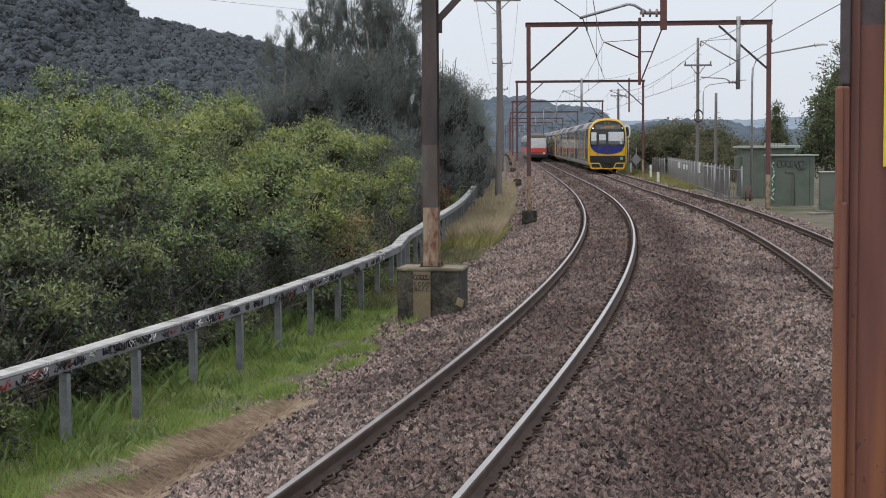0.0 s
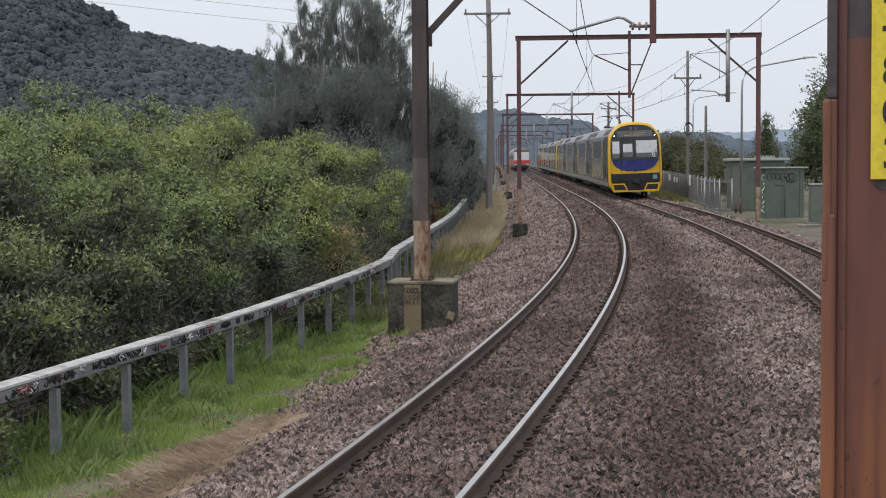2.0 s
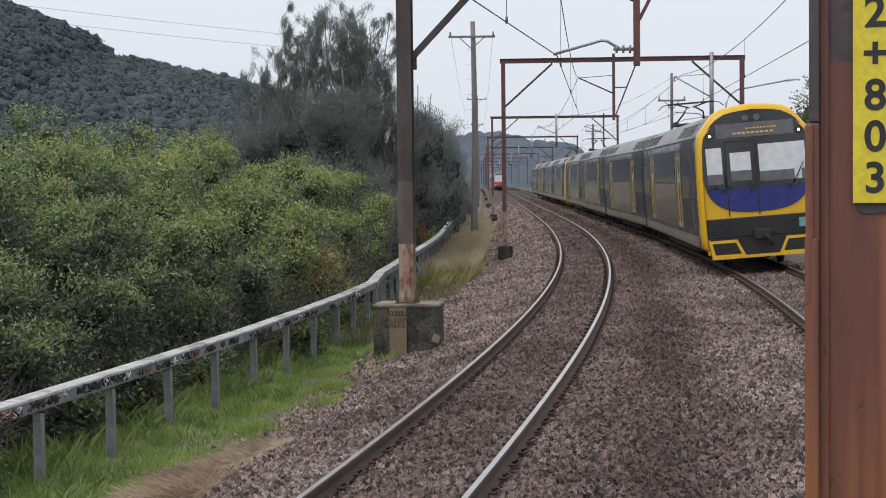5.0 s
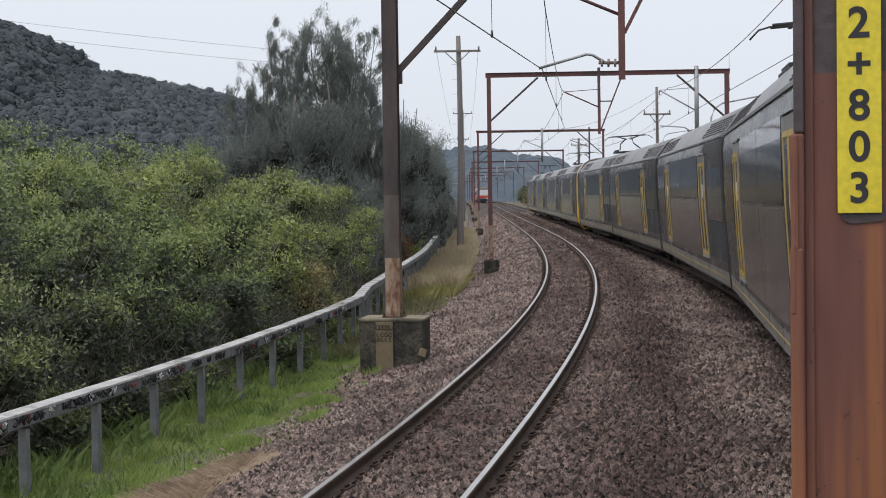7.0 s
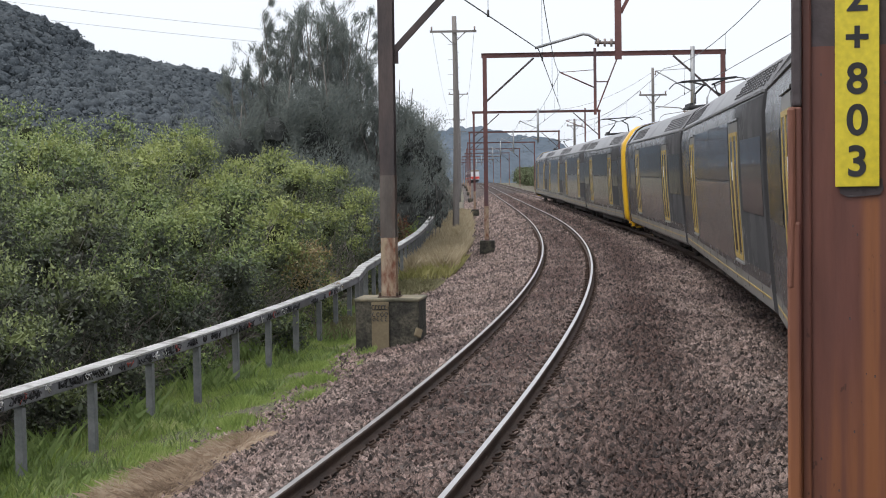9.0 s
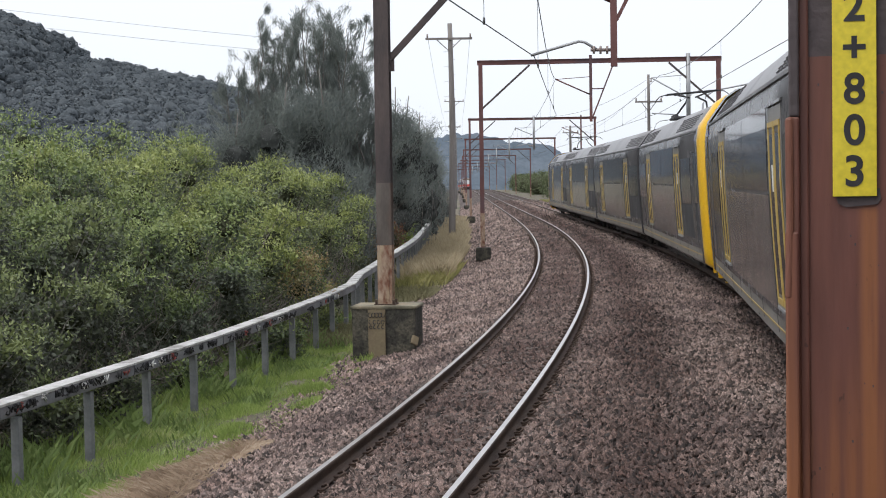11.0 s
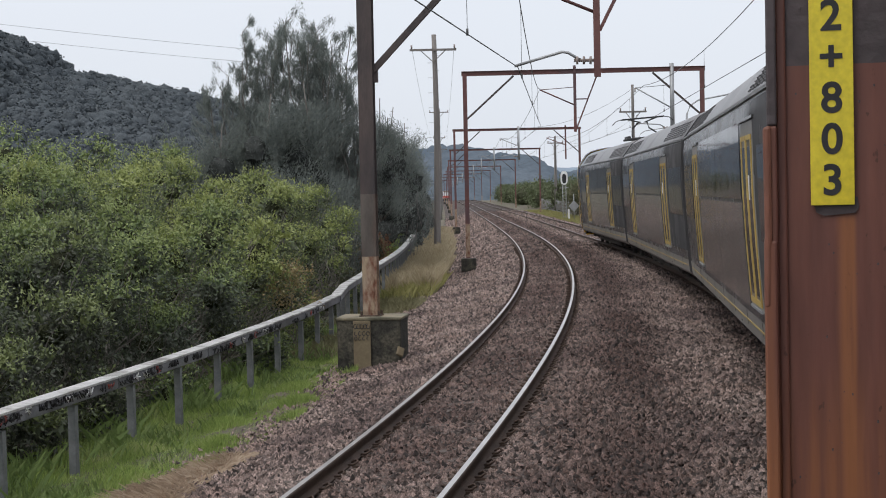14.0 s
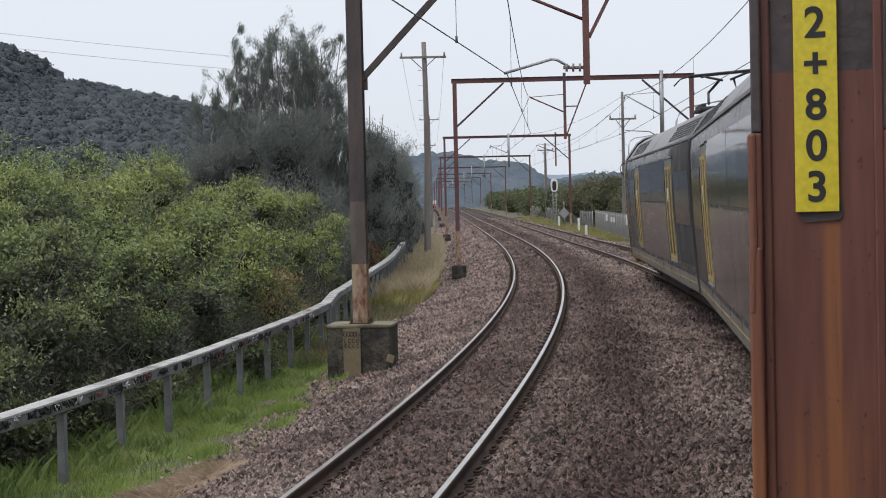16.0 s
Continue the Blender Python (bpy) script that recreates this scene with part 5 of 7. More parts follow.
# ---- the red and silver train running away on the near track ----
def red_car(m, tail):
    root = empty("railcar", m, "silver and red railcar running away" + (" with red and white tail face" if tail else ""), "train", "cars of the leaving train")
    L = 20.0
    bm = bmesh.new()
    prof = [(1.38, 0.5), (1.45, 1.0), (1.47, 2.2), (1.42, 3.2), (1.25, 3.7), (0.7, 4.05), (0, 4.12)]
    prof += [(-x, z) for x, z in prof[-2::-1]]
    rings = [[bm.verts.new((x, y, z)) for x, z in prof] for y in (0.1, L - 0.1)]
    for k in range(len(prof) - 1):
        bm.faces.new((rings[0][k], rings[0][k + 1], rings[1][k + 1], rings[1][k])).smooth = True
    bm.faces.new((rings[0][0], rings[1][0], rings[1][-1], rings[0][-1]))
    for r in rings:
        bm.faces.new(r)
    bmesh.ops.recalc_face_normals(bm, faces=bm.faces[:])
    part("body", bm, M["rtrain"], root)
    for k in (-1, 1):
        for z0, z1, mt, nm in ((1.95, 2.75, "train_glass", "window_band"), (1.2, 1.75, "rred", "red_band")):
            bm = bmesh.new()
            bar(bm, (k * 1.465, 0.6, (z0 + z1) / 2), (k * 1.465, L - 0.6, (z0 + z1) / 2), 0.06, z1 - z0)
            part(nm, bm, M[mt], root)
    for y in (3.2, L - 3.2):
        bogie(root, y)
    if tail:
        # the sky's reflection is put into the window's pale base colour
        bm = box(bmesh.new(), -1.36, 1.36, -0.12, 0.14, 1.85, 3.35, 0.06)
        face = part("rear_window", bm, M["blind"], root, "rear window painted pale with reflected sky")
        bm = box(bmesh.new(), -1.40, 1.40, -0.16, 0.14, 1.15, 1.85, 0.06)
        part("red_apron", bm, M["rred"], root, "bright red apron")
        bm = box(bmesh.new(), -1.38, 1.38, -0.15, 0.14, 3.4, 3.75, 0.05)
        part("destination_box", bm, M["tan"], root)
        bm = box(bmesh.new(), -1.30, 1.30, -0.2, 0.1, 0.45, 0.95, 0.06)
        part("pilot", bm, M["black"], root)
        bm = bmesh.new()
        for k in (-1, 1):
            box(bm, k * 1.1 - 0.16, k * 1.1 + 0.16, -0.2, 0.0, 0.95, 1.2, 0.02)
        part("tail_lamp_box", bm, M["white"], root)
    return root


red_cars = [(red_car(at(220, 0), True), 0.0, 20.0, False)]
other = red_car(at(240, 0), False)
red_cars.append((other, 20.2, 20.0, False))
for i in (2, 3):
    red_cars.append((copy_thing(other, at(260, 0)), 20.2 * i, 20.0, False))


def car_pose(s, L, base, cant, turned):
    """Pose of a car whose nearer end is at s: carried on its two bogies."""
    p = []
    for q in (s + 3.4, s + L - 3.4):
        a = heading(q)
        o = float(base(q))
        x, y, z = place(q, o)
        p.append(Vector((float(x), float(y), float(z))))
    f = (p[1] - p[0]).normalized()
    c = cant * float(fade(s + L / 2)) / 0.7525
    r = Vector((f.y, -f.x, 0)).normalized()
    r = (r + Vector((0, 0, c))).normalized()
    r = (r - f * r.dot(f)).normalized()
    u = r.cross(f)
    org = p[0] - f * 3.4
    if turned:
        org, r, f = p[1] + f * 3.4, -r, -f
    m = Matrix((r, f, u)).transposed().to_4x4()
    m.translation = org
    return m


def motions():
    times = [i * 0.5 for i in range(33)]
    for ob, off, L, turned in train_cars:
        walk(ob, [(t, car_pose(205.4 - 18 * t + 0.178 * t * t + off, L, spacing, CANT_2, turned)) for t in times])
    for ob, off, L, turned in red_cars:
        walk(ob, [(t, car_pose(214 + 24 * t + 0.2 * t * t + off, L, lambda s: 0.0, CANT_1, turned)) for t in times])


# ---- distance: hills ----
def ridge(name, prof, dist, depth, material, label, n_clump, size, seed, far=False):
    """A wooded ridge: prof gives its crest (x, height) at that distance; its face falls towards the camera, covered in crowns."""
    nx = 90 if n_clump else 420
    xs = np.linspace(prof[0][0], prof[-1][0], nx)
    top = np.interp(xs, [p[0] for p in prof], [p[1] for p in prof])
    fs = np.linspace(0, 1, 14)
    X, Fr = np.meshgrid(xs, fs, indexing="ij")
    T = np.repeat(top[:, None], 14, 1)
    Z = -3 + (T + 3) * np.where(Fr < 0.75, np.sin(Fr / 0.75 * math.pi / 2), 1 - (Fr - 0.75) * 1.2)
    Z += np.sin(X * 0.031) * np.sin(Fr * 9) * 3 * size / 5
    if not n_clump:
        # tree tops roughen the face and the crest
        Z += np.random.default_rng(seed).normal(0, 1.0, Z.shape) * size / 10
    Y = dist - depth * (0.75 - Fr) + np.sin(X * 0.017 + Fr * 4) * depth * 0.06
    i = np.arange(X.size).reshape(X.shape)
    f = np.stack([i[:-1, :-1], i[1:, :-1], i[1:, 1:], i[:-1, 1:]], -1).reshape(-1, 4)
    root = tagged(cloud_mesh(name, np.stack([X, Y, Z], -1).reshape(-1, 3), f, material), label, "hill", kind="structure")
    if not n_clump:
        return root
    g = np.random.default_rng(seed)
    # the crowns stand on the stretch of slope that faces the line
    u, w = (g.uniform(-285, -60, n_clump) - xs[0]) / (xs[1] - xs[0]), g.uniform(0.16, 0.86, n_clump) * 13
    a, b = u.astype(int), w.astype(int)
    V = np.stack([X, Y, Z], -1)
    fu, fw = (u - a)[:, None], (w - b)[:, None]
    c = V[a, b] * (1 - fu) * (1 - fw) + V[a + 1, b] * fu * (1 - fw) + V[a, b + 1] * (1 - fu) * fw + V[a + 1, b + 1] * fu * fw
    # each crown: a soft uneven lump of canopy
    b2 = bmesh.new()
    bmesh.ops.create_icosphere(b2, subdivisions=2, radius=1.0)
    b2.verts.index_update()
    base = np.array([v.co for v in b2.verts])
    tri = np.array([[v.index for v in fc.verts] for fc in b2.faces])
    b2.free()
    r = size * g.uniform(0.55, 1.15, n_clump) * (1 + 0.6 * (g.random(n_clump) > 0.8))
    ph = g.uniform(0, 6.28, (n_clump, 3))
    wob = 1 + 0.3 * np.sin(base[None, :, 0] * 3.1 + ph[:, :1]) * np.sin(base[None, :, 1] * 3.7 + ph[:, 1:2]) + 0.16 * np.sin(base[None, :, 2] * 5.3 + base[None, :, 0] * 4 + ph[:, 2:3])
    wob += g.normal(0, 0.09, wob.shape)
    p = c[:, None] + base[None] * 0.88 * r[:, None, None] * wob[..., None] * np.array([1.1, 1.1, 0.95])
    q = np.arange(n_clump)[:, None, None] * len(base) + tri[None]
    ob = cloud_mesh("forest_crowns", p.reshape(-1, 3), q.reshape(-1, 3), material if far else M["canopy"], root)
    ob.data.polygons.foreach_set("use_smooth", np.ones(len(ob.data.polygons), bool))
    tagged(ob, kind="stuff")
    if not far:
        m = 90000
        k2 = g.integers(0, n_clump, m)
        d = g.normal(size=(m, 3))
        d /= np.linalg.norm(d, axis=1)[:, None]
        d[:, 2] = abs(d[:, 2])
        d[:, 1] -= 0.45
        d /= np.linalg.norm(d, axis=1)[:, None]
        v, f2 = surfels(c[k2] + d * (r[k2] * g.uniform(0.92, 1.16, m))[:, None] * np.array([1.1, 1.1, 0.95]), g.uniform(0.7, 1.5, m), d * 0.7 + np.array([0, 0, 0.3]), 0.55)
        tagged(cloud_mesh("forest_sprays", v, f2, M["forest"], root), kind="stuff")
    return root


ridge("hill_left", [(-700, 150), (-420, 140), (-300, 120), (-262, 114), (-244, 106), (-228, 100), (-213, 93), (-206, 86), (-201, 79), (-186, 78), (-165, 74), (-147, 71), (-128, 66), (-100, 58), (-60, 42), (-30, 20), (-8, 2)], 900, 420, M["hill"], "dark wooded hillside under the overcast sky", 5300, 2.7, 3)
ridge("hill_far", [(-900, 60), (-100, 74), (20, 86), (84, 83), (110, 73), (179, 59), (214, 42), (250, 41), (293, 52), (340, 47), (420, 36), (520, 30), (640, 34), (800, 40), (1600, 30)], 2300, 500, M["far"], "wooded hills far off, haze in their blue-grey colour", 0, 16, 4)
ridge("hill_farthest", [(-1500, 60), (200, 74), (439, 84), (586, 79), (659, 82), (834, 90), (1100, 92), (1600, 84), (3000, 80)], 3900, 500, M["farther"], "hills on the horizon, haze in their pale blue colour", 0, 10, 5)
# pale roofs of a town before the far hills
bm = bmesh.new()
rr = random.Random(11)
town = empty("distant_town", Matrix(), "tiny pale roofs below the far hills", "buildings")
for i in range(14):
    x, y = rr.uniform(395, 560), rr.uniform(1750, 1790)
    w, h = rr.uniform(8, 22), rr.uniform(4, 8)
    bm = bmesh.new()
    z = rr.uniform(6, 26)
    box(bm, x - w / 2, x + w / 2, y - 6, y + 6, -6, z)
    plate(bm, [(x - w / 2 - 1, y - 7, z), (x + w / 2 + 1, y - 7, z), (x, y - 7, z + 3)], (0, 1, 0), 14)
    part("house", bm, M["white"] if i % 2 else M["galv"], town)


# ---- plants ----
def limbs(bm, base, tips, r, bend=0.25, n=5, rr=random):
    for tip in tips:
        a, b = Vector(base), Vector(tip)
        mid = [a.lerp(b, i / n) + Vector((rr.uniform(-1, 1), rr.uniform(-1, 1), rr.uniform(-0.3, 0.3))) * bend * (b - a).length * 0.3 * math.sin(math.pi * i / n) for i in range(n + 1)]
        tube(bm, mid, r, 5, 0, r * 0.25, cap=False)


def crown(name, label, category, group, s, o, lobes, n_leaf, leaf, foliage, stems=6, stem_r=0.03, aspect=0.45, core=0.58, lift=0.3, shell_w=0.22, tuft=14, twigs=0, hub=1.0, face=0.0, fresh=None, bare=0.0):
    """A tree or bush on the ground at (s, o): lobes are (ds, do, z, radius, squash) about it; leaves lie in the lobes'
    outer shells; fresh: bush height, turns on the painted paler tops.
    """
    g = float(lie(s, o))
    root = empty(name, at(s, o, g), label, category, group)
    rr = random.Random(int(s * 131 + o * 17))
    bm = bmesh.new()
    limbs(bm, (0, 0, -0.1), [(lo[1] + rr.uniform(-0.2, 0.2), lo[0] + rr.uniform(-0.2, 0.2), max(0.3, lo[2] - g * 0 + lo[3] * 0.2)) for lo in lobes for _ in range(max(1, stems // len(lobes)))], stem_r, 0.3, 6, rr)
    for _ in range(twigs):
        lo = rr.choice(lobes)
        a = rr.uniform(0, 6.28)
        q = (lo[1] + lo[3] * 0.9 * math.cos(a), lo[0] + lo[3] * 0.9 * math.sin(a), max(0.1, lo[2] + rr.uniform(-0.9, 0.3) * lo[3]))
        limbs(bm, (lo[1] * 0.6 + rr.uniform(-.3, .3), lo[0] * 0.6 + rr.uniform(-.3, .3), 0.0), [q], stem_r * 0.4, 0.4, 5, rr)
    part("branchwork", bm, M["twig"] if stem_r < 0.06 else M["bark"], root)
    vol = np.array([lo[3] ** 2 for lo in lobes])
    vol[0] *= hub
    pick = RNG.choice(len(lobes), n_leaf, p=vol / vol.sum())
    L = np.array(lobes)
    d = RNG.normal(size=(n_leaf, 3))
    d /= np.linalg.norm(d, axis=1)[:, None]
    # uneven outline: the shell swells and shrinks in sprays
    sw = 1 + 0.16 * np.sin(d[:, 0] * 7 + pick) * np.sin(d[:, 1] * 8 + pick * 2) + 0.10 * np.sin(d[:, 2] * 15 + d[:, 0] * 13)
    rad = L[pick, 3] * sw * (1 - np.abs(RNG.normal(0, shell_w, n_leaf)) + 0.06)
    per = max(1, int(tuft))
    if per > 1:
        h = n_leaf // per
        pick, d, rad = (np.repeat(q[:h], per, 0) for q in (pick, d, rad))
    c = np.stack([L[pick, 1] + d[:, 0] * rad, L[pick, 0] + d[:, 1] * rad, L[pick, 2] + d[:, 2] * rad * L[pick, 4]], -1)
    hubs = c.copy()
    if per > 1:
        off = RNG.normal(size=c.shape) * leaf * 1.15
        off[:, 2] *= 0.8
        c = c + off + d * leaf * 0.6
    size = np.full(len(c), leaf)
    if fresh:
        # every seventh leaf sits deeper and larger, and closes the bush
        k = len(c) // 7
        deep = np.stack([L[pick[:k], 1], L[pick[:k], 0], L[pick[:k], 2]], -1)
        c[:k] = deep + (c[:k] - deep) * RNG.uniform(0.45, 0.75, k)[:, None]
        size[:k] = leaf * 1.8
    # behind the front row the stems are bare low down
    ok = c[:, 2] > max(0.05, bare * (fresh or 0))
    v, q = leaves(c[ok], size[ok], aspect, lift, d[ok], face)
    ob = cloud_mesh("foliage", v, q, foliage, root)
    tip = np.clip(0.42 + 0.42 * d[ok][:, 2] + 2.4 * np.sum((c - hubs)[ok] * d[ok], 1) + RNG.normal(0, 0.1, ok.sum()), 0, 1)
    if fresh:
        # light painted in: paler on clump tops and high in the bush, duller below
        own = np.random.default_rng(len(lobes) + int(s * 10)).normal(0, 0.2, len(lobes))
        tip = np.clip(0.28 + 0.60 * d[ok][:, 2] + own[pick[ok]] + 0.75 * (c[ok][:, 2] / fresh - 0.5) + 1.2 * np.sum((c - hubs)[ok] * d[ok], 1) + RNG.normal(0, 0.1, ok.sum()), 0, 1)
    ob.data.attributes.new("top_light", "FLOAT", "POINT").data.foreach_set("value", np.repeat(tip, 4).astype(np.float32))
    # dark solid lumps inside stand for the shade between the leaves
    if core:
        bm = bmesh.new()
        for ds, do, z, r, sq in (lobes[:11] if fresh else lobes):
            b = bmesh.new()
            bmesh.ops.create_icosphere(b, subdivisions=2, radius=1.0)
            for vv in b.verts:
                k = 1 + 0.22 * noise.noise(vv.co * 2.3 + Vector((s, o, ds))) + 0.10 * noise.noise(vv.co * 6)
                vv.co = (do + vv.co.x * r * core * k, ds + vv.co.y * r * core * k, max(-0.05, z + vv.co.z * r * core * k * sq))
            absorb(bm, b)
        tagged(part("shade_core", bm, M["inner"], root, "dark solid core for the shade inside"), "dark solid core for the shade inside", kind="stuff")
    return root


def mangrove(s, o, top, wide, n_leaf, leaf=0.105, seed=0, **kw):
    g = -float(lie(s, o))
    h = (top + g) * random.Random(seed + 90).uniform(0.93, 1.06)
    r2 = random.Random(seed)
    big, small = [(0, 0, (h - wide * 0.4) * 0.42, wide * 0.5, 1.0)], []
    for i in range(10):
        a = i * 2.4 + r2.uniform(-0.3, 0.3)
        f = (i + 0.5) / 10
        rr = wide * r2.uniform(0.27, 0.42)
        out = wide * (1.05 - 0.6 * f * f) * r2.uniform(0.75, 1.08)
        x, y, z = math.cos(a) * out, math.sin(a) * out, max(rr * 0.6, (h - rr) * (0.10 + 0.90 * f ** 0.9) * r2.uniform(0.88, 1.06))
        big.append((y, x, z, rr, r2.uniform(0.75, 0.95)))
        # smaller pillows of growth stand on each big one
        for j in range(4):
            b = a + r2.uniform(-1.5, 1.5)
            e = r2.uniform(0.1, 1.2)
            q = rr * r2.uniform(0.34, 0.55)
            small.append((y + math.sin(b) * math.cos(e) * rr * 0.95, x + math.cos(b) * math.cos(e) * rr * 0.95, max(q, z + math.sin(e) * rr * 0.85), q, r2.uniform(0.75, 1.0)))
    lobes = big + small
    return crown("mangrove_bush", "dense glossy green mangrove bush with pale twigs", "bush", "mangroves", s, o, lobes, n_leaf, leaf, M["mangrove_pale" if s > 24 and o > -11 else "mangrove_dark" if s < 17 and o > -9 else "mangrove"], stems=51, stem_r=0.024, twigs=26, hub=0.25, tuft=11, face=1.0, fresh=h, core=kw.pop("core", 0.36), shell_w=0.13, **kw)


rows = [
    # front row behind the guard rail
    (6.5, -7.6, 1.4, 1.5, 13000), (9.6, -7.4, 2.0, 1.7, 19000), (12.6, -7.6, 2.3, 1.8, 20000), (15.8, -7.6, 2.5, 1.8, 20000), (19.0, -7.3, 2.5, 1.7, 19000), (22.4, -7.1, 2.6, 1.7, 18000), (26.0, -7.1, 2.6, 1.7, 17000), (29.8, -7.5, 3.3, 1.6, 15000), (33.5, -8.0, 3.75, 1.6, 12000), (36.5, -7.5, 3.5, 1.5, 11000), (39.5, -7.4, 3.2, 1.4, 9000), (42.5, -7.4, 2.3, 1.2, 7000),
    # second row
    (12.0, -10.3, 3.0, 2.0, 15000), (16.5, -10.2, 3.6, 2.2, 18000), (21.0, -9.9, 3.6, 2.1, 17000), (25.5, -9.9, 3.6, 2.1, 16000), (30.5, -10.2, 4.0, 2.1, 14000), (35.5, -10.2, 4.3, 2.0, 12000),
    # back rows
    (20.0, -13.2, 4.2, 2.5, 11000), (26.0, -13.0, 4.5, 2.5, 11000), (32.0, -13.2, 4.55, 2.5, 10000), (38.5, -12.8, 4.5, 2.3, 9000), (30.0, -16.5, 4.9, 2.8, 9000), (38.0, -16.5, 5.05, 2.8, 8000), (24.0, -16.5, 4.6, 2.6, 8000), (46.0, -16.0, 4.8, 2.8, 7000), (40.0, -20.5, 5.3, 3.0, 6000), (33.0, -20.5, 5.2, 3.0, 6000),
]
for i, (s, o, top, wide, n) in enumerate(rows):
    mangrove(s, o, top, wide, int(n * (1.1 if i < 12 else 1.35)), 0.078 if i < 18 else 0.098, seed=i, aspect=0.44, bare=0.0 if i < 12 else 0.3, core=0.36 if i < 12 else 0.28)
# dry orange spray at the bush's edge
crown("dry_bush", "bush spray with dry orange and cream leaves", "bush", "mangroves", 25.6, -5.15, [(0, 0, 1.65, 0.4, 0.8), (0.4, 0.05, 1.3, 0.36, 0.9), (-0.5, -0.1, 1.4, 0.3, 0.8), (0.3, -0.2, 1.75, 0.22, 0.8)], 1100, 0.075, M["orange_leaf"], 5, 0.015, core=0)

# a low shrub with reddish tips, and a green one beside it, behind the guard rail
crown("red_tipped_shrub", "low shrub with reddish brown tips behind the guard rail", "shrub", "", 56, -6.9, [(0, 0, 1.7, 0.6, 0.8), (0.6, 0.15, 1.5, 0.5, 0.8), (-0.6, -0.1, 1.4, 0.45, 0.8)], 1300, 0.11, M["red_leaf"], 6, 0.02, core=0.5)
crown("green_shrub", "low yellow-green shrub behind the guard rail", "shrub", "", 61, -6.9, [(0, 0, 1.6, 0.7, 0.9), (0.9, 0.1, 1.4, 0.6, 0.9), (-0.8, 0.0, 1.2, 0.55, 0.9)], 1600, 0.12, M["grass"], 6, 0.02, core=0.5)


def casuarina(s, o, h, wide, seed, n=15000, dense=0.0, foliage=None):
    """A she-oak: upswept limbs with tufts of short wiry branchlets, thin and open towards the top."""
    g = float(lie(s, o))
    root = empty("casuarina_tree", at(s, o, g), "tall dark grey-green casuarina with wispy needles", "tree", "casuarinas")
    r2 = random.Random(seed)
    rg = np.random.default_rng(seed)
    bm = bmesh.new()
    tips = []
    if dense > 0.5:
        lean = Vector((r2.uniform(-.06, .06), r2.uniform(-.06, .06), 1)) * h * 0.84
        tube(bm, [lean * (i / 6) + Vector((r2.uniform(-.12, .12), r2.uniform(-.12, .12), 0)) * (i > 0) for i in range(7)], 0.11, 7, 0, 0.02)
        for i in range(46):
            f = 0.08 + 0.87 * (i / 45) ** 0.9
            a = r2.uniform(0, 6.28)
            reach = wide * (1.0 - 0.6 * f ** 2) * r2.uniform(0.3, 1.15)
            b = lean * (f * 0.86)
            t = b + Vector((math.cos(a) * reach, math.sin(a) * reach, reach * r2.uniform(0.4, 1.3)))
            tips.append((b, t))
            limbs(bm, b, [t], 0.025, 0.2, 4, r2)
    else:
        # several leaders fan up from low on the trunk, each with short upswept side twigs
        for j in range(8):
            a = j * 0.9 + r2.uniform(-0.3, 0.3)
            spread = wide * r2.uniform(0.35, 1.1)
            top = Vector((math.cos(a) * spread, math.sin(a) * spread, h * r2.uniform(0.78, 0.99)))
            foot = Vector((0, 0, h * 0.12))
            limbs(bm, foot, [top], 0.06, 0.12, 7, r2)
            for i in range(18):
                f = 0.36 + 0.64 * i / 17
                b = foot.lerp(top, f)
                a2 = r2.uniform(0, 6.28)
                reach = r2.uniform(0.3, 1.15) * (1.2 - 0.6 * f)
                t = b + Vector((math.cos(a2) * reach, math.sin(a2) * reach, reach * r2.uniform(0.7, 1.4)))
                tips.append((b, t))
                tube(bm, [b, b.lerp(t, 0.5), t], 0.012, 4, 0, 0.005)
    if dense > 0.5:
        # bare pale twigs show through low down
        for i in range(26):
            a, q = r2.uniform(0, 6.28), wide * r2.uniform(0.3, 1.05)
            b = Vector((math.cos(a) * q, math.sin(a) * q, r2.uniform(0.2, h * 0.3)))
            t = b + Vector((r2.uniform(-.3, .3), r2.uniform(-.3, .3), r2.uniform(0.8, 1.9)))
            tube(bm, [b, b.lerp(t, 0.5) + Vector((r2.uniform(-.08, .08), 0, 0)), t], 0.012, 4, 0, 0.005)
    part("trunk", bm, M["bark"], root, "grey trunk and thin limbs")
    # tufts along the limbs
    per = 30 if dense > 0.5 else 30
    m = int(n / per)
    k = rg.integers(0, len(tips), m)
    B, T = np.array([t[0] for t in tips]), np.array([t[1] for t in tips])
    f = rg.uniform(0.3, 1.05, m)[:, None]
    axis = T[k] - B[k]
    axis /= np.linalg.norm(axis, axis=1)[:, None] + 1e-9
    hub = B[k] * (1 - f) + T[k] * f + rg.normal(0, 0.02 + 0.2 * dense, (m, 3))
    hub = np.repeat(hub, per, 0)
    ax = np.repeat(axis, per, 0)
    q = len(hub)
    c = hub + rg.normal(0, 0.065 + 0.155 * dense, (q, 3)) * np.array([1, 1, 1.5]) + ax * 0.1
    d = rg.normal(0, 0.36 + 0.3 * dense, (q, 3)) + ax * 0.9 + np.array([0, 0, 0.45])
    d /= np.linalg.norm(d, axis=1)[:, None]
    e = np.cross(d, rg.normal(size=(q, 3)))
    e /= np.linalg.norm(e, axis=1)[:, None]
    ln = rg.uniform(0.12, 0.30, q)[:, None]
    w = rg.uniform(0.006, 0.011, q)[:, None] * (1 + 0.9 * dense)
    v = np.stack([c - d * ln * 0.5, c + e * w, c + d * ln * 0.5, c - e * w], 1).reshape(-1, 3)
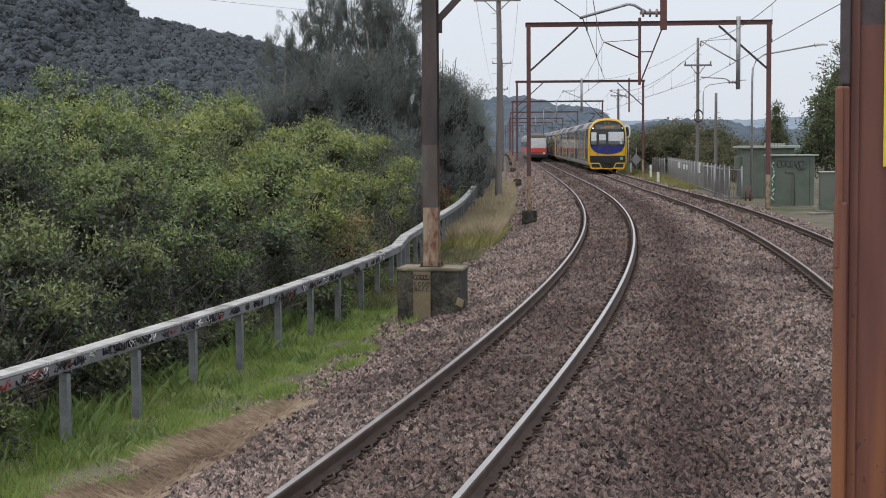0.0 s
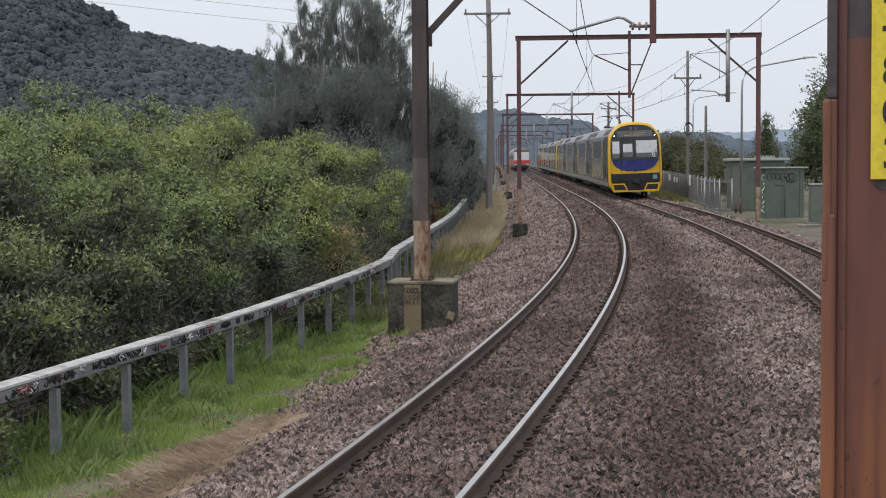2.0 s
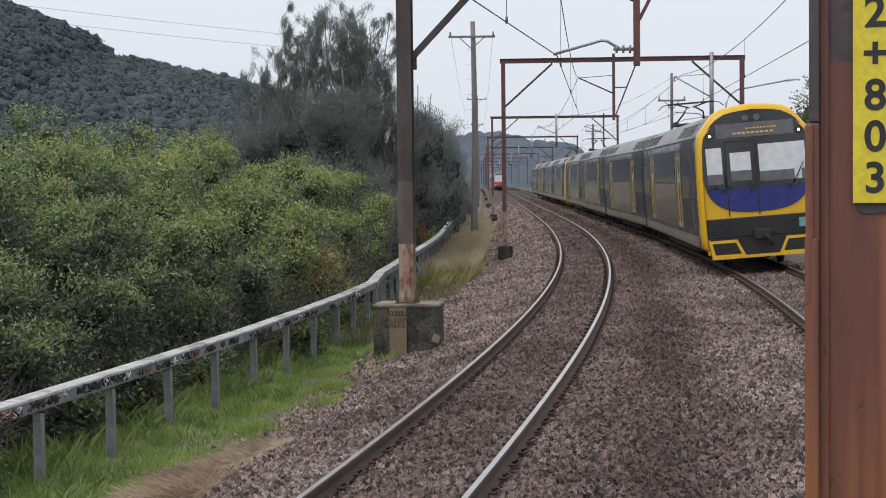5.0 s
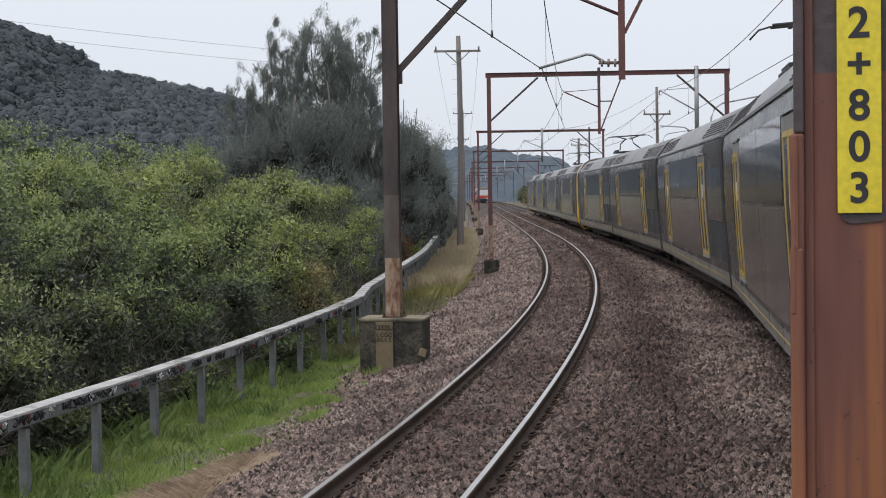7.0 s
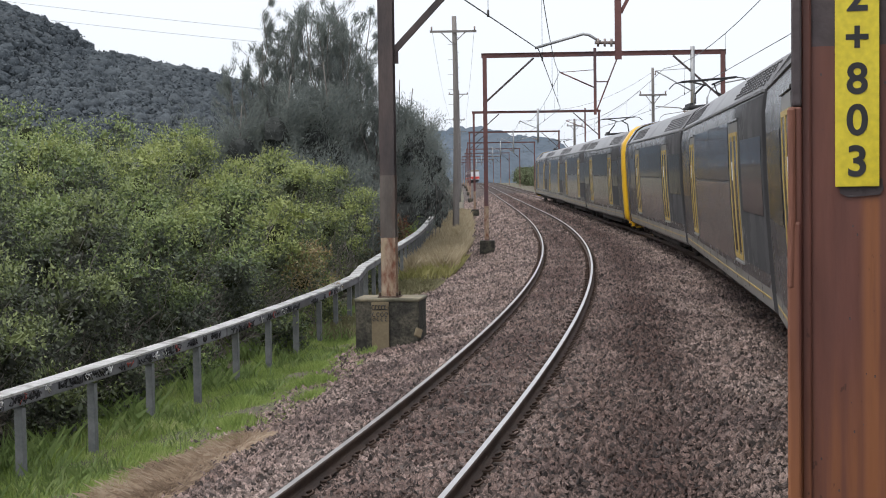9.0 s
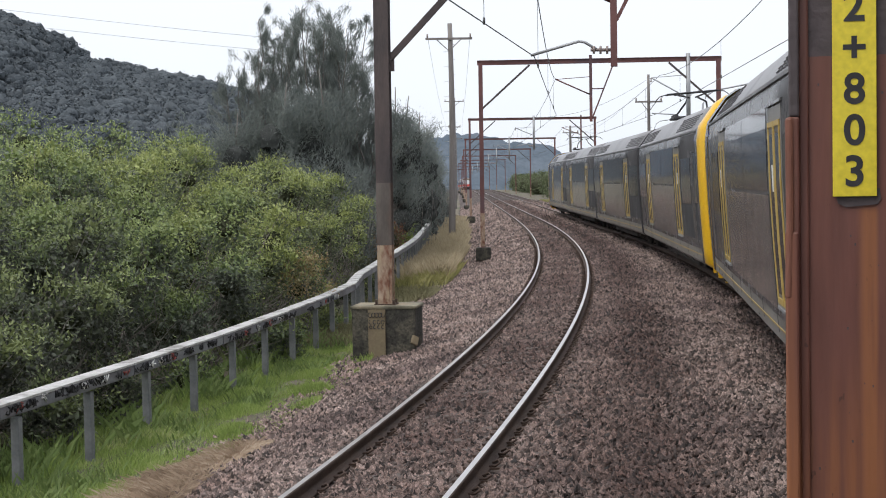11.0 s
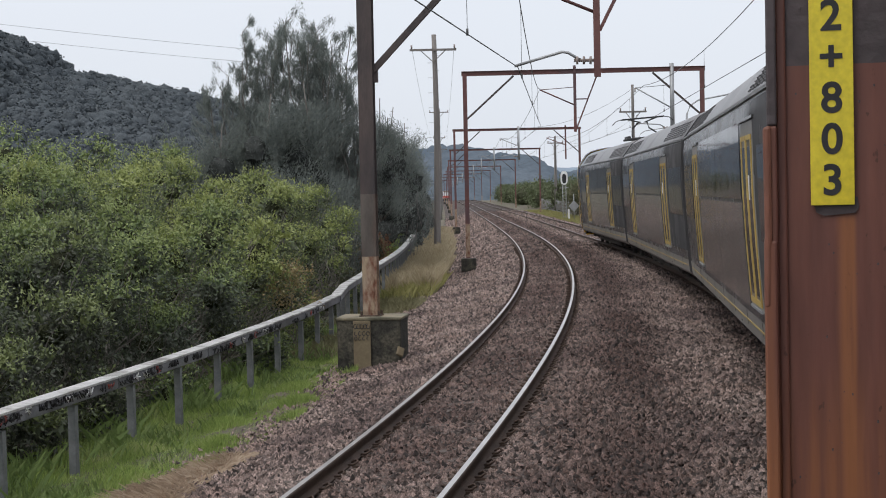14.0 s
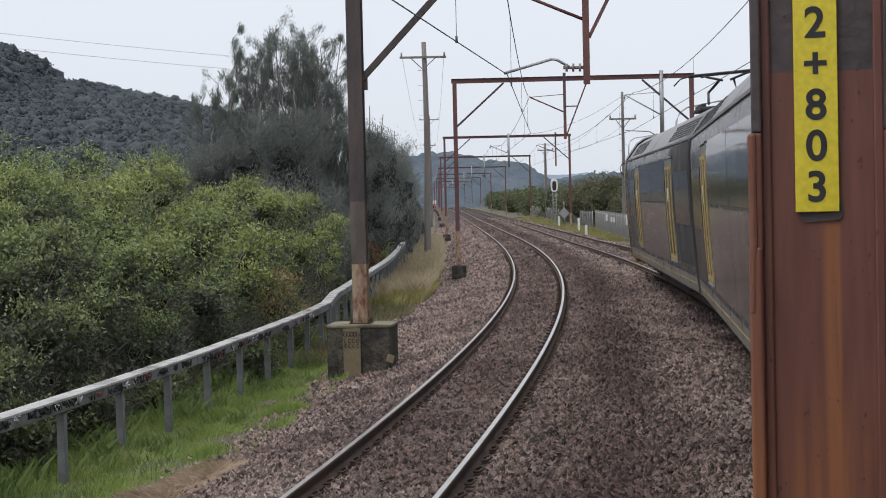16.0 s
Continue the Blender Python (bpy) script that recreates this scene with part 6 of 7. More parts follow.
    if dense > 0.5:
        # solid grey lumps close the lower crown, coloured for its inner shade
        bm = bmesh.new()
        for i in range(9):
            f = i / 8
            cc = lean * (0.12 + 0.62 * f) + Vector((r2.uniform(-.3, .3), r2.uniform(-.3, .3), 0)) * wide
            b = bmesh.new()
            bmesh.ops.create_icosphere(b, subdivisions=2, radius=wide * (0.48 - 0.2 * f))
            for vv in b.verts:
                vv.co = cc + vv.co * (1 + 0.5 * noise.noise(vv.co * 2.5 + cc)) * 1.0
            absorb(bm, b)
        tagged(part("shade_core", bm, M["core_grey"], root, "grey solid core for the shade inside"), "grey solid core for the shade inside", kind="stuff")
    cloud_mesh("needle_foliage", v, np.arange(q * 4).reshape(-1, 4), foliage or M["casuarina"], root)
    return root


for i, (s, o, h, w, n, dn) in enumerate((
        # open tops
        (54, -12.4, 10.3, 1.1, 20000, 0.0), (53, -11.2, 11.3, 1.3, 26000, 0.0), (55, -10.1, 11.4, 1.4, 28000, 0.1), (53.5, -9.0, 11.2, 1.3, 26000, 0.1), (55, -8.4, 11.2, 1.1, 24000, 0.0), (54, -7.6, 8.6, 1.0, 15000, 0.2),
        # dense lower masses
        (51, -14.0, 7.4, 2.2, 16000, 0.9), (50, -12.0, 8.4, 2.2, 20000, 0.8), (50, -10.2, 9.7, 2.1, 24000, 0.8), (51, -8.6, 10.3, 1.9, 24000, 0.8), (49, -7.9, 5.2, 1.6, 14000, 0.9), (58, -11, 9.0, 2.4, 16000, 0.8), (47, -9.8, 5.6, 2.0, 14000, 0.9),
        # the row that runs back along the line
        (61, -7.1, 9.9, 1.4, 12600, 0.6), (66, -7.0, 9.7, 1.5, 11500, 0.7), (72, -6.9, 9.5, 1.5, 9800, 0.6), (79, -7.0, 9.5, 1.8, 10500, 0.7), (86, -7.0, 9.3, 1.9, 9100, 0.8), (94, -6.9, 9.1, 1.9, 8400, 0.8), (102, -7.0, 7.7, 2.0, 7000, 0.8), (111, -7.0, 7.4, 2.0, 6300, 0.8), (121, -7.0, 7.6, 2.1, 5600, 0.9), (132, -7.2, 7.2, 2.2, 4900, 0.9), (68, -11, 9.0, 2.4, 6300, 0.9), (80, -11, 8.6, 2.4, 5600, 0.9))):
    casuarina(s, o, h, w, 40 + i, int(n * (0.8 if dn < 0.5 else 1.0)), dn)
# leafy scrub under the casuarinas
for i, (s, o, top, wide) in enumerate(((44, -10.5, 2.6, 1.7), (47, -8.5, 1.7, 1.2), (60, -8.2, 1.6, 1.3), (70, -8.0, 1.9, 1.4), (84, -8.2, 2.2, 1.6), (98, -8.4, 2.4, 1.7), (112, -8.6, 2.4, 1.8), (126, -9, 2.6, 2))):
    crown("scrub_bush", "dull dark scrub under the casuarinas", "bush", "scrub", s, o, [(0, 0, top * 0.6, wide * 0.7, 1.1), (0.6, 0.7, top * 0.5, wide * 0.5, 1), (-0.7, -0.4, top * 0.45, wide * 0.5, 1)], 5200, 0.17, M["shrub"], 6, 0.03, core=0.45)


def tufts(name, label, s, o, h, material, wide=0.012, lean=0.35, droop=0.3):
    """Grass blades rooted at s, o: narrow bent triangles."""
    n = len(s)
    x, y, z = place(s, o, lie(s, o) - 0.02)
    a = RNG.uniform(0, 6.283, n)
    hh = h * RNG.uniform(0.5, 1.2, n)
    w = wide * RNG.uniform(0.7, 1.4, n)
    lx, ly = np.cos(a) * hh * lean * RNG.uniform(0.2, 1.4, n), np.sin(a) * hh * lean * RNG.uniform(0.2, 1.4, n)
    b = a + 1.57
    dx, dy = np.cos(b) * w, np.sin(b) * w
    v = np.stack([np.stack([x - dx, y - dy, z], -1), np.stack([x + dx, y + dy, z], -1), np.stack([x + lx * 0.45 + dx * 0.8, y + ly * 0.45 + dy * 0.8, z + hh * 0.6], -1), np.stack([x + lx, y + ly, z + hh * (1 - droop * RNG.uniform(0, 1, n) * lean)], -1)], 1).reshape(-1, 3)
    return tagged(cloud_mesh(name, v, np.arange(n * 4).reshape(-1, 4), material), label, "grass", kind="stuff")


def clumpy(n, s0, s1, o_lo, o_hi, f=1.7, keep=0.0):
    s = RNG.uniform(s0, s1, n)
    o = RNG.uniform(0, 1, n)
    o = o_lo(s) + (o_hi(s) - o_lo(s)) * o
    m = np.sin(s * f + o * 2.1) + np.sin(s * 0.7 * f - o * 3.3 + 1) + RNG.normal(0, 0.7, n) > keep
    return s[m], o[m]


edge = lambda k: (lambda s: bed_edge(s) + k)
s, o = clumpy(150000, 3, 26, lambda s: np.interp(s, [0, 12, 20, 25], [-6.7, -6.3, -5.4, -4.6]), lambda s: bed_edge(s) - np.interp(s, [4, 6, 7.2, 9, 10.5, 12, 20], [0.1, 0.15, 0.45, 0.4, 0.1, 0.0, 0.0]), keep=-1.7)
tufts("verge_grass", "fresh bright green grass along the guard rail", s, o, 0.055 + 0.035 * np.clip(-o - 3.2, 0, 1) + 0.12 * np.clip(-o - 5.0, 0, 1) + 0.13 * np.clip(np.sin(s * 2.3 + o * 3) * np.sin(s * 0.9 - o * 2.6), 0, 1), M["grass"], 0.0034, 0.42)
s, o = clumpy(16000, 3, 30, lambda s: np.full_like(s, -6.2), lambda s: np.full_like(s, -3.7), keep=0.6)
tufts("verge_weeds", "darker weeds under the guard rail", s, o, 0.22 + 0.2 * np.clip(-o - 4.2, 0, 1), M["weed"], 0.010, 0.6)
s, o = clumpy(30000, 5.5, 11.5, lambda s: bed_edge(s) - np.interp(s, [5.5, 7.0, 9.5, 11.5], [0.35, 0.95, 0.8, 0.1]), edge(0.1), 2.2, -0.2)
tufts("dry_edge_grass", "dry straw-coloured grass at the ballast's edge", s, o, 0.15, M["straw"], 0.003, 1.3)
s, o = clumpy(60000, 46, 120, lambda s: guard_o(s) + 0.1, edge(-0.05), 0.6, -1.1)
tufts("dry_grass", "tall dry beige grass by the line", s, o, 0.85, M["dry"], 0.014, 0.45)
s, o = clumpy(5000, 43, 56, lambda s: np.full_like(s, -5.5), lambda s: np.full_like(s, -3.9), 0.9, -0.4)
tufts("yellow_grass", "yellow-green grass clump", s, o, 0.55, M["gold"], 0.016, 0.5)
s, o = clumpy(26000, 24, 50, lambda s: guard_o(s) - 0.6, lambda s: np.full_like(s, -3.9), 0.9, 0.3)
tufts("sparse_weeds", "sparse olive weeds on bare soil", s, o, 0.3, M["olive"], 0.012, 0.6)
s, o = clumpy(26000, 86, 200, lambda s: spacing(s) + 2.3, lambda s: np.full_like(s, 9.5), 0.3, -1.5)
tufts("far_side_grass", "yellow-green mown grass beyond the second track", s, o, 0.22, M["gold"], 0.03)


# ---- right of the line: huts, fences, poles ----
def gz_at(x, y):
    i = int(np.argmin((LINE_X - x) ** 2 + (LINE_Y - y) ** 2))
    s = LINE_S[i]
    o = (x - LINE_X[i]) * math.cos(LINE_A[i]) - (y - LINE_Y[i]) * math.sin(LINE_A[i])
    return float(rise(s) + lie(s, o))


def rounded_hut(m, w, d, h, label):
    root = empty("equipment_hut", m, label, "hut")
    b = bmesh.new()
    bmesh.ops.create_cube(b, size=1.0)
    for v in b.verts:
        v.co = (v.co.x * w, v.co.y * d, v.co.z * h + h / 2)
    bmesh.ops.bevel(b, geom=[e for e in b.edges if abs(e.verts[0].co.z - e.verts[1].co.z) > 0.5], offset=0.28, segments=6, profile=0.5, affect="EDGES")
    body = part("wall", b, M["hut"], root)
    bm = box(bmesh.new(), -w / 2 - 0.12, w / 2 + 0.12, -d / 2 - 0.12, d / 2 + 0.12, h, h + 0.07, 0.02)
    part("roof", bm, M["hut_light"], root, "thin pale overhanging roof")
    bm = bmesh.new()
    for x in (-0.05, 0.72):
        box(bm, x - 0.008, x + 0.008, -d / 2 - 0.006, -d / 2 + 0.01, 0.08, h - 0.12)
    part("door_seam", bm, M["grille"], body)
    bm = bmesh.new()
    tube(bm, [(-0.3, -d / 2 - 0.03, h - 0.72), (0.02, -d / 2 - 0.03, h - 0.72), (0.06, -d / 2 - 0.03, h - 0.8), (0.06, -d / 2 - 0.03, 0.1)], 0.02, 6)
    box(bm, -0.34, -0.2, -d / 2 - 0.05, -d / 2, h - 0.76, h - 0.66, 0.01)
    part("conduit", bm, M["hut"], body)
    bm = bmesh.new()
    rr = random.Random(9)
    for i in range(6):
        cx = -0.62 + i * 0.17
        pts = [(cx + 0.10 * math.cos(a) + 0.02 * i, -d / 2 - 0.008, h - 0.36 + 0.15 * math.sin(a * rr.uniform(0.8, 1.2))) for a in np.linspace(rr.uniform(0, 2), rr.uniform(4.5, 7), 9)]
        tube(bm, pts, 0.016, 5)
    for dx in (0.30, 0.42):
        tube(bm, [(dx + 0.16 * math.cos(a), -d / 2 - 0.009, h - 0.42 + 0.2 * math.sin(a)) for a in np.linspace(0, 6.0, 14)], 0.016, 5)
    tagged(part("scrawl", bm, M["ink"], body), "black spray scrawl", kind="stuff")
    bm = bmesh.new()
    for i in range(9):
        z = h - 0.3 - i * 0.2
        tube(bm, [(-w / 2 + 0.10 + rr.uniform(-.04, .05), -d / 2 + 0.075 - 0.01, z), (-w / 2 + 0.10, -d / 2 + 0.06, z + 0.01)], 0.11 * rr.uniform(0.6, 1.1), 10)
    part("mint_scrawl", bm, M["mint"], body, "mint green spray patches")
    bm = box(bmesh.new(), -w / 2 - 0.15, w / 2 + 0.15, -d / 2 - 0.15, d / 2 + 0.15, -0.25, 0.03, 0.02)
    part("slab", bm, M["concrete"], root)
    return root


def spot(u, y, z=None):
    """World place on the ground, u metres right at y ahead."""
    return u, y, gz_at(u, y) if z is None else z


TURN = -4.0
x0, y0, z0 = spot(13.95, 67.6)
rounded_hut(pose(x0, y0, z0, 0, 0, TURN), 1.95, 1.7, 2.25, "small green steel equipment hut with spray scrawl")


def big_hut():
    x, y, z = spot(14.75, 78.5)
    root = empty("relay_hut", pose(x, y, z, 0, 0, TURN), "grey-green flat-roofed relay hut behind the fence", "hut")
    bm = box(bmesh.new(), -1.2, 1.45, -1.4, 1.6, 0, 2.55, 0.02)
    w = part("wall", bm, M["hut"], root)
    bm = box(bmesh.new(), -1.38, 1.7, -1.6, 1.8, 2.55, 2.69, 0.03)
    part("roof", bm, M["hut_light"], root, "pale flat roof edge")
    bm = bmesh.new()
    for i in range(8):
        box(bm, 0.0 + i * 0.14, 0.10 + i * 0.14, -0.6 + 0.02 * i, -0.5 + 0.02 * i, 2.68, 2.82)
    part("roof_rib", bm, M["galv"], root)
    bm = box(bmesh.new(), -1.55, -1.2, -1.2, -0.7, 1.5, 2.15, 0.02)
    part("air_conditioner", bm, M["hut"], w)
    bm = bmesh.new()
    for x2 in (-0.8, -0.1, 0.6, 1.1):
        box(bm, x2 - 0.01, x2 + 0.01, -1.412, -1.39, 0.1, 2.36)
    part("panel_seam", bm, M["grille"], w)


big_hut()


def cabinet(x, y, w, h, label):
    x, y, z = spot(x, y)
    root = empty("trackside_cabinet", pose(x, y, z, 0, 0, TURN), label, "cabinet")
    bm = box(bmesh.new(), -w / 2, w / 2, -0.35, 0.35, 0.05, h, 0.02)
    b = part("body", bm, M["hut"], root)
    bm = box(bmesh.new(), -w / 2 - 0.04, w / 2 + 0.04, -0.4, 0.4, h, h + 0.05, 0.015)
    part("lid", bm, M["hut_light"], root)
    bm = box(bmesh.new(), -0.006, 0.006, -0.36, -0.34, 0.1, h - 0.06)
    tube(bm, [(0.06, -0.37, h - 0.35), (0.12, -0.37, h - 0.45)], 0.012, 5)
    tube(bm, [(0.18, -0.37, h - 0.35), (0.12, -0.37, h - 0.45)], 0.012, 5)
    tube(bm, [(0.12, -0.37, h - 0.45), (0.12, -0.37, h - 0.58)], 0.012, 5)
    part("scrawl", bm, M["ink"], b)
    bm = box(bmesh.new(), -w / 2 - 0.1, w / 2 + 0.1, -0.45, 0.45, -0.2, 0.05, 0.02)
    part("plinth", bm, M["concrete"], root)


cabinet(14.75, 62.6, 1.2, 1.6, "low green steel trackside cabinet on a plinth")
x, y, z = spot(13.9, 59.5)
bm = box(bmesh.new(), -0.9, 1.2, -0.35, 0.35, -0.1, 0.09, 0.03)
thing(part("cable_pit_cover", bm, M["concrete"]), pose(x, y, z), "flat grey concrete pit cover by the cabinet", "pit cover")


def picket_fence(a, b, h, name, label, closed):
    """A steel fence between two ground places: rails, posts and upright pickets or mesh wires."""
    root = empty(name, Matrix(), label, "fence")
    a, b = Vector(a), Vector(b)
    n = max(1, round((b - a).length / 2.4))
    up = Vector((0, 0, 1))
    for i in range(n + 1):
        p = a.lerp(b, i / n)
        bm = bmesh.new()
        tube(bm, [p - up * 0.2, p + up * (h + 0.08)], 0.035, 8)
        part("fence_post", bm, M["galv"], root)
    for z in (0.12, h - 0.1):
        bm = bmesh.new()
        tube(bm, [a + up * z, b + up * z], 0.025, 6)
        part("fence_rail", bm, M["galv"], root)
    bm = bmesh.new()
    L = (b - a).length
    step = 0.085 if closed else 0.12
    for i in range(int(L / step)):
        p = a.lerp(b, (i + 0.5) * step / L)
        bar(bm, p + up * 0.03, p + up * (h + (0.05 if closed else 0)), 0.055 if closed else 0.012, 0.02)
    if not closed:
        for k in range(int(h / 0.1)):
            bar(bm, a + up * (0.05 + k * 0.1), b + up * (0.05 + k * 0.1), 0.012, 0.012)
    tagged(part("picket" if closed else "mesh_infill", bm, M["mesh"], root), kind="stuff")
    return root


picket_fence(spot(11.75, 75.5), spot(13.05, 75.0), 1.6, "palisade_fence", "grey steel palisade fence panel", True)
f1 = picket_fence(spot(15.6, 125), spot(13.4, 90), 1.6, "boarded_fence", "weathered grey fence of upright boards along the grass", True)
picket_fence(spot(13.4, 90), spot(12.6, 76), 1.6, "mesh_fence", "grey mesh fence return", False)
for k, (f, w, h) in enumerate(((0.42, 0.55, 0.36), (0.56, 0.42, 0.26), (0.63, 0.36, 0.26), (0.93, 0.32, 0.5))):
    p = Vector(spot(15.6, 125)).lerp(Vector(spot(13.4, 90)), f)
    bm = box(bmesh.new(), -0.03, 0.03, -w, w, 0, h * 1.3, 0.005)
    thing(part("fence_notice", bm, M["white"]), Matrix.Translation(p + Vector((-0.08, -0.02, 1.0))) @ pose(0, 0, 0, 0, 0, -3), "small white notice on the grey fence", "sign", "notices")
# far mesh fence along the hedge
picket_fence(spot(15.7, 128), spot(18.5, 230), 1.5, "mesh_fence", "long grey mesh fence before the hedge", False)


def red_bollard(x, y):
    x, y, z = spot(x, y)
    bm = bmesh.new()
    tube(bm, [(0, 0, -0.1), (0, 0, 0.75)], 0.05, 8)
    thing(part("bollard", bm, M["red_steel"]), pose(x, y, z), "dark red post beside the fence", "post", "bollards")


red_bollard(13.0, 73.6)
red_bollard(13.16, 73.3)


def street_light(x, y, h, arm):
    x, y, z = spot(x, y)
    root = empty("street_lamp", pose(x, y, z), "tall grey street lamp with a long curved arm", "street lamp")
    bm = bmesh.new()
    tube(bm, [(0, 0, -0.2), (0, 0, h - 1.2), (0.03, 0, h - 0.7), (0.2, 0, h - 0.28), (0.6, 0, h - 0.02)], 0.06, 10, 0, 0.04)
    p = part("pole", bm, M["galv"], root)
    bm = bmesh.new()
    tube(bm, [(0.6, 0, h - 0.02), (arm - 0.3, 0, h + 0.42)], 0.04, 8)
    part("arm", bm, M["galv"], root)
    bm = bmesh.new()
    tube(bm, [(arm - 0.35, 0, h + 0.42), (arm - 0.2, 0, h + 0.46), (arm + 0.1, 0, h + 0.47), (arm + 0.28, 0, h + 0.43)], 0.10, 10, 0, 0.05)
    part("lamp_head", bm, M["white"], root, "pale lamp head")


street_light(13.35, 74.0, 7.2, 3.4)
street_light(22.2, 150, 8.6, 4.0)


def power_pole(x, y, h, r, arms, label, lean=0.0, coil=False, z=None):
    x, y, z = spot(x, y, z)
    root = empty("power_pole", pose(x, y, z), label, "power pole", "power poles")
    bm = bmesh.new()
    tube(bm, [(lean * math.sin(f * 2.6) , 0, h * f) for f in np.linspace(-0.02, 1, 9)], r, 12, 0, r * 0.66)
    pole = part("pole", bm, M["timber"], root)
    for za, w in arms:
        bm = bmesh.new()
        bar(bm, (-w / 2, -r, za), (w / 2, -r, za), 0.1, 0.12)
        for k in (-1, 1):
            bar(bm, (k * w * 0.28, -r, za), (0, -r, za - 0.7), 0.03, 0.05)
        part("crossarm", bm, M["timber"], root)
        bm = bmesh.new()
        for q in (-0.46, 0.46):
            tube(bm, [(q * w, -r, za + 0.05), (q * w, -r, za + 0.28)], 0.05, 8)
        part("insulator", bm, M["ceramic"], root)
    bm = bmesh.new()
    for i in range(int(h / 0.85) - 3):
        zz = 2.6 + i * 0.85
        tube(bm, [(-r - 0.12, 0, zz), (0, 0, zz)], 0.012, 5)
        tube(bm, [(r + 0.12, 0, zz + 0.4), (0, 0, zz + 0.4)], 0.012, 5)
    tagged(part("climbing_peg", bm, M["galv"], pole), kind="stuff")
    if coil:
        bm = bmesh.new()
        for k in range(5):
            tube(bm, [(0.30 * math.cos(a) + 0.05, -r - 0.06 - 0.01 * k, 4.7 + (0.36 + 0.02 * k) * math.sin(a)) for a in np.linspace(0, 6.283, 20)], 0.025, 5)
        part("cable_coil", bm, M["black"], root, "coil of black cable")
    return root


# left row behind the guard rail
power_pole(0.93, 85.0, 12.7, 0.2, [(11.82, 2.65)], "grey weathered timber power pole with one crossarm", 0.12)
power_pole(2.75, 198.0, 14.8, 0.2, [(14.3, 2.6), (10.9, 1.6)], "grey timber power pole with two crossarms")
power_pole(4.4, 300.0, 13.0, 0.2, [(12.2, 2.6)], "far timber power pole")
# right side
power_pole(15.0, 104.0, 10.1, 0.14, [(8.2, 1.9)], "grey timber power pole with a coil of cable", 0.02, True)
power_pole(14.4, 92.0, 5.9, 0.12, [], "cut-off grey timber pole stub")
power_pole(17.4, 190, 9.7, 0.2, [(8.8, 2.0)], "far timber pole with one crossarm")


def span(name, label, pts, r=0.012, sag=0.6):
    bm = bmesh.new()
    for a, b in zip(pts, pts[1:]):
        a, b = Vector(a), Vector(b)
        tube(bm, [a.lerp(b, i / 10) - Vector((0, 0, sag * 4 * (i / 10) * (1 - i / 10))) for i in range(11)], r, 4)
    return tagged(part(name, bm, M["wire"]), label, "cable", "cables")


for k in (-1.2, 1.2):
    span("power_line", "thin power line strung between timber poles", [(0.93 + k, 85, gz_at(0.93, 85) + 11.95), (2.6 + k, 198, gz_at(2.6, 198) + 11.9), (4.4 + k, 300, gz_at(4.4, 300) + 12.4)], 0.008)
for x, z in ((-300, 97), (-300, 90.4)):
    span("power_line", "high power line against the sky", [(-330, 700, z + 12), (-60, 760, z - 18)], 0.07, 2)
for k in (-1, 1):
    span("power_line", "power line beyond the second track", [(15.0 + k, 104, gz_at(15, 104) + 8.5), (17.4 + k, 190, gz_at(17.4, 190) + 9.1)], 0.01, 1.2)
span("power_line", "service cable down from the pole", [(15.0, 104, gz_at(15, 104) + 9.8), (9.0, 117, 8.2)], 0.01, 0.6)


def signal(x, y):
    x, y, z = spot(x, y)
    root = empty("railway_signal", pose(x, y, z), "railway signal with white-rimmed head on a ladder mast", "signal")
    bm = bmesh.new()
    for k in (-0.16, 0.16):
        tube(bm, [(k, 0, 0), (k, 0, 3.4)], 0.035, 6)
    for i in range(11):
        tube(bm, [(-0.16, 0, 0.2 + i * 0.3), (0.16, 0, 0.2 + i * 0.3)], 0.018, 5)
    part("mast", bm, M["galv"], root)
    bm = bmesh.new()
    plate(bm, oval(0, 4.0, 0.36, 0.68, 0.66, lambda a, b: 0.0, 28, 2.8), (0, 1, 0), 0.1)
    part("head", bm, M["white"], root, "white rim")
    bm = bmesh.new()
    plate(bm, oval(0, 3.93, 0.2, 0.48, 0.46, lambda a, b: -0.03, 24, 3), (0, 1, 0), 0.05)
    part("face", bm, M["black"], root)
    bm = box(bmesh.new(), -0.3, 0.3, -0.3, 0.3, -0.2, 0.12, 0.02)
    box(bm, -0.42, 0.42, 0.05, 0.35, 3.0, 3.06)
    part("platform", bm, M["galv"], root)


signal(14.3, 147)


def diamond_sign(x, y):
    x, y, z = spot(x, y)
    root = empty("diamond_sign", pose(x, y, z), "grey back of a diamond sign on a post", "sign")
    bm = bmesh.new()
    tube(bm, [(0, 0.03, -0.1), (0, 0.03, 2.4)], 0.035, 8)
    part("post", bm, M["galv"], root)
    bm = bmesh.new()
    plate(bm, [(0, 0, 0.75), (0.5, 0, 1.3), (0, 0, 1.85), (-0.5, 0, 1.3)], (0, 1, 0), 0.01)
    part("panel", bm, M["galv"], root)


diamond_sign(14.4, 139)
for x, y, h in ((13.6, 120.0, 1.1), (14.0, 140, 1.0), (12.3, 104.0, 0.8)):
    x, y, z = spot(x, y)
    bm = box(bmesh.new(), -0.09, 0.09, -0.05, 0.05, -0.1, h, 0.02)
    ob = thing(part("marker_post", bm, M["white"]), pose(x, y, z), "short white marker post in the grass", "post", "marker posts")

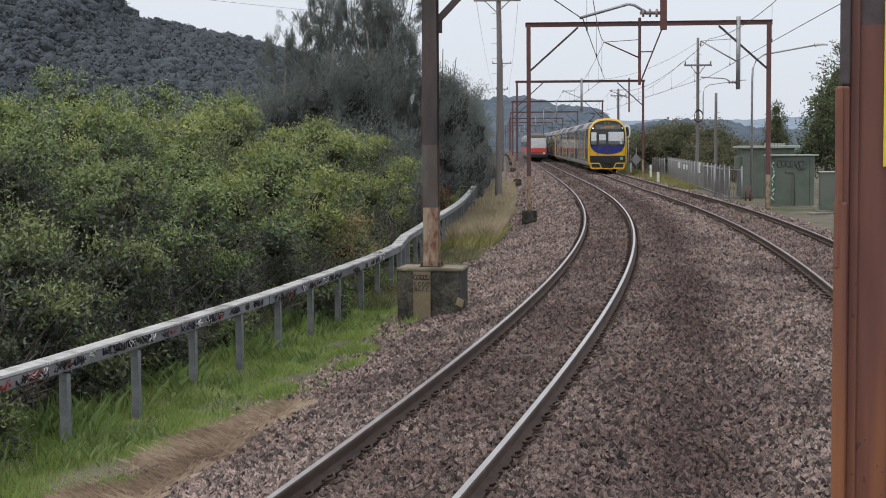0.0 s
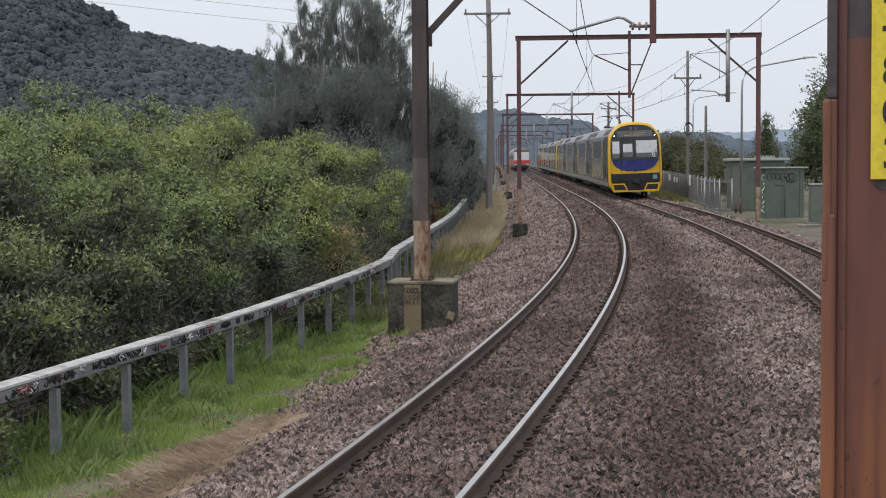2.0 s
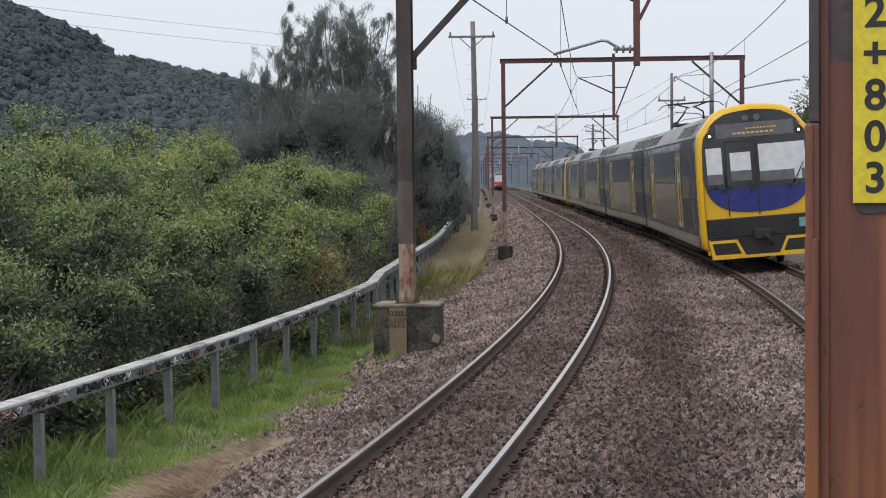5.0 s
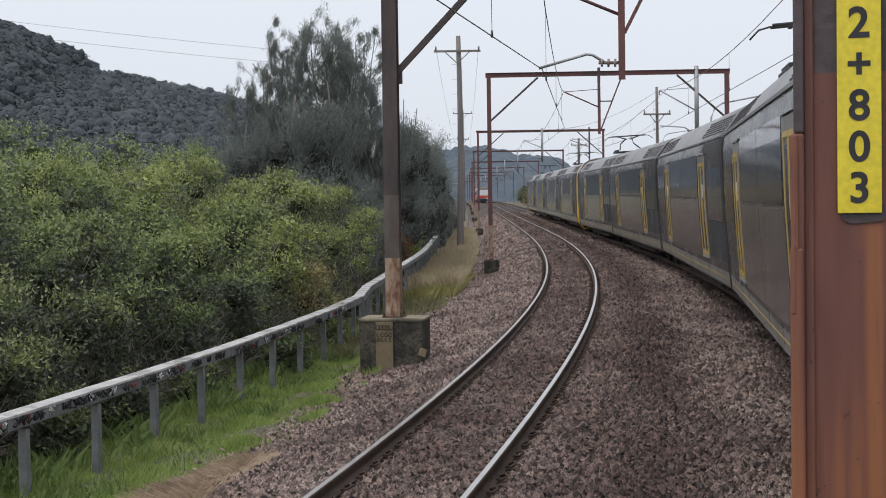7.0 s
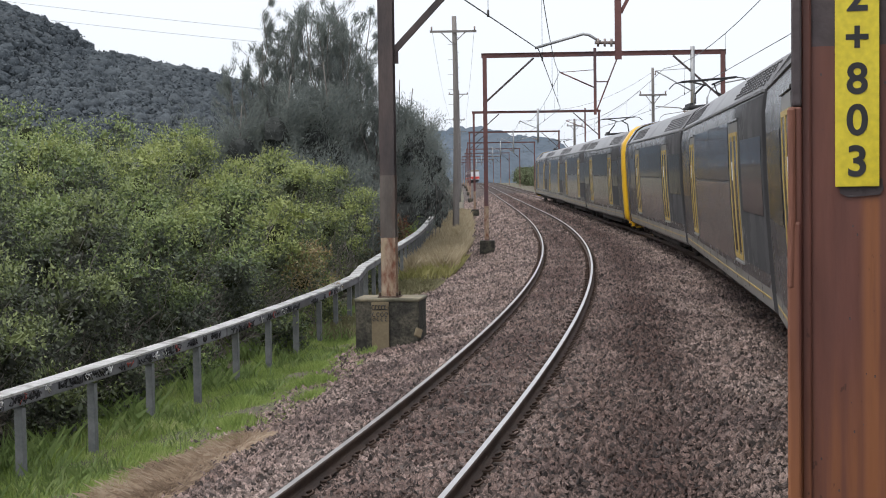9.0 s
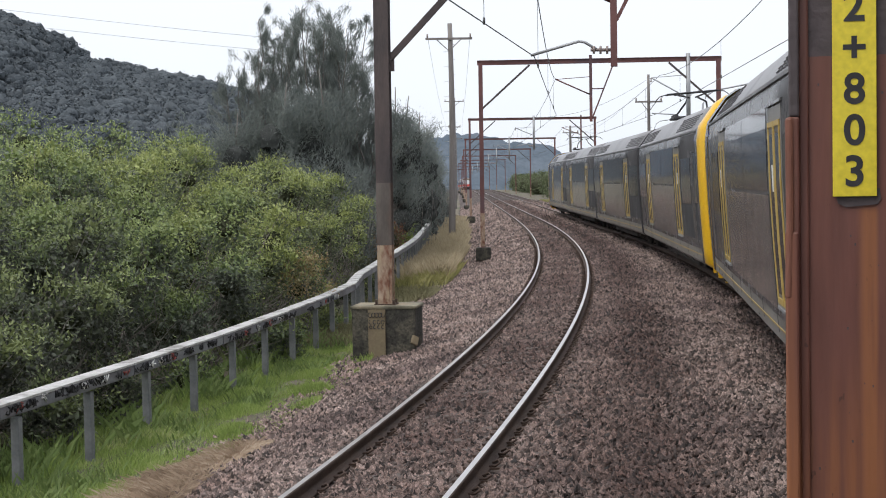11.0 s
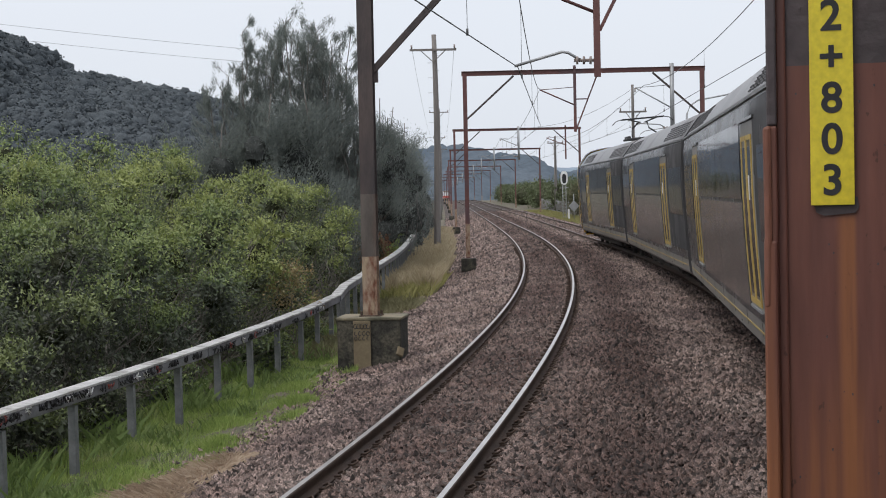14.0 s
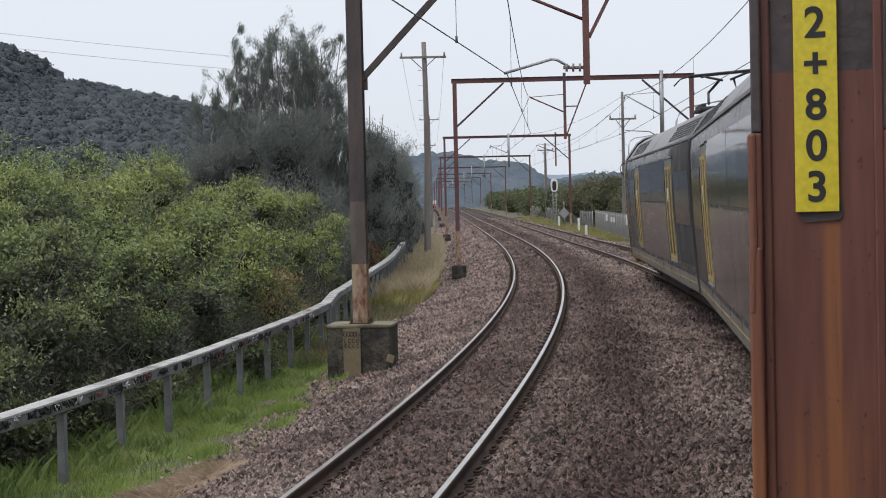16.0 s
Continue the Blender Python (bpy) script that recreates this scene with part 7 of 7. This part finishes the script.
# shrubs and trees beyond the second track
for i, (x, y, h, w) in enumerate(((17.2, 150, 4.4, 2.6), (17.6, 141, 4.9, 2.8), (18.4, 134, 5.2, 2.9), (19.8, 128, 4.6, 2.8), (18.6, 113, 3.0, 2.0), (19.3, 108, 2.7, 1.9), (17.9, 119, 3.0, 1.9))):
    j = int(np.argmin((LINE_X - x) ** 2 + (LINE_Y - y) ** 2))
    o = (x - LINE_X[j]) * math.cos(LINE_A[j]) - (y - LINE_Y[j]) * math.sin(LINE_A[j])
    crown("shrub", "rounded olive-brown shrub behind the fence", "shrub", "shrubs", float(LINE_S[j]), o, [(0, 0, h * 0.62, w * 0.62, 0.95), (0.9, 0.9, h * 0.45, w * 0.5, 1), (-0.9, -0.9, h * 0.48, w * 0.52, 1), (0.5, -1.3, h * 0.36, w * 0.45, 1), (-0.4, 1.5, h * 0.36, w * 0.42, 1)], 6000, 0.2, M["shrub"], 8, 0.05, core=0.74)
for i, s in enumerate(list(range(150, 420, 13))):
    o = 12.5 + 1.5 * math.sin(i * 1.7)
    h = 3.4 + 0.5 * math.sin(i * 2.9)
    crown("hedge_shrub", "green hedge shrub along the far side fence", "shrub", "hedge", float(s), o, [(0, 0, h * 0.6, 2.1, 0.9), (3.5, 0.5, h * 0.52, 2.0, 0.9), (-3.5, -0.4, h * 0.5, 1.9, 0.9), (6, 1, h * 0.5, 1.8, 0.9)], 2000, 0.42, M["tree"], 4, 0.06, core=0.85)
for x, y, h, w, nm, lb in ((19.4, 84, 6.4, 1.7, "gum_tree", "leafy green tree behind the cabinet"), (20.8, 86, 8.8, 2.2, "gum_tree", "leafy green tree behind the huts"), (25.6, 130, 6.4, 1.5, "cypress_tree", "dark upright conical tree in the distance")):
    j = int(np.argmin((LINE_X - x) ** 2 + (LINE_Y - y) ** 2))
    o = (x - LINE_X[j]) * math.cos(LINE_A[j]) - (y - LINE_Y[j]) * math.sin(LINE_A[j])
    if nm == "cypress_tree":
        lob = [(0, 0, h * f, w * (1.05 - f) * 0.95 + 0.25, 1.2) for f in (0.2, 0.38, 0.55, 0.72, 0.88)]
    else:
        lob = [(0, 0, h * 0.72, w * 0.6, 1.0), (0.7, 0.8, h * 0.5, w * 0.55, 1), (-0.8, -0.6, h * 0.55, w * 0.5, 1), (0.2, -0.9, h * 0.33, w * 0.6, 1), (-0.3, 0.9, h * 0.28, w * 0.62, 1), (0.3, 0.3, h * 0.88, w * 0.38, 1)]
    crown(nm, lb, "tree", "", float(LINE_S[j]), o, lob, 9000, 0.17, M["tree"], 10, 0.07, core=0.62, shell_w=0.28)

motions()
